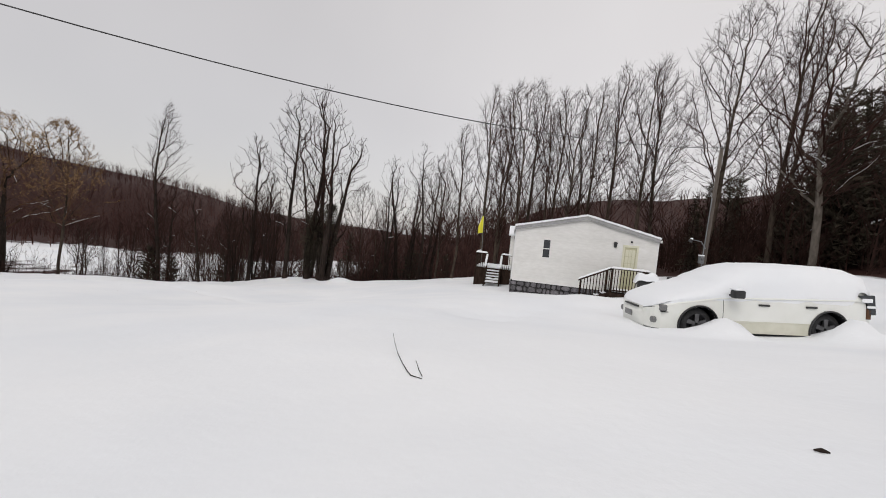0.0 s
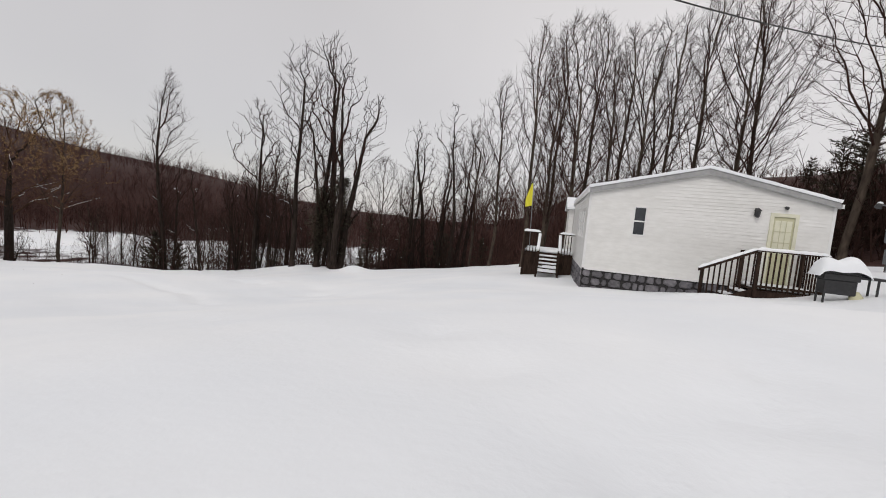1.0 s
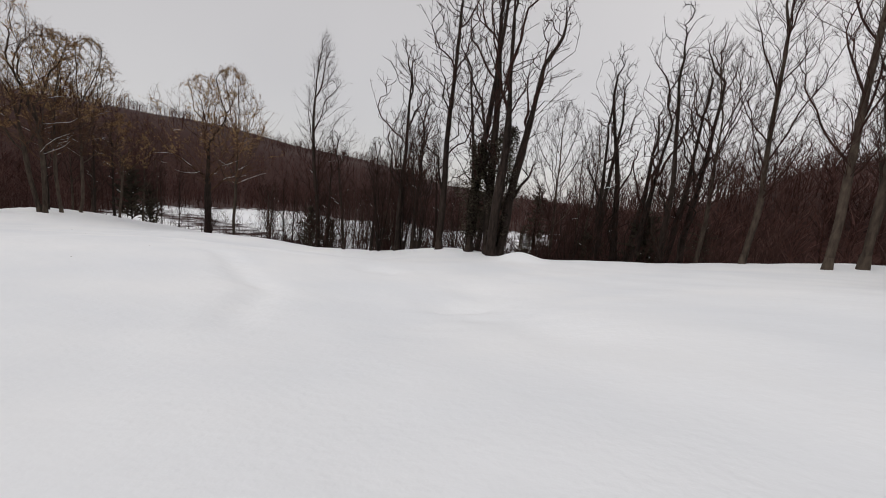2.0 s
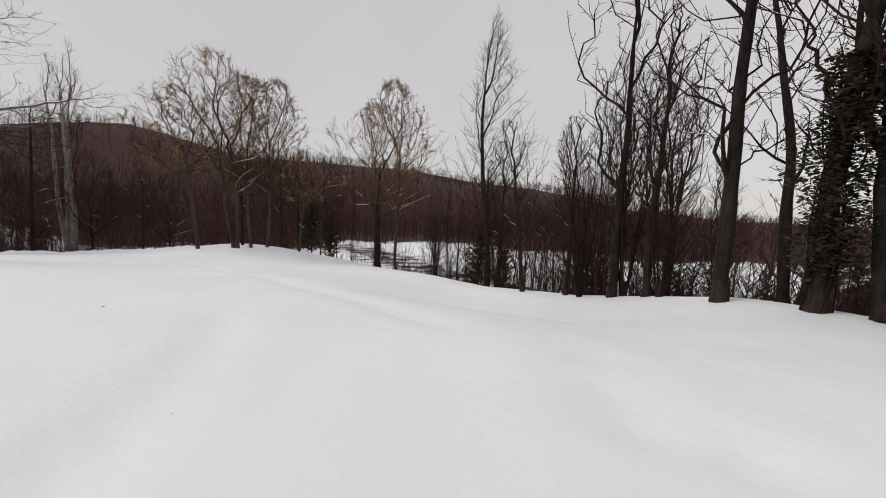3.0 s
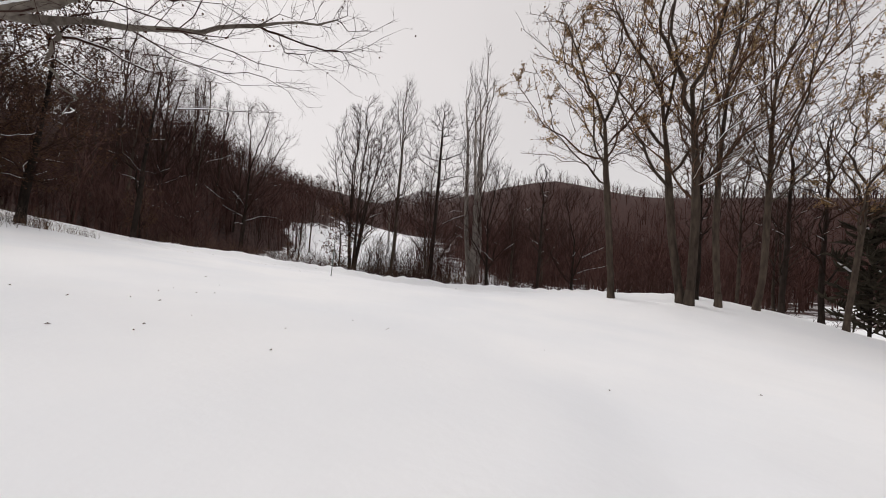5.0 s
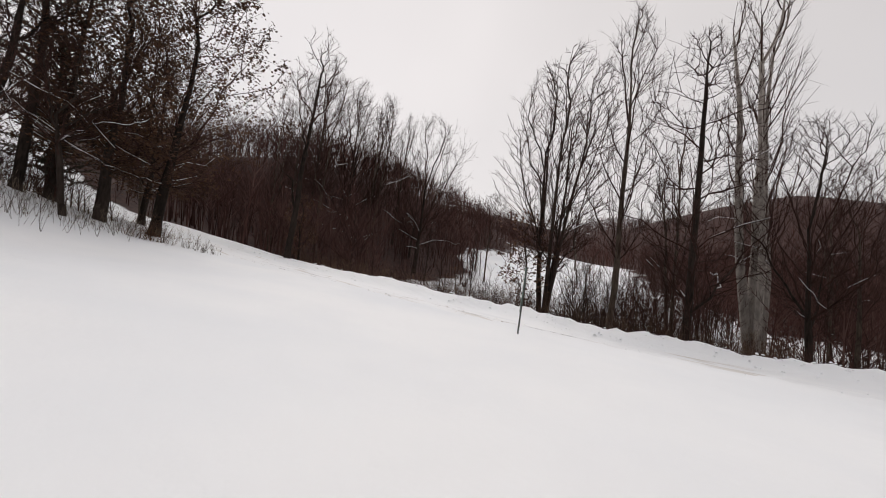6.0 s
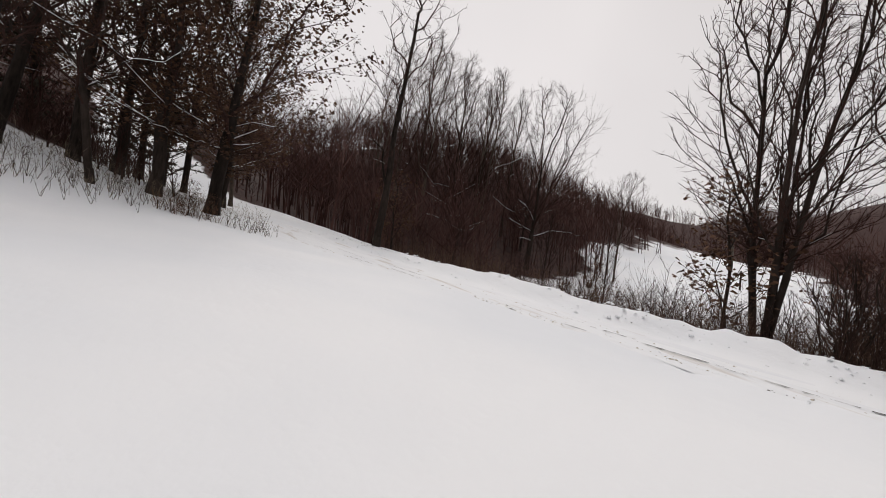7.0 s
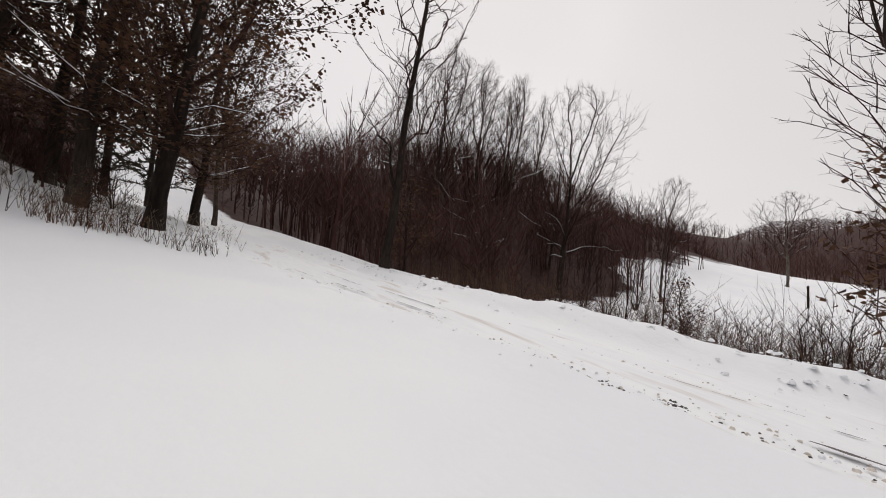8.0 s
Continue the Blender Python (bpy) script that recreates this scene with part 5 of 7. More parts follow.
def make_porch():
    """The porch with steps on the long side of the house."""
    d = thing("side_porch", "dark wooden porch with white-capped rails and snowy steps", "porch", HOUSE)
    u0, u1, v0, v1, fl = -2.50, -0.06, 5.1, 8.4, 0.08
    for k in range(24):
        v = v0 + k * 0.1375
        part("deck_board", Build().box(u0, v, fl - 0.035, u1, v + 0.13, fl), DECK, d)
    part("porch_snow", Build().box(u0 + 0.05, v0 + 0.05, fl + 0.002, u1, v1 - 0.05, fl + 0.15, chamfer=0.05), SNOW, d, smooth=True)
    for u, v in ((u0, v0), (-1.75, v0), (-0.75, v0), (u0, v1), (u0, 6.7)):
        part("post", Build().box(u - 0.05, v - 0.05, -1.2, u + 0.05, v + 0.05, fl + 0.98, chamfer=0.006), DECK, d)
    for a, b in ((u0, -1.75), (-0.75, u1)):
        part("top_rail", Build().box(a - 0.03, v0 - 0.06, fl + 0.985, b + 0.03, v0 + 0.06, fl + 1.025), DECK, d)
        n = max(2, int((b - a) / 0.13))
        for k in range(1, n):
            u = a + (b - a) * k / n
            part("baluster", Build().box(u - 0.018, v0 - 0.018, fl - 0.15, u + 0.018, v0 + 0.018, fl + 0.98), DECK, d)
    part("top_rail", Build().box(u0 - 0.06, v0 + 0.065, fl + 0.985, u0 + 0.06, v1 + 0.05, fl + 1.025), DECK, d)
    for k in range(1, 22):
        v = v0 + (v1 - v0) * k / 22
        part("baluster", Build().box(u0 - 0.018, v - 0.018, fl - 0.15, u0 + 0.018, v + 0.018, fl + 0.98), DECK, d)
    for k in range(5):
        z = fl - 0.17 * (k + 1)
        part("step", Build().box(-1.7, v0 - 0.06 - 0.27 * (k + 1), z - 0.04, -0.8, v0 - 0.06 - 0.27 * k, z), DECK, d)
        part("step_snow", Build().box(-1.68, v0 - 0.05 - 0.27 * (k + 1), z + 0.002, -0.82, v0 - 0.08 - 0.27 * k, z + 0.085, chamfer=0.025), SNOW, d, smooth=True)
    for u in (-1.75, -0.75):
        part("stringer", Build().prism([(v0 - 1.45, fl - 1.1), (v0 - 0.05, fl - 0.25), (v0 - 0.05, fl), (v0 - 1.45, fl - 0.8)], u - 0.02, u + 0.02, lambda a, b, c: Vector((c, a, b))), DECK, d)
        part("newel_post", Build().box(u - 0.045, v0 - 1.42, -1.2, u + 0.045, v0 - 1.33, fl + 0.15, chamfer=0.006), DECK, d)
        part("hand_rail", Build().prism([(v0 - 1.42, fl + 0.12), (v0 - 0.055, fl + 0.86), (v0 - 0.055, fl + 0.95), (v0 - 1.42, fl + 0.21)], u - 0.03, u + 0.03, lambda a, b, c: Vector((c, a, b))), TRIM, d, "white-painted handrail")
    part("skirt_panel", Build().box(u0, v0 + 0.03, -1.2, -1.8, v0 + 0.05, fl - 0.04), DECK, d)
    part("skirt_panel", Build().box(-0.7, v0 + 0.03, -1.2, u1, v0 + 0.05, fl - 0.04), DECK, d)
    caps = Build()
    snow_cap(caps, u0 - 0.05, v0, -1.72, v0, (fl + 1.027, fl + 1.027), 0.11, 5)
    snow_cap(caps, -0.78, v0, u1, v0, (fl + 1.027, fl + 1.027), 0.11, 6)
    snow_cap(caps, u0, v0, u0, v1, (fl + 1.027, fl + 1.027), 0.11, 7)
    for u in (-1.75, -0.75):
        snow_cap(caps, u, v0 - 1.42, u, v0 - 0.05, (fl + 0.212, fl + 0.952), 0.08, 8)
    part("rail_snow", caps, SNOW, d, "ridges of snow on the rails", smooth=True)


make_porch()


def make_flag():
    f = thing("flag", "faded yellow flag hanging limp from a slim pole", "flag", Matrix.Translation((2.72, 29.68, 0)))
    part("flag_pole", Build().tube([(0.28, 0, 0.1), (0.20, 0, 2.4), (0.12, 0, 4.3)], [0.022, 0.02, 0.012], 6), STEEL, f)
    rows = []
    for i in range(13):
        z = 4.2 - 1.25 * i / 12
        w = 0.10 + 0.34 * math.sin(min(i / 12 * 2.4, 2.2)) ** 1.0 * (0.4 + 0.6 * (i / 12))
        rows.append([Vector((0.13 + 0.003 * i - w * j / 6, 0.07 * math.sin(j * 1.7 + i * 0.3) * (j / 6), z - 0.10 * (j / 6) * (i / 12))) for j in range(7)])
    b = Build().grid(rows)
    back = [[p + Vector((0, 0.006, 0)) for p in r][::-1] for r in rows]
    b.grid(back)
    part("flag_cloth", b, YELLOW, f, smooth=True)


make_flag()


def make_grill():
    g = thing("barbecue_grill", "snow-topped black gas barbecue grill beside the landing", "grill", place(9.72, 18.25, -14, 0.86, 0.04))
    part("cart", Build().box(-0.45, -0.22, 0.28, 0.35, 0.24, 0.72, chamfer=0.02), BLACK, g)
    part("firebox", Build().box(-0.5, -0.26, 0.72, 0.4, 0.28, 0.92, chamfer=0.03), BLACK, g)
    lid = Build()
    prof = [(-0.27, 0.925), (0.29, 0.925), (0.28, 1.05), (0.18, 1.18), (0.0, 1.22), (-0.18, 1.17), (-0.26, 1.05)]
    lid.prism(prof, -0.48, 0.38, lambda a, c, u: Vector((u, a, c)))
    part("lid", lid, BLACK, g)
    part("lid_handle", Build().tube([(-0.3, -0.30, 1.02), (0.2, -0.30, 1.02)], [0.015, 0.015], 6), STEEL, g)
    part("side_shelf", Build().box(0.41, -0.24, 0.82, 0.98, 0.24, 0.90, chamfer=0.012), BLACK, g)
    for x, y in ((-0.42, -0.2), (-0.42, 0.2), (0.84, -0.2), (0.84, 0.2)):
        part("leg", Build().box(x - 0.022, y - 0.022, -0.1, x + 0.022, y + 0.022, 0.857 if x > 0.5 else 0.3), BLACK, g)
    part("gas_bottle", Build().tube([(0.42, -0.1, -0.1), (0.42, -0.1, -0.04), (0.42, -0.1, 0.26), (0.42, -0.1, 0.35), (0.42, -0.1, 0.42)], [0.13, 0.17, 0.17, 0.10, 0.06], 12), DOOR, g, "pale gas bottle under the shelf", smooth=True)
    sn = Build()
    rows = []
    for i in range(13):
        x = -0.66 + 1.30 * i / 12
        e = math.sin(math.pi * i / 12) ** 0.32 * (0.86 + 0.14 * math.sin(i * 0.9))
        rows.append([Vector((x, 0.36 * math.cos(math.pi * j / 10), (0.92 + 0.12 * e) + (0.50 * e) * math.sin(math.pi * j / 10) ** 0.55 - 0.10 * (1 - e))) for j in range(11)])
    sn.grid(rows)
    part("lid_snow", sn, SNOW, g, "thick cap of snow on the lid", smooth=True)


make_grill()


# ---------------------------------------------------------------- car
def make_car():
    tilt = Euler((radians(0.5), radians(-3.2), radians(1.0))).to_matrix().to_4x4()
    car = thing("car", "beige-white estate car parked and buried in deep snow", "car", Matrix.Translation((4.54, 8.02, 0.76)) @ tilt)
    L, WID = 4.75, 1.76
    fw, rw, wr = (0.93, 0.36), (3.68, 0.36), 0.33     # wheel middles and radius

    def belt(x):
        return float(np.interp(x, [0, 0.15, 0.6, 1.2, 1.35, 4.4, 4.62, 4.75], [0.62, 0.70, 0.80, 0.90, 0.93, 1.00, 0.98, 0.86]))

    def inset(x):
        return float(np.interp(x, [0, 0.04, 0.10, 0.20, 0.40, 0.8, 4.1, 4.5, 4.75], [0.42, 0.30, 0.21, 0.13, 0.06, 0.0, 0.0, 0.06, 0.20]))

    def roof(x):
        return float(np.interp(x, [0, 0.15, 0.6, 1.15, 1.35, 2.05, 2.4, 3.2, 4.1, 4.55, 4.75], [0.63, 0.74, 0.88, 0.99, 1.04, 1.45, 1.54, 1.58, 1.57, 1.44, 1.00]))

    xs = np.linspace(0, L, 96)
    zs = np.linspace(0, 1, 22)

    def skin(x, t, side):
        z = 0.22 + (belt(x) - 0.22) * t
        bow = 0.05 * (1 - ((z - 0.62) / 0.45) ** 2) - 0.05
        y = inset(x) - bow * 0.9 if side == 0 else WID - inset(x) + bow * 0.9
        return Vector((x, y, z))

    for side in (0, 1):
        up, low = Build(), Build()
        for i in range(len(xs) - 1):
            for j in range(len(zs) - 1):
                c = skin((xs[i] + xs[i + 1]) / 2, (zs[j] + zs[j + 1]) / 2, side)
                if any(math.hypot(c.x - w[0], c.z - w[1]) < 0.40 for w in (fw, rw)):
                    continue
                q = [skin(xs[i], zs[j], side), skin(xs[i + 1], zs[j], side), skin(xs[i + 1], zs[j + 1], side), skin(xs[i], zs[j + 1], side)]
                (low if c.z < 0.47 and 1.3 < c.x < 3.3 else up).add(q, [(0, 1, 2, 3) if side == 0 else (3, 2, 1, 0)])
        part("side_panel", up, PAINT, car, smooth=True)
        part("sill_panel", low, CLADDING, car, "dirty cream lower door panel", smooth=True)
        for w in (fw, rw):
            arch, well = Build(), Build()
            pts = []
            for k in range(25):
                a = radians(-22 + 224 * k / 24)
                x, z = w[0] + 0.40 * math.cos(a), w[1] + 0.40 * math.sin(a)
                pts.append((x, skin(x, min(max((z - 0.22) / (belt(x) - 0.22), 0), 1), side).y - (0.012 if side == 0 else -0.012), z))
            # lip drawn black: shade of the gap over the tyre put into colour
            arch.tube(pts, [0.020] * len(pts), 6)
            part("arch_lip_shade", arch, BLACK, car, smooth=True)
            y0, y1 = (0.10, 0.55) if side == 0 else (WID - 0.10, WID - 0.55)
            rows = [[Vector((w[0] + 0.42 * math.cos(radians(-30 + 240 * k / 20)), y, w[1] + 0.42 * math.sin(radians(-30 + 240 * k / 20)))) for k in range(21)] for y in (y0 - (0.06 if side == 0 else -0.06), y1)]
            well.grid(rows)
            part("wheel_well", well, BLACK, car)
            wheel = part("wheel", Build().tube([(w[0], y0 + (0.02 if side == 0 else -0.02), w[1]), (w[0], (y0 + y1) / 2, w[1])], [0.10, 0.10], 12), BLACK, car)
            ty = Build()
            ys_ = (0.06, 0.08, 0.12, 0.24, 0.28)
            rr = (0.24, 0.31, 0.335, 0.335, 0.30)
            sgn = 1 if side == 0 else -1
            base = 0 if side == 0 else WID
            rows = [[Vector((w[0] + r_ * math.cos(2 * math.pi * k / 28), base + sgn * y_, w[1] + r_ * math.sin(2 * math.pi * k / 28))) for k in range(29)] for y_, r_ in zip(ys_, rr)]
            ty.grid(rows)
            part("tyre", ty, RUBBER, wheel, smooth=True)
            rim = Build()
            rows = [[Vector((w[0] + r_ * math.cos(2 * math.pi * k / 28), base + sgn * y_, w[1] + r_ * math.sin(2 * math.pi * k / 28))) for k in range(29)] for y_, r_ in ((0.062, 0.245), (0.055, 0.225), (0.13, 0.205), (0.16, 0.05))]
            rim.grid(rows)
            part("rim", rim, BLACK, wheel, smooth=True)
            for k in range(5):
                a = 2 * math.pi * k / 5 + 0.3
                d0, d1 = Vector((math.cos(a), 0, math.sin(a))), Vector((-math.sin(a), 0, math.cos(a)))
                c = Vector((w[0], base + sgn * 0.075, w[1]))
                sp = Build().add([c + d0 * 0.03 - d1 * 0.035, c + d0 * 0.03 + d1 * 0.035, c + d0 * 0.232 + d1 * 0.05, c + d0 * 0.232 - d1 * 0.05,
                                  c + d0 * 0.03 - d1 * 0.035 + Vector((0, sgn * 0.04, 0)), c + d0 * 0.03 + d1 * 0.035 + Vector((0, sgn * 0.04, 0)), c + d0 * 0.232 + d1 * 0.05 + Vector((0, sgn * 0.03, 0)), c + d0 * 0.232 - d1 * 0.05 + Vector((0, sgn * 0.03, 0))],
                                 [(0, 1, 2, 3), (7, 6, 5, 4), (0, 4, 5, 1), (1, 5, 6, 2), (2, 6, 7, 3), (3, 7, 4, 0)])
                part("spoke", sp, ALLOY, wheel)
    # bonnet, glass house and roof under the snow
    rows = []
    for x in np.linspace(0.0, L, 40):
        y0, b_, r_ = inset(x), belt(x), max(roof(x), belt(x) + 0.01)
        tum = 0.11 * sm(1.0, 1.6, x) * (r_ - b_) / 0.55
        rows.append([Vector((x, y0, b_)), Vector((x, y0 + 0.02 + tum, b_ + (r_ - b_) * 0.55)), Vector((x, y0 + 0.10 + tum, b_ + (r_ - b_) * 0.95)), Vector((x, WID / 2, r_ + 0.02)),
                     Vector((x, WID - y0 - 0.10 - tum, b_ + (r_ - b_) * 0.95)), Vector((x, WID - y0 - 0.02 - tum, b_ + (r_ - b_) * 0.55)), Vector((x, WID - y0, b_))])
    part("roof_and_bonnet", Build().grid(rows), PAINT, car, smooth=True)
    # nose and tail
    for x, name in ((0.0, "front_bumper"), (L, "rear_bumper")):
        s = -1 if x == 0 else 1
        rows = []
        for z, push in ((0.20, -0.02), (0.27, 0.05), (0.42, 0.085), (0.50, 0.08), (0.56, 0.03), (0.72 if s > 0 else 0.66, 0.0)):
            rows.append([Vector((x + s * push * math.sin(math.pi * k / 12) ** 0.4 + (0 if 0 < k < 12 else 0), 0.42 + (WID - 0.84) * k / 12 if s < 0 else 0.20 + (WID - 0.40) * k / 12, z)) for k in range(13)])
        part(name, Build().grid(rows), PAINT, car, smooth=True)
    part("front_face", Build().box(-0.02, 0.46, 0.22, 0.10, WID - 0.46, 0.64), PAINT, car)
    part("number_plate", Build().box(-0.105, 0.76, 0.36, -0.088, 1.06, 0.48), LENS, car, "plain grey number plate")
    part("grille", Build().box(-0.065, 0.60, 0.585, -0.03, 1.16, 0.62), BLACK, car, "dark slot above the bumper")
    for y in (0.155, WID - 0.155):
        s = 1 if y < 1 else -1
        hl = part("headlight", Build().box(0.165, y - 0.075, 0.60, 0.31, y + 0.085, 0.74, chamfer=0.03), LENS, car, "half-buried headlight", smooth=False)
        part("headlight_rim", Build().box(0.18, y - 0.085, 0.585, 0.315, y + 0.095, 0.598), BLACK, hl)
        part("fog_lamp", Build().tube([(0.13, y + s * 0.07, 0.40), (0.055, y + s * 0.07, 0.40)], [0.07, 0.062], 12), LENS, car)
    # door lines, handles, mirrors, tail
    for x in (1.42,):
        ln = Build()
        pts = [skin(x, t, 0) + Vector((0, -0.003, 0)) for t in np.linspace(0.05, 0.98, 9)]
        ln.tube(pts, [0.0045] * 9, 4)
        part("door_seam", ln, BLACK, car)
    seam = Build()
    pts = [skin(x, (0.475 - 0.22) / (belt(x) - 0.22), 0) + Vector((0, -0.003, 0)) for x in np.linspace(1.36, 3.26, 24)]
    seam.tube(pts, [0.008] * 24, 4)
    part("side_moulding", seam, CLADDING, car)
    for x in (2.17, 3.17):
        p = skin(x, (0.83 - 0.22) / (belt(x) - 0.22), 0)
        part("door_handle", Build().box(x - 0.02, p.y - 0.035, 0.81, x + 0.21, p.y - 0.004, 0.85, chamfer=0.008), BLACK, car, "black door handle")
    for s, y in ((-1, -0.02), (1, WID + 0.02)):
        mir = part("mirror", Build().box(1.40, y + s * 0.20 - 0.10, 0.99, 1.62, y + s * 0.20 + 0.06, 1.15, chamfer=0.03), BLACK, car, "black wing mirror", smooth=True)
        part("mirror_arm", Build().box(1.50, min(y, y + s * 0.16), 1.00, 1.58, max(y, y + s * 0.16), 1.04), BLACK, mir)
    part("tail_lamp", Build().box(4.50, 0.045, 0.62, 4.60, 0.10, 0.84, chamfer=0.012), LEAF, car, "dull red-brown tail lamp")
    qw = part("rear_quarter_glass", Build().prism([(4.28, 1.12), (4.64, 1.13), (4.70, 0.72), (4.56, 0.72), (4.50, 0.95)], 0.045, 0.09, lambda a, b, c: Vector((a, c, b))), PANE, car, "dark rear glass partly clear of snow")
    part("glass_snow", Build().box(4.36, 0.020, 0.98, 4.58, 0.043, 1.06, chamfer=0.009), SNOW, qw)
    part("glass_snow", Build().box(4.48, 0.015, 0.86, 4.68, 0.043, 0.91, chamfer=0.009), SNOW, qw)
    part("underside", Build().box(0.3, 0.15, 0.12, L - 0.3, WID - 0.15, 0.26), BLACK, car)
    # the snow on it
    rng = random.Random(2)
    rows = []
    for x in np.linspace(-0.02, L + 0.03, 60):
        xx = min(max(x, 0.0), L)
        y0, b_, r_ = inset(xx), belt(xx), max(roof(xx), belt(xx) + 0.01)
        thick = float(np.interp(x, [-0.02, 0.12, 0.5, 1.0, 1.5, 2.2, 3.5, 4.5, 4.78], [0.01, 0.07, 0.10, 0.15, 0.20, 0.10, 0.08, 0.08, 0.03]))
        lowest = 0.022 * math.sin(3.1 * x) + 0.015 * math.sin(7.3 * x + 1) - 0.05 * float(sm(1.2, 1.8, x)) * (1 + math.sin(5.1 * x + 0.6) + 0.6 * math.sin(11.3 * x)) + float(np.interp(x, [0, 0.35, 0.45, 1.3, 4.2, 4.28, 4.7, 4.78], [0.02, 0.0, -0.04, -0.05, -0.02, 0.14, 0.14, 0.0]))
        tum = 0.11 * float(sm(1.0, 1.6, xx)) * (r_ - b_) / 0.55
        jit = lambda: rng.uniform(-0.008, 0.008)
        lift = float(sm(0.1, 0.4, xx))
        row = []
        for mirror in (0, 1):
            half = [Vector((x, y0 + 0.020, b_ + lowest)), Vector((x, y0 + 0.008 + 0.4 * jit(), b_ + 0.08 * lift + max(lowest, 0))), Vector((x, y0 + 0.010 + tum * 0.45 + 0.5 * jit(), b_ + (r_ - b_) * 0.5 + 0.05 * lift + jit())),
                    Vector((x, y0 + 0.03 + tum + jit(), b_ + (r_ - b_) * 0.93 + thick * 0.45)), Vector((x, y0 + 0.17 + tum, b_ + (r_ - b_) * 0.98 + thick * 0.85 + jit())), Vector((x, WID / 2 - 0.2, r_ + thick + jit()))]
            if mirror:
                half = [Vector((p.x, WID - p.y, p.z)) for p in half][::-1]
            row += half
        rows.append(row)
    cover = part("snow_cover", Build().grid(rows), SNOW, car, "thick snow over bonnet, windows and roof", smooth=True)
    part("mirror_snow", Build().box(1.40, -0.32, 1.152, 1.62, -0.14, 1.18, chamfer=0.012), SNOW, cover, smooth=True)


make_car()


# ---------------------------------------------------------------- pole, cable
def make_pole():
    p = thing("utility_pole", "grey wooden utility pole with a meter box in the snow", "pole", Matrix.Translation((15.25, 22.8, 0)))
    g = z_at(15.25, 22.8)
    part("mast", Build().tube([(0, 0, g - 0.4), (0.09, 0, 4.5), (0.24, 0, 9.1)], [0.12, 0.11, 0.095], 10), POLE_WOOD, p, smooth=True)
    part("conduit", Build().tube([(-0.16, -0.10, g - 0.2), (-0.14, -0.10, 2.6), (-0.02, -0.10, 6.2)], [0.035, 0.03, 0.03], 7), STEEL, p)
    part("meter_box", Build().box(-0.36, -0.22, 2.35, -0.10, -0.04, 2.78, chamfer=0.02), STEEL, p)
    part("meter", Build().tube([(-0.23, -0.22, 2.62), (-0.23, -0.32, 2.62)], [0.085, 0.08], 12), LENS, p)
    part("switch_box", Build().box(-0.30, -0.20, 1.55, -0.08, -0.05, 2.10, chamfer=0.02), STEEL, p)
    part("box_snow", Build().box(-0.37, -0.23, 2.782, -0.09, -0.04, 2.86, chamfer=0.025), SNOW, p, smooth=True)


make_pole()


def make_cable():
    """The overhead wire sags across the yard from the pole."""
    b = Build()
    a, c, pts = Vector((15.7, 22.8, 9.18)), CABLE_END, []
    for k in range(41):
        t = k / 40
        q = a.lerp(c, t)
        pts.append(q - Vector((0, 0, CABLE_SAG * 4 * t * (1 - t))))
    b.tube(pts, [0.018] * 41, 5)
    tagged(part("overhead_cable", b, CABLE), "black overhead cable sagging across the grey sky", "cable")


CABLE_END, CABLE_SAG = Vector((-32.2, -2.0, 9.92)), 2.88
make_cable()


def make_yard_lamp():
    """The lamp on its bent arm, fixed to the pole."""
    p = thing("yard_lamp", "small snow-capped lamp on a bent arm fixed to the pole", "lamp", Matrix.Translation((15.30, 22.8, 0)))
    part("lamp_arm", Build().tube([(-0.08, -0.08, 3.25), (-0.5, -0.3, 3.62), (-1.25, -0.62, 3.66)], [0.028, 0.024, 0.022], 6), STEEL, p)
    part("lamp_head", Build().tube([(-1.22, -0.61, 3.68), (-1.33, -0.65, 3.62), (-1.37, -0.66, 3.54)], [0.04, 0.09, 0.11], 10), BLACK, p)
    part("lamp_snow", Build().tube([(-1.28, -0.63, 3.68), (-1.31, -0.64, 3.72), (-1.32, -0.65, 3.75)], [0.085, 0.07, 0.015], 8), SNOW, p, smooth=True)


make_yard_lamp()


# ---------------------------------------------------------------- sign by the road
def make_sign():
    g = top_at(-49.53, 14.74) - 0.16
    s = thing("marker_post", "leaning steel marker post with a narrow green blade by the road", "sign", Matrix.Translation((-49.53, 14.74, g)) @ Matrix.Rotation(radians(4.5), 4, Vector((-0.93, -0.36, 0))) @ Matrix.Rotation(radians(40), 4, "Z"))
    prof = [(-0.03, 0.0), (-0.018, 0.0), (-0.012, 0.022), (0.012, 0.022), (0.018, 0.0), (0.03, 0.0), (0.018, 0.03), (-0.018, 0.03)]
    part("post", Build().prism(prof, -0.5, 1.72, lambda a, b, c: Vector((a, b, c))), POST_STEEL, s)
    blade = part("blade", Build().box(-0.045, -0.012, 0.66, 0.045, -0.004, 1.70, chamfer=0.002), SIGN_GREEN, s, "narrow green upright blade")
    for k in range(4):
        part("mark", Build().box(-0.03, -0.0165, 1.00 + 0.15 * k, 0.03, -0.0125, 1.09 + 0.15 * k), TRIM, blade, "plain pale bar")


make_sign()


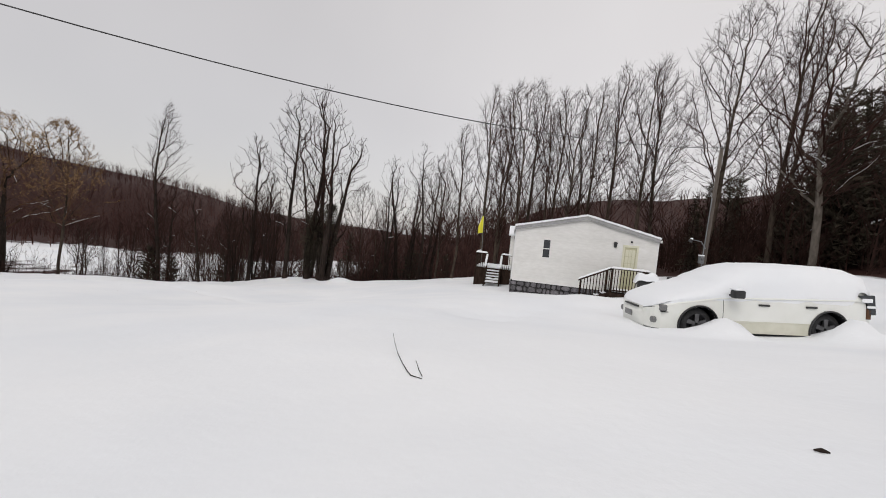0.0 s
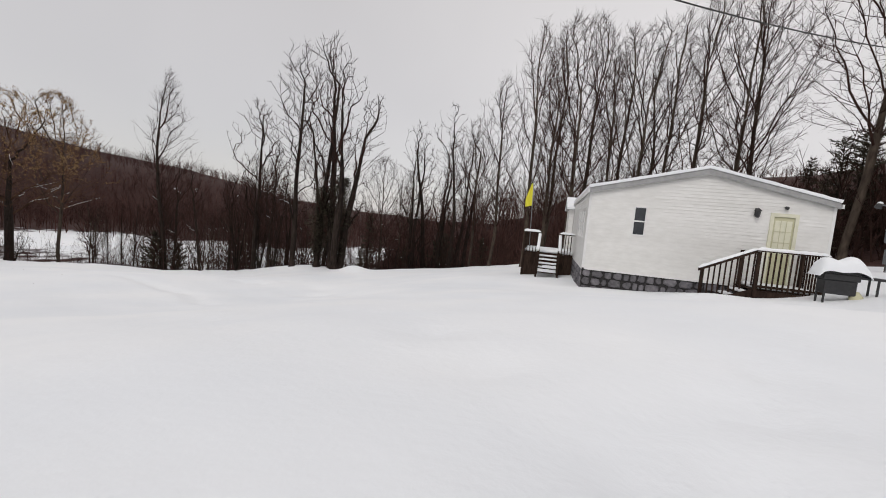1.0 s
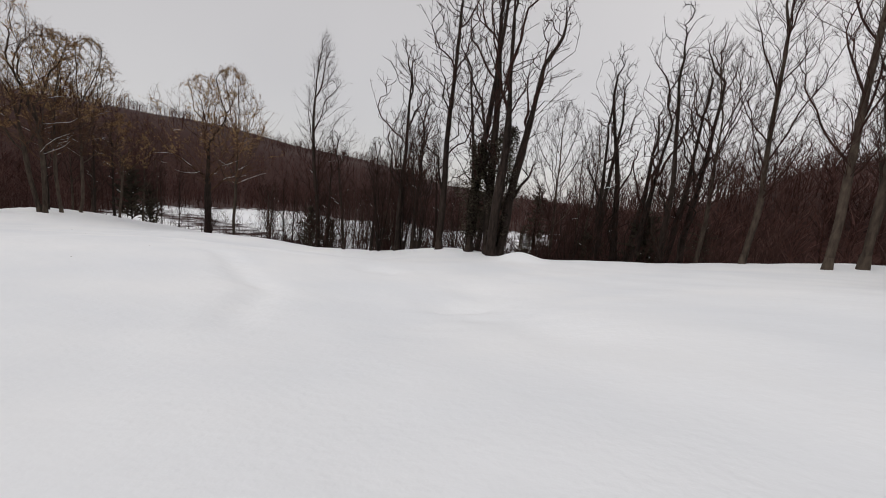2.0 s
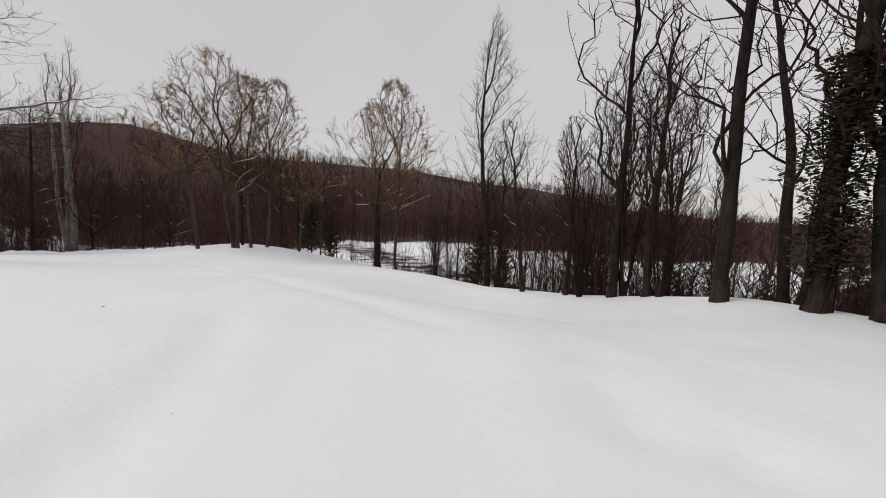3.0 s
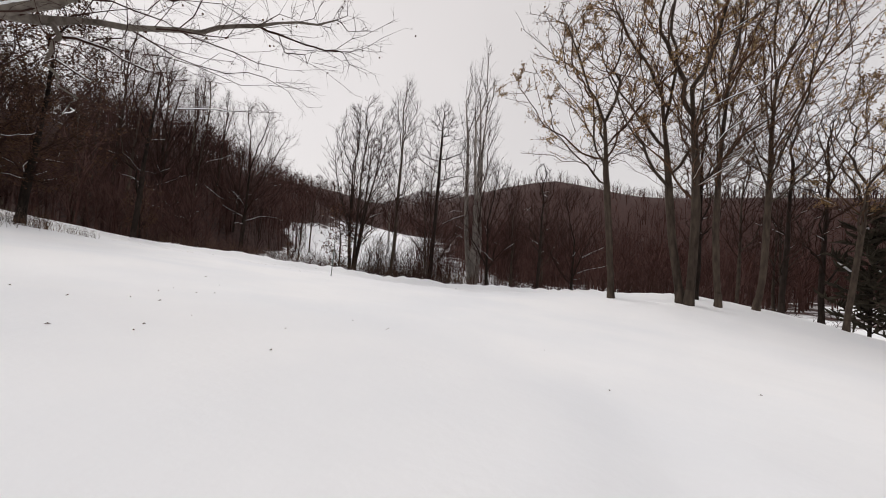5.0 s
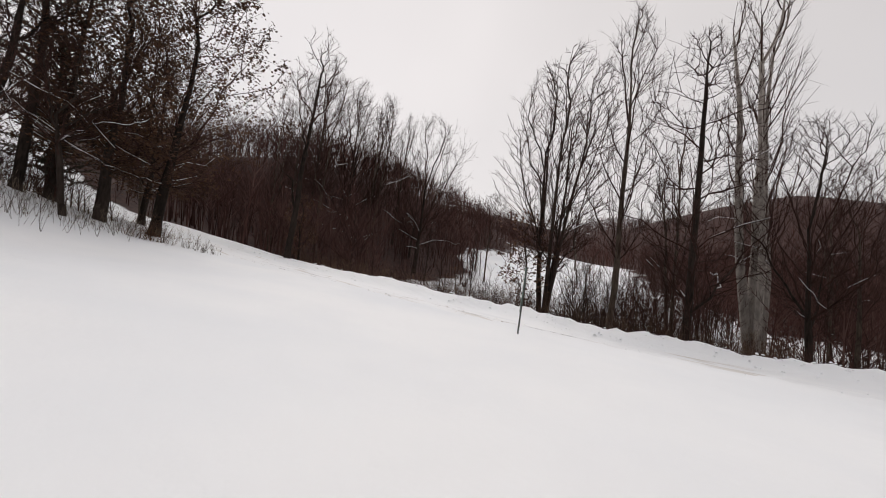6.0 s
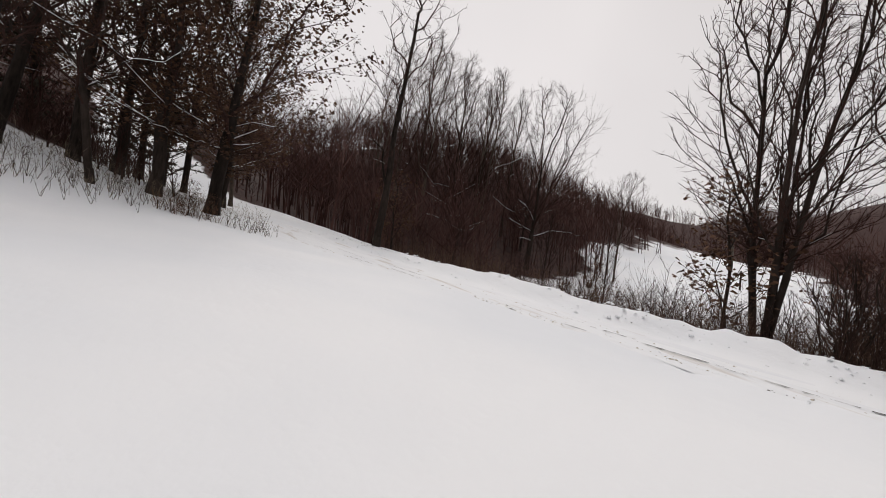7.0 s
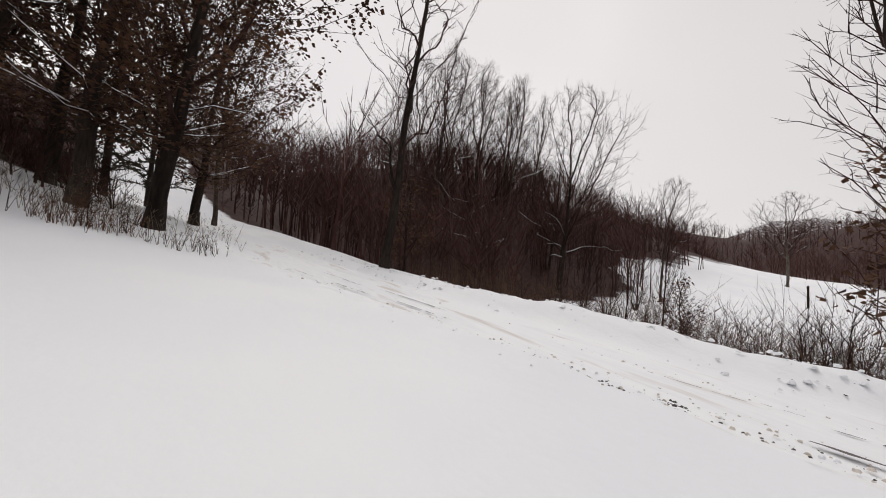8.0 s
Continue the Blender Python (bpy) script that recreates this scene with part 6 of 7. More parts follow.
# ---------------------------------------------------------------- evergreens and leafy oaks
def evergreen(name, label, tall, wide, boughs, low, climb, shape, ragged, dense, snow=0.0):
    """A needle-leaved tree: boughs at uneven lengths and slopes, each feathered with short sprays."""
    root = thing(name, label, "tree")
    trunk, needles, white = Build(), Build(), Build()
    trunk.tube([(0, 0, -0.3), (0.02 * tall * rnd(-1, 1), 0, tall * 0.5), (0, 0, tall * 0.97)], [0.013 * tall, 0.009 * tall, 0.01], 7)
    for k in range(boughs):
        t = low + (0.98 - low) * ((k + rnd(0, 1)) / boughs) ** 0.9
        a = k * 2.4 + rnd(-0.6, 0.6)
        reach = wide * (1 - t) ** shape * rnd(1.0 - ragged, 1.15) + 0.12
        d = Vector((math.cos(a), math.sin(a), climb + 0.5 * t + rnd(-0.5, 0.5) * ragged)).normalized()
        p = Vector((0, 0, tall * t))
        mid = p + d * reach * 0.55 + Vector((rnd(-0.1, 0.1), rnd(-0.1, 0.1), 0.04 * reach))
        end = p + d * reach + Vector((0, 0, -0.05 * reach))
        trunk.tube([p, mid, end], [0.025, 0.015, 0.006], 3, cap=False)
        n = max(4, int(reach * dense))
        for i in range(n):
            u = 0.12 + 0.88 * (i + rnd(0, 1)) / n
            q = p.lerp(mid, u / 0.55) if u < 0.55 else mid.lerp(end, (u - 0.55) / 0.45)
            dd = d * rnd(0.2, 1.0) + Vector((rnd(-1, 1), rnd(-1, 1), rnd(-0.6, 0.7)))
            spike(needles.v, needles.f, q, dd, rnd(0.16, 0.5) * (0.55 + 0.15 * wide), rnd(0.028, 0.06))
        if snow and rnd(0, 1) < snow:
            white.tube([mid.lerp(end, 0.1) + Vector((0, 0, 0.05)), mid.lerp(end, 0.5) + Vector((0, 0, 0.05)), end + Vector((0, 0, 0.04))], [0.015, 0.04, 0.01], 5)
    part("trunk", trunk, BARK, root)
    part("crown", needles, NEEDLE, root)
    if white.v:
        tagged(part("crown_snow", white, SNOW, root), kind="stuff")
    return root


random.seed(21)
MODELS["spruce"] = evergreen("spruce_tree", "dark conical spruce tree among bare trunks", 9.5, 2.2, 130, 0.05, -0.1, 0.8, 0.6, 18)
MODELS["cedar"] = evergreen("cedar_tree", "low dark scruffy cedar bush", 3.2, 1.3, 60, 0.02, 0.5, 0.6, 0.75, 22, 0.04)
MODELS["pine"] = evergreen("pine_tree", "tall dark pine tree with ragged boughs", 15, 3.8, 100, 0.08, 0.15, 0.38, 0.8, 22, 0.06)


def leafy_tree(name, label, tall, thick, leaves, seed):
    """A tree whose withered leaves still cling to its outer twigs in clusters."""
    root = thing(name, label, "tree")
    rng = np.random.default_rng(seed)
    trunk, crown, lv, white = Build(), Build(), Build(), Build()
    line = [(0.05 * math.sin(i * 0.8), 0.05 * math.cos(i * 0.6), -0.3 + tall * 0.7 * i / 16) for i in range(17)]
    aims = crown_space(rng, 620 if tall > 6 else 120, 0.16 * tall, tall, 0.30 * tall, 0.85, 0.5, 0.5)
    P, par = branch_out(rng, [line], aims, 0.35, 0.1, 0.07)
    limbs_mesh(rng, P, par, thick, 0.009, trunk, crown, white, 0.45 * tall / 13, 1.2, snowy=0.6)
    trunk.tube([(0, 0, -0.4), (0, 0, 0.2), (0.02, 0, 0.8)], [thick * 1.8, thick * 1.3, thick], 8)
    for _ in range(leaves // 6):
        c = Vector(P[int(rng.integers(20, len(P)))])
        for _ in range(6):
            p = c + Vector(rng.normal(0, 0.16, 3)) - Vector((0, 0, 0.08))
            a, s = rng.uniform(0, 6.28), rng.uniform(0.07, 0.14)
            u = Vector((math.cos(a), math.sin(a), rng.uniform(-0.9, 0.1))) * s
            w = Vector((-math.sin(a), math.cos(a), rng.uniform(-0.4, 0.4))) * s * 0.55
            lv.add([p, p + u * 0.5 + w, p + u, p + u * 0.5 - w - Vector((0, 0, s * 0.2))], [(0, 1, 2), (0, 2, 3)])
    part("trunk", trunk, BARK, root, smooth=True)
    part("crown", crown, TWIG, root)
    part("foliage", lv, LEAF, root, "withered brown leaves still clinging")
    if white.v:
        tagged(part("limb_snow", white, SNOW, root, smooth=True), kind="stuff")
    return root


MODELS["oak"] = leafy_tree("oak_tree", "dark oak tree still holding withered brown leaves", 13, 0.20, 8400, 33)
MODELS["oak_small"] = leafy_tree("oak_sapling", "oak sapling with a few withered leaves", 4.5, 0.05, 900, 34)

EVERGREENS = [
    # under the crest and on the knoll
    ("spruce", -10.8, 45.2, 0, 0.85, (0, 0)), ("spruce", -13.4, 51.5, 80, 0.7, (0, 0)), ("cedar", -34.6, 46.0, 0, 1.5, (0, 0)), ("cedar", -32.4, 46.6, 90, 1.2, (0, 0)),
    ("cedar", -55.8, 39.4, 30, 1.9, (0, 0)), ("cedar", -58.5, 42.5, 200, 1.6, (0, 0)), ("cedar", -25.6, 46.5, 60, 1.5, (0, 0)), ("cedar", -7.0, 46.4, 60, 1.6, (0, 0)), ("cedar", -3.4, 46.2, 10, 1.9, (0, 0)),
    # beyond the house
    ("pine", 28.5, 30.0, 10, 0.8, (0, 0)), ("pine", 30.5, 31.4, 100, 0.95, (0, 0)), ("pine", 27.4, 27.6, 190, 0.75, (0, 0)), ("pine", 32.5, 33.2, 280, 0.9, (0, 0)), ("pine", 29.6, 28.4, 330, 0.85, (0, 0)), ("pine", 0.5, 51.0, 30, 0.5, (0, 0)), ("pine", -2.6, 50.4, 160, 0.45, (0, 0)),
    ("pine", 30.5, 27.5, 60, 0.85, (0, 0)), ("pine", 27.6, 25.0, 0, 0.7, (0, 0)), ("pine", 35.0, 31.0, 260, 0.9, (0, 0)), ("pine", 34.0, 32.6, 200, 0.85, (0, 0)), ("pine", 28.6, 28.2, 240, 0.6, (0, 0)),
    ("pine", 24.0, 36.0, 20, 0.55, (0, 0)), ("pine", 27.5, 38.5, 120, 0.6, (0, 0)), ("pine", 31.0, 42.0, 220, 0.65, (0, 0)), ("spruce", 25.6, 40.6, 60, 0.8, (0, 0)), ("spruce", 22.4, 35.0, 300, 0.6, (0, 0)), ("spruce", 29.4, 40.0, 10, 0.75, (0, 0)), ("spruce", 33.4, 38.0, 80, 0.9, (0, 0)), ("cedar", 24.6, 27.0, 0, 1.8, (0, 0)), ("cedar", 25.8, 25.4, 70, 2.0, (0, 0)), ("cedar", 26.4, 28.2, 140, 2.2, (0, 0)), ("spruce", 27.6, 26.4, 40, 0.8, (0, 0)), ("spruce", 26.0, 30.0, 100, 0.75, (0, 0)), ("spruce", 29.0, 26.8, 250, 0.9, (0, 0)),
    # where the road bends away
    ("oak", -45.5, -0.8, 40, 1.0, (-6, 3)), ("oak", -43.8, -1.7, 140, 0.95, (-3, 2)), ("snag", -41.4, -3.2, 0, 0.8, DOWNHILL), ("oak", -42.4, -4.4, 200, 0.95, DOWNHILL), ("pine", -42.5, -10.0, 140, 0.85, (0, 0)), ("fan2", -38.4, -4.6, 210, 0.95, DOWNHILL), ("oak", -37.4, -7.6, 320, 1.0, (0, 0)), ("pine", -38.2, -11.0, 280, 0.95, (0, 0)),
    ("snag2", -40.2, -0.6, 75, 0.8, DOWNHILL), ("oak", -46.0, -6.4, 10, 0.8, DOWNHILL), ("pine", -33.0, -8.0, 40, 0.95, (0, 0)), ("pine", -35.5, -12.0, 100, 1.0, (0, 0)), ("pine", -43.0, -17.0, 160, 0.8, (0, 0)), ("tall3", -46.6, -10.5, 10, 0.7, (0, 0)), ("fan2", -44.4, -8.6, 240, 0.8, DOWNHILL), ("snag", -36.6, -1.8, 40, 0.8, DOWNHILL), ("tall2", -34.4, -4.2, 200, 0.8, (0, 0)),
    ("oak_small", -44.9, 1.9, 30, 0.26, (0, 0)), ("oak_small", -45.4, 1.5, 200, 0.2, (0, 0)), ("oak_small", -59.3, 9.2, 0, 1.25, (0, 0)), ("oak_small", -61.2, 11.6, 90, 0.8, (0, 0)), ("oak_small", -54.0, -4.5, 190, 1.0, (0, 0)), ("oak_small", -60.0, 4.0, 60, 0.6, (0, 0)),
]
for key, x, y, turn, scale, lean in EVERGREENS:
    put_tree(key, x, y, turn, scale, lean, group="evergreens and oaks")


def make_vine(x0, y0, top, wide, slant, seed):
    """Evergreen vine wrapped round a dead trunk."""
    rng = random.Random(seed)
    root = thing("climbing_vine", "dark leafy vine wrapped thickly round a dead trunk", "vine", Matrix.Translation((x0, y0, z_at(x0, y0))))
    stems, lv = Build(), Build()
    for s in range(5):
        a0 = rng.uniform(0, 6.28)
        stems.tube([(0.32 * math.cos(a0 + 0.5 * k), 0.32 * math.sin(a0 + 0.5 * k), -0.2 + 0.8 * k) for k in range(9)], [0.03 - 0.002 * k for k in range(9)], 5)
    for _ in range(8000):
        t = rng.random()
        a, z = rng.uniform(0, 6.28), 0.8 + top * t ** 0.8
        w = (0.32 + wide * math.sin(math.pi * min(1, max(0, (z - 0.6) / (top + 0.8)))) ** 0.8 * (0.70 + 0.45 * math.sin(2.3 * z + 2 * a + seed) + 0.25 * math.sin(5.1 * z - 3 * a))) * rng.uniform(0.3, 1.08)
        p = Vector((w * math.cos(a) + slant * z, w * math.sin(a), z))
        b, s = rng.uniform(0, 6.28), rng.uniform(0.06, 0.13)
        u = Vector((math.cos(b), math.sin(b), rng.uniform(-0.9, 0.1))) * s
        v = Vector((-math.sin(b), math.cos(b), rng.uniform(-0.4, 0.4))) * s * 0.6
        lv.add([p, p + u * 0.5 + v, p + u, p + u * 0.5 - v], [(0, 1, 2), (0, 2, 3)])
    part("stem", stems, BARK, root)
    part("foliage", lv, NEEDLE, root)


make_vine(-13.0, 37.8, 5.8, 0.75, 0.045, 17)
make_vine(-11.3, 37.7, 6.6, 0.70, 0.02, 18)


# ---------------------------------------------------------------- the sycamore whose limbs hang over the yard
def make_overhang():
    rng = np.random.default_rng(44)
    base = Vector((-36.8, 11.0, z_at(-36.8, 11.0)))
    root = thing("sycamore_tree", "large pale sycamore tree with long bare limbs and hanging seed balls", "tree", Matrix.Translation(base))
    trunk, crown, balls, white = Build(), Build(), Build(), Build()
    limbs = [
        # long boughs over the yard: places along each one, from the trunk out
        [(-36.9, 11.3, 0.4), (-37.6, 13.0, 1.35), (-38.5, 15.2, 2.25), (-38.8, 19.0, 3.4), (-39.1, 22.0, 4.6)],
        [(-36.9, 11.2, 1.6), (-38.2, 13.2, 1.9), (-40.2, 16.0, 2.3), (-42.0, 19.4, 3.2)],
        [(-36.9, 11.3, 2.6), (-36.9, 13.4, 3.6), (-37.1, 16.4, 5.4), (-37.6, 19.4, 7.2)],
        [(-36.7, 11.3, 4.0), (-34.0, 14.0, 6.0), (-32.0, 17.0, 8.6)],
        [(-36.9, 11.2, 5.0), (-39.6, 13.2, 7.0), (-42.4, 15.6, 9.4)],
        [(-36.6, 10.8, 4.4), (-33.5, 9.5, 6.4), (-30.5, 8.5, 8.6)],
        [(-36.9, 10.8, 3.6), (-38.5, 7.5, 5.6), (-39.5, 4.5, 8.0)],
    ]
    stem = [Vector((0.03 * i * math.sin(i), 0.02 * i, -0.4 + 0.85 * i)) for i in range(19)]
    lines, aims = [[tuple(p) for p in stem]], []
    for way in limbs:
        pts = [Vector(p) - base for p in way]
        fine = []
        for a, b in zip(pts[:-1], pts[1:]):
            n = max(2, int((b - a).length / 0.45))
            fine += [a.lerp(b, i / n) + Vector(rng.normal(0, 0.035, 3)) for i in range(n)]
        fine.append(pts[-1])
        lines.append([tuple(p) for p in fine])
        for _ in range(500):
            q = rng.uniform(0.15, 1.0) ** 0.8
            c = fine[min(int(q * len(fine)), len(fine) - 1)]
            spread = 0.5 + 1.6 * math.sin(math.pi * min(q, 0.92)) ** 0.8
            off = Vector(rng.normal(0, 1, 3)) * spread * 0.62 + (pts[-1] - pts[-2]).normalized() * rng.uniform(0, 1.3)
            off *= min(1.0, 1.9 / max(off.length, 0.01))
            aims.append(tuple(c + off - Vector((0, 0, 0.22 * off.length ** 1.6))))
    P, par = branch_out(rng, lines, np.array(aims), 0.12, 0.0, 0.08, stiff=1.1, kink=0.06, ease=1)
    limbs_mesh(rng, P, par, 0.12, 0.0050, trunk, crown, white, 0.45, 2.0, droop=0.55, snowy=0.35, snow_below=5)
    trunk.tube([p for p in stem], [0.55, 0.40] + [0.36 - 0.018 * i for i in range(17)], 10)
    for p in rng.choice(np.array(crown.v), 300):
        c = Vector(p) - Vector((0, 0, rng.uniform(0.08, 0.16)))
        balls.tube([c + Vector((0, 0, 0.022)), c + Vector((0, 0, 0.012)), c - Vector((0, 0, 0.012)), c - Vector((0, 0, 0.022))], [0.008, 0.022, 0.022, 0.008], 5)
    part("trunk", trunk, BARK_PALE, root, smooth=True)
    part("crown", crown, TWIG, root)
    tagged(part("seed_balls", balls, LEAF, root), kind="stuff")
    tagged(part("limb_snow", white, SNOW, root, smooth=True), kind="stuff")


make_overhang()


# ---------------------------------------------------------------- dry weeds, brush, scraps
def weeds(name, label, spots, mat, tall):
    v, f = [], []
    for x, y, s in spots:
        base = Vector((x, y, top_at(x, y) - 0.03))
        for _ in range(random.randint(1, 3)):
            d = Vector((rnd(-0.4, 0.4), rnd(-0.4, 0.4), 1))
            h = rnd(*tall) * s
            spike(v, f, base, d, h * rnd(0.5, 1.2), 0.0055)
            for k in range(3):
                spike(v, f, base + d.normalized() * h * rnd(0.4, 0.9), Vector((rnd(-1, 1), rnd(-1, 1), rnd(0.4, 1))), h * rnd(0.12, 0.3), 0.005)
    me = bpy.data.meshes.new(name)
    me.from_pydata(v, [], f)
    me.materials.append(mat)
    return tagged(new(name, me), label, "weeds", kind="stuff")


random.seed(8)
weeds("dry_weeds", "dry grass and weeds standing out of the snow on the bank",
      scatter(260, (-47.5, -32, -4, 5.0), lambda x, y: y < 4.0 - 0.5 * abs(x + 40.5) + rnd(-1.8, 0.8) and math.hypot(x + 44, y - 5) > 2.2), WEED, (0.3, 0.8))
weeds("dry_weeds", "tall tan weed stalks on the snowy bank", scatter(210, (-45.4, -37.5, -1.0, 5.6), lambda x, y: y < 5.2 - 0.75 * abs(x + 42) + rnd(-1.5, 0.6)), BARK_TAN, (0.45, 1.15))
weeds("dry_weeds", "tangled dry stalks at the foot of the oaks", scatter(70, (-46.5, -43.2, -0.5, 3.2), lambda x, y: math.hypot(x + 44.9, y - 1.9) < 0.8), LEAF, (0.25, 0.7))
weeds("dry_weeds", "grey dry brush on the road's edge below the oaks", scatter(46, (-48, -45, 0.5, 4), lambda x, y: math.hypot(x + 46.5, y - 2.2) < 0.7), BARK_TAN, (0.2, 0.55))
weeds("roadside_weeds", "reddish dry brush beyond the road bank", scatter(2300, (-80, -54, -8, 20), lambda x, y: 4.6 < road_off(x, y) < 12), REED, (0.45, 1.3))
weeds("roadside_brush", "dark brush where the road bends away under the pines", scatter(260, (-48, -38, -22, -7), lambda x, y: -5.5 < road_off(x, y) < -2.4), TWIG, (1.0, 2.6))
weeds("roadside_weeds", "dark brush beyond the road bank", scatter(1500, (-78, -54, -10, 24), lambda x, y: 5.0 < road_off(x, y) < 13), TWIG, (0.5, 1.3))


def make_twig():
    """The fallen twig that lies on the snow."""
    t = thing("fallen_twig", "thin dark fallen twig lying curved on the snow", "twig")
    line = [(-0.46, 4.33, 0.125), (-0.40, 4.02, 0.065), (-0.33, 3.68, 0.028), (-0.26, 3.40, 0.008), (-0.19, 3.13, 0.006), (-0.15, 3.0, 0.006), (-0.06, 2.9, 0.006)]
    part("stem", Build().tube([(x, y, top_at(x, y) + up) for x, y, up in line], [0.002, 0.0025, 0.003, 0.0035, 0.004, 0.004, 0.003], 5), BARK, t)
    line = [(-0.14, 3.46), (-0.1, 3.17), (-0.06, 2.96)]
    part("side_shoot", Build().tube([(x, y, top_at(x, y) + 0.006) for x, y in line], [0.002, 0.003, 0.003], 5), BARK, t)


make_twig()


def make_bark_scrap():
    x, y = 1.81, 1.74
    z = top_at(x, y)
    b = Build().tube([(x - 0.028, y + 0.01, z + 0.004), (x, y, z + 0.010), (x + 0.03, y - 0.006, z + 0.004)], [0.004, 0.011, 0.005], 6)
    tagged(part("bark_scrap", b, BARK), "small dark scrap of bark on the snow", "bark")


make_bark_scrap()


def make_fence_post():
    x, y = -98.0, -4.6
    p = thing("fence_post", "dark weathered fence post in the snowy field", "fence post", Matrix.Translation((x, y, z_at(x, y))))
    part("post", Build().tube([(0, 0, -0.4), (0.02, 0, 1.0), (0.05, 0.02, 2.2)], [0.11, 0.10, 0.09], 8), BARK, p)
    part("cap_snow", Build().tube([(0.05, 0.02, 2.2), (0.05, 0.02, 2.26), (0.05, 0.02, 2.30)], [0.09, 0.085, 0.03], 8), SNOW, p)


make_fence_post()


def make_culvert():
    x, y = -61.0, 2.3
    p = thing("culvert_pipe", "dark open end of a drain pipe below the snow bank", "pipe", Matrix.Translation((x, y, z_at(x, y) + 0.25)) @ Matrix.Rotation(radians(20), 4, "Z"))
    rows = [[Vector((u, r * math.cos(2 * math.pi * k / 16), r * math.sin(2 * math.pi * k / 16))) for k in range(17)] for u, r in ((-0.6, 0.30), (0.5, 0.30), (0.5, 0.26), (-0.5, 0.26))]
    part("pipe", Build().grid(rows), BLACK, p, smooth=True)


make_culvert()


def make_litter():
    """Seed heads and leaf scraps blown over the snow."""
    v, f = [], []
    rng = random.Random(6)
    for k in range(80):
        x, y = rng.uniform(-46, -14), rng.uniform(12, 31)
        if rng.random() < 0.5:
            x, y = rng.gauss(-36, 3), rng.gauss(21, 3)
        if x < -41:
            continue
        s, a, z = rng.uniform(0.01, 0.03), rng.uniform(0, 6.28), top_at(x, y) + 0.004
        c, d = math.cos(a) * s, math.sin(a) * s
        n = len(v)
        v += [(x - c, y - d, z), (x + 0.4 * d, y - 0.4 * c, z + 0.012), (x + c, y + d, z + 0.004), (x - 0.4 * d, y + 0.4 * c, z + 0.016)]
        f += [(n, n + 1, n + 2), (n, n + 2, n + 3)]
    me = bpy.data.meshes.new("leaf_scraps")
    me.from_pydata(v, [], f)
    me.materials.append(LEAF)
    tagged(new("leaf_scraps", me), "tiny dark leaf and seed scraps on the snow", "leaf litter", kind="stuff")


make_litter()


def lump(b, rng, x, y, z, s):
    """A small squat crumb, broken unevenly."""
    ring = [(math.cos(a + rng.uniform(-0.3, 0.3)), math.sin(a + rng.uniform(-0.3, 0.3))) for a in (0, 1.05, 2.1, 3.14, 4.19, 5.24)]
    low = [(x + s * c * rng.uniform(0.7, 1.3), y + s * d * rng.uniform(0.7, 1.3), z - 0.25 * s) for c, d in ring]
    mid = [(x + 0.62 * s * c * rng.uniform(0.6, 1.3), y + 0.62 * s * d * rng.uniform(0.6, 1.3), z + s * rng.uniform(0.2, 0.5)) for c, d in ring]
    faces = [(i, (i + 1) % 6, 6 + (i + 1) % 6, 6 + i) for i in range(6)] + [(6 + i, 6 + (i + 1) % 6, 12) for i in range(6)]
    b.add(low + mid + [(x + 0.15 * s, y - 0.1 * s, z + s * rng.uniform(0.4, 0.65))], faces)


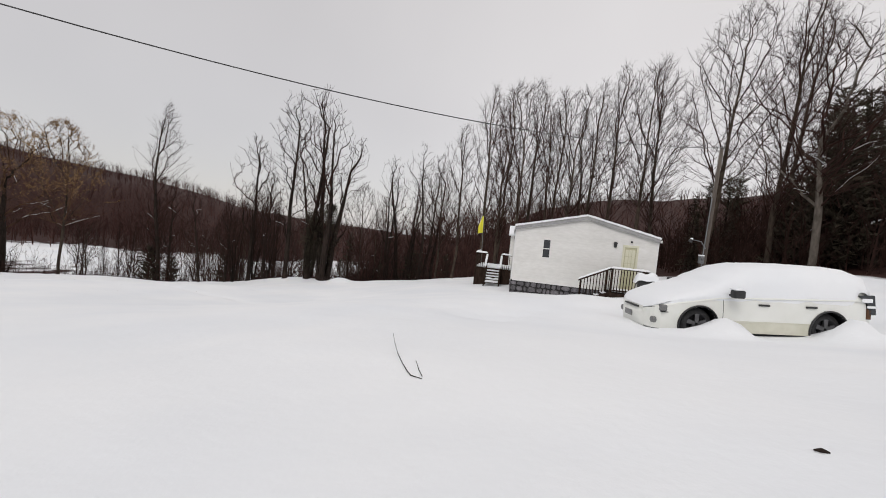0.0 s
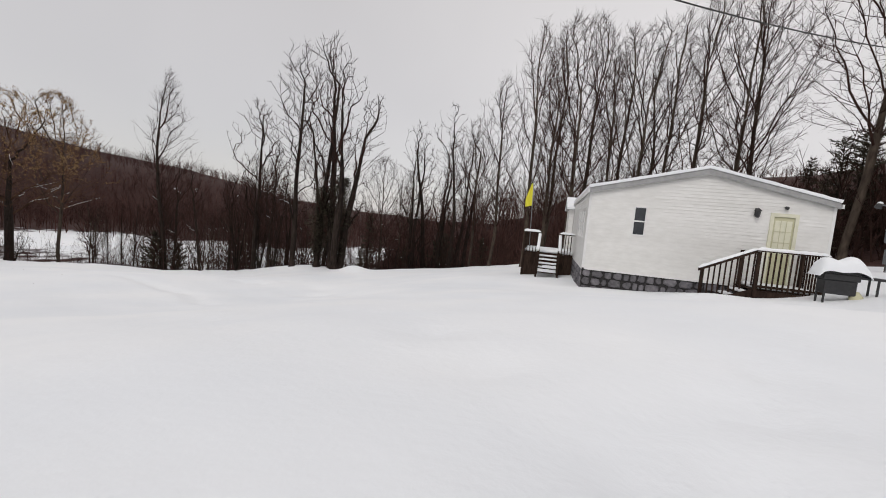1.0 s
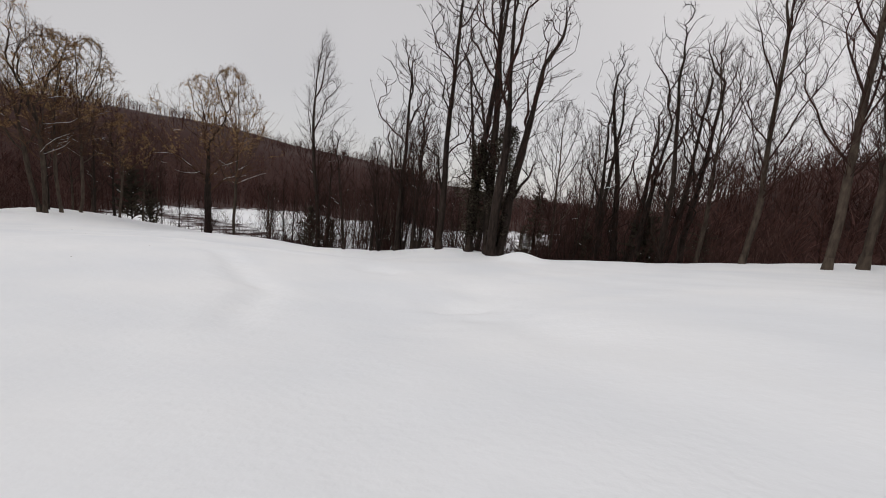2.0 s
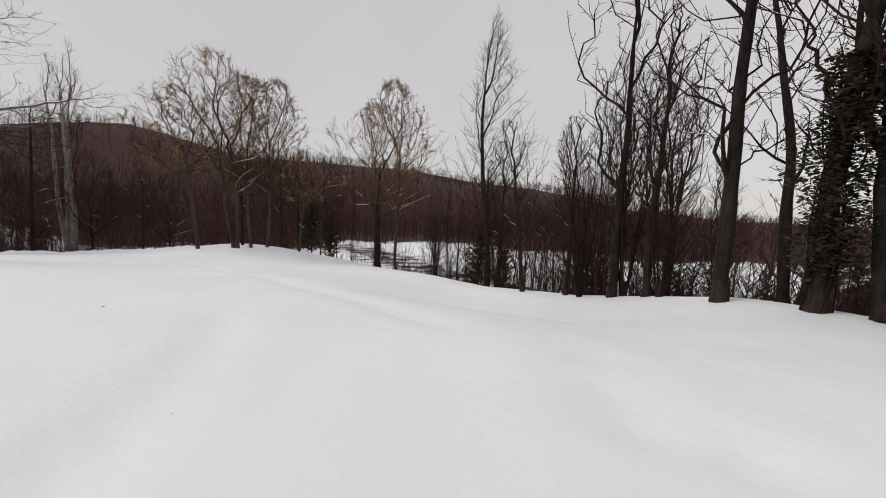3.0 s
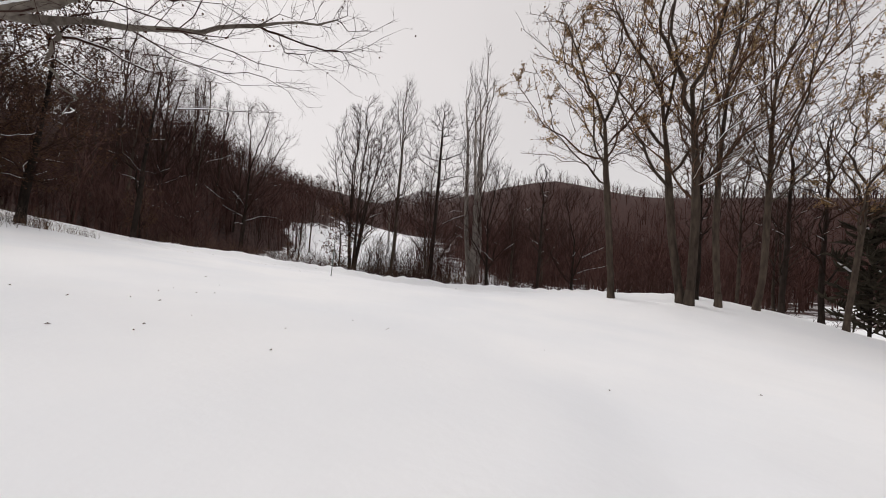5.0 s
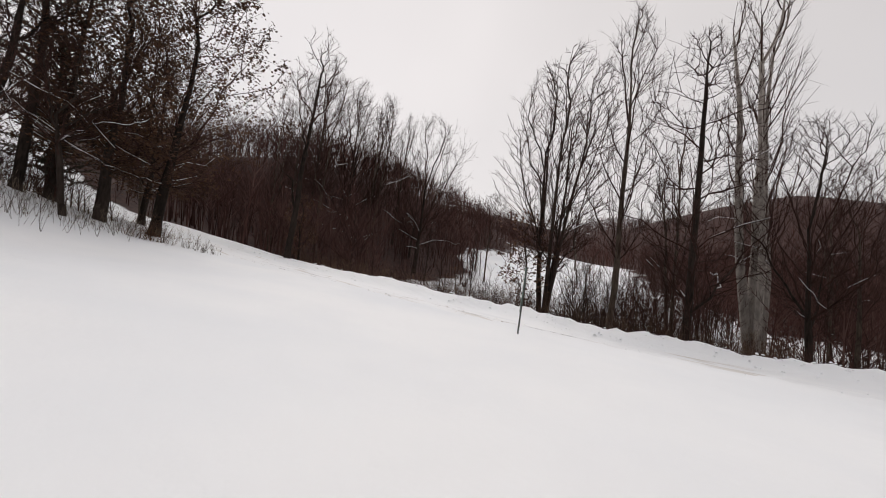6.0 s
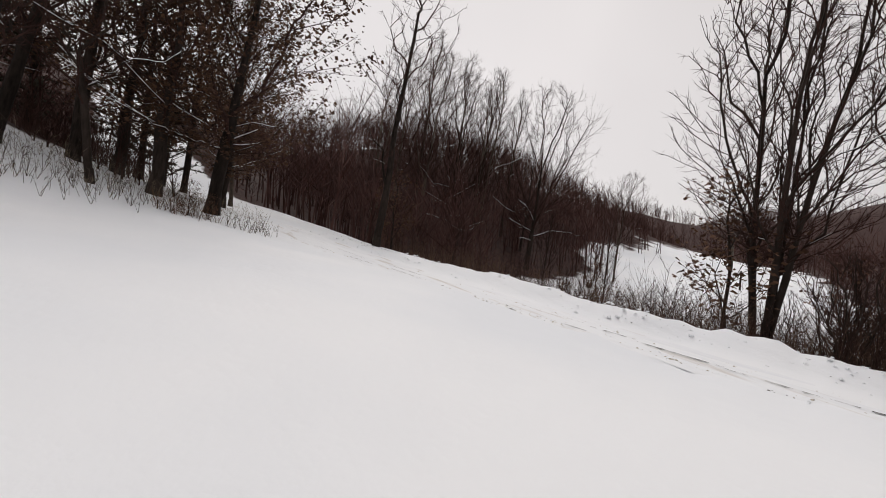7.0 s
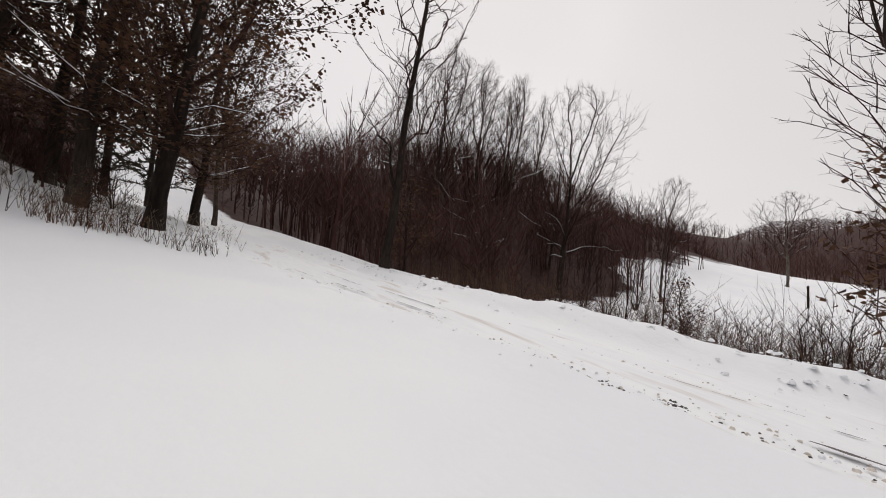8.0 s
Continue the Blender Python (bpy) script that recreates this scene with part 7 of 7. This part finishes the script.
def make_road_grit():
    """Dark strips of bare wet road, and crumbs of ploughed snow, clean and dirty."""
    rng = random.Random(9)
    b = Build()
    streaks = ((0.30, 8.35, 9.25, 0.018), (0.40, 9.3, 9.62, 0.016), (0.20, 9.85, 10.7, 0.045), (0.02, 10.8, 12.0, 0.044), (-0.10, 12.05, 13.1, 0.04), (-0.02, 13.15, 15.0, 0.04), (0.22, 3.6, 5.4, 0.030), (0.02, 1.8, 3.4, 0.022), (-0.80, 2.2, 3.0, 0.020), (-0.62, 3.5, 4.6, 0.022), (-0.42, 5.0, 6.4, 0.028), (-0.66, 9.95, 10.35, 0.032), (-1.28, 9.3, 9.5, 0.026))
    for d, y0, y1, w0 in streaks:
        n = max(4, int((y1 - y0) / 0.09))
        sway = rng.uniform(0, 6)
        row = []
        for i in range(n + 1):
            yy = y0 + (y1 - y0) * i / n
            w = w0 * math.sin(math.pi * (i + 0.3) / (n + 0.6)) ** 0.6 * rng.uniform(0.15, 1.4)
            dd = d + 0.03 * math.sin(sway + 2.3 * yy) + rng.uniform(-0.008, 0.008)
            pts = []
            for s in (-1, 1):
                x = -48.6 - 0.30 * yy - (dd + s * w) * 1.044
                pts.append((x, yy, z_at(x, yy) + 0.044))
            row.append(pts)
        for p, q in zip(row[:-1], row[1:]):
            if rng.random() > 0.16:
                b.add([p[0], p[1], q[1], q[0]], [(0, 1, 2, 3)])
    tagged(part("wet_road_streaks", b, GRIT), "dark wet streaks where the road shows through", "road", kind="structure")
    clean, dirty, grit = Build(), Build(), Build()
    for k in range(900):
        yy = rng.uniform(-4, 24)
        d = rng.choice((rng.gauss(-1.3, 0.40), rng.gauss(2.5, 0.35), rng.gauss(3.3, 0.35), rng.gauss(3.3, 0.3)))
        x = -48.6 - 0.30 * yy - d * 1.044
        s = rng.uniform(0.006, 0.022) if d < 2 else rng.uniform(0.015, 0.075) * rng.random() ** 0.6
        lump(clean, rng, x, yy, z_at(x, yy) + 0.02 + s * 0.2, s)
    for k in range(420):
        yy = rng.gauss(rng.choice((4.2, 6.0, 7.4, 8.1, 8.8, 9.3, 9.9, 10.6, 11.8, 13.2)), 0.28)
        d = rng.gauss(-0.75, 0.36) if rng.random() < 0.8 else rng.gauss(0.75, 0.2)
        x = -48.6 - 0.30 * yy - d * 1.044
        lump(dirty, rng, x, yy, z_at(x, yy) + 0.020, 0.004 + 0.022 * rng.random() ** 3)
    for k in range(130):
        c = rng.choice((8.0, 8.8, 9.4, 10.0, 10.7, 11.8, 13.0))
        yy, d = rng.gauss(c, 0.16), rng.gauss(-1.1, 0.2) if rng.random() < 0.8 else rng.gauss(2.8, 0.25)
        x = -48.6 - 0.30 * yy - d * 1.044
        lump(grit, rng, x, yy, z_at(x, yy) + 0.028, rng.uniform(0.005, 0.016))
    tagged(part("ploughed_crumbs", clean, SNOW), "crumbs of ploughed snow along the road", "snow lumps", kind="stuff")
    tagged(part("dirty_crumbs", dirty, DIRTY_SNOW), "dirty brown crumbs of snow at the road's edge", "snow lumps", kind="stuff")
    tagged(part("road_grit", grit, GRIT), "dark grit thrown up along the road's edge", "grit", kind="stuff")


make_road_grit()
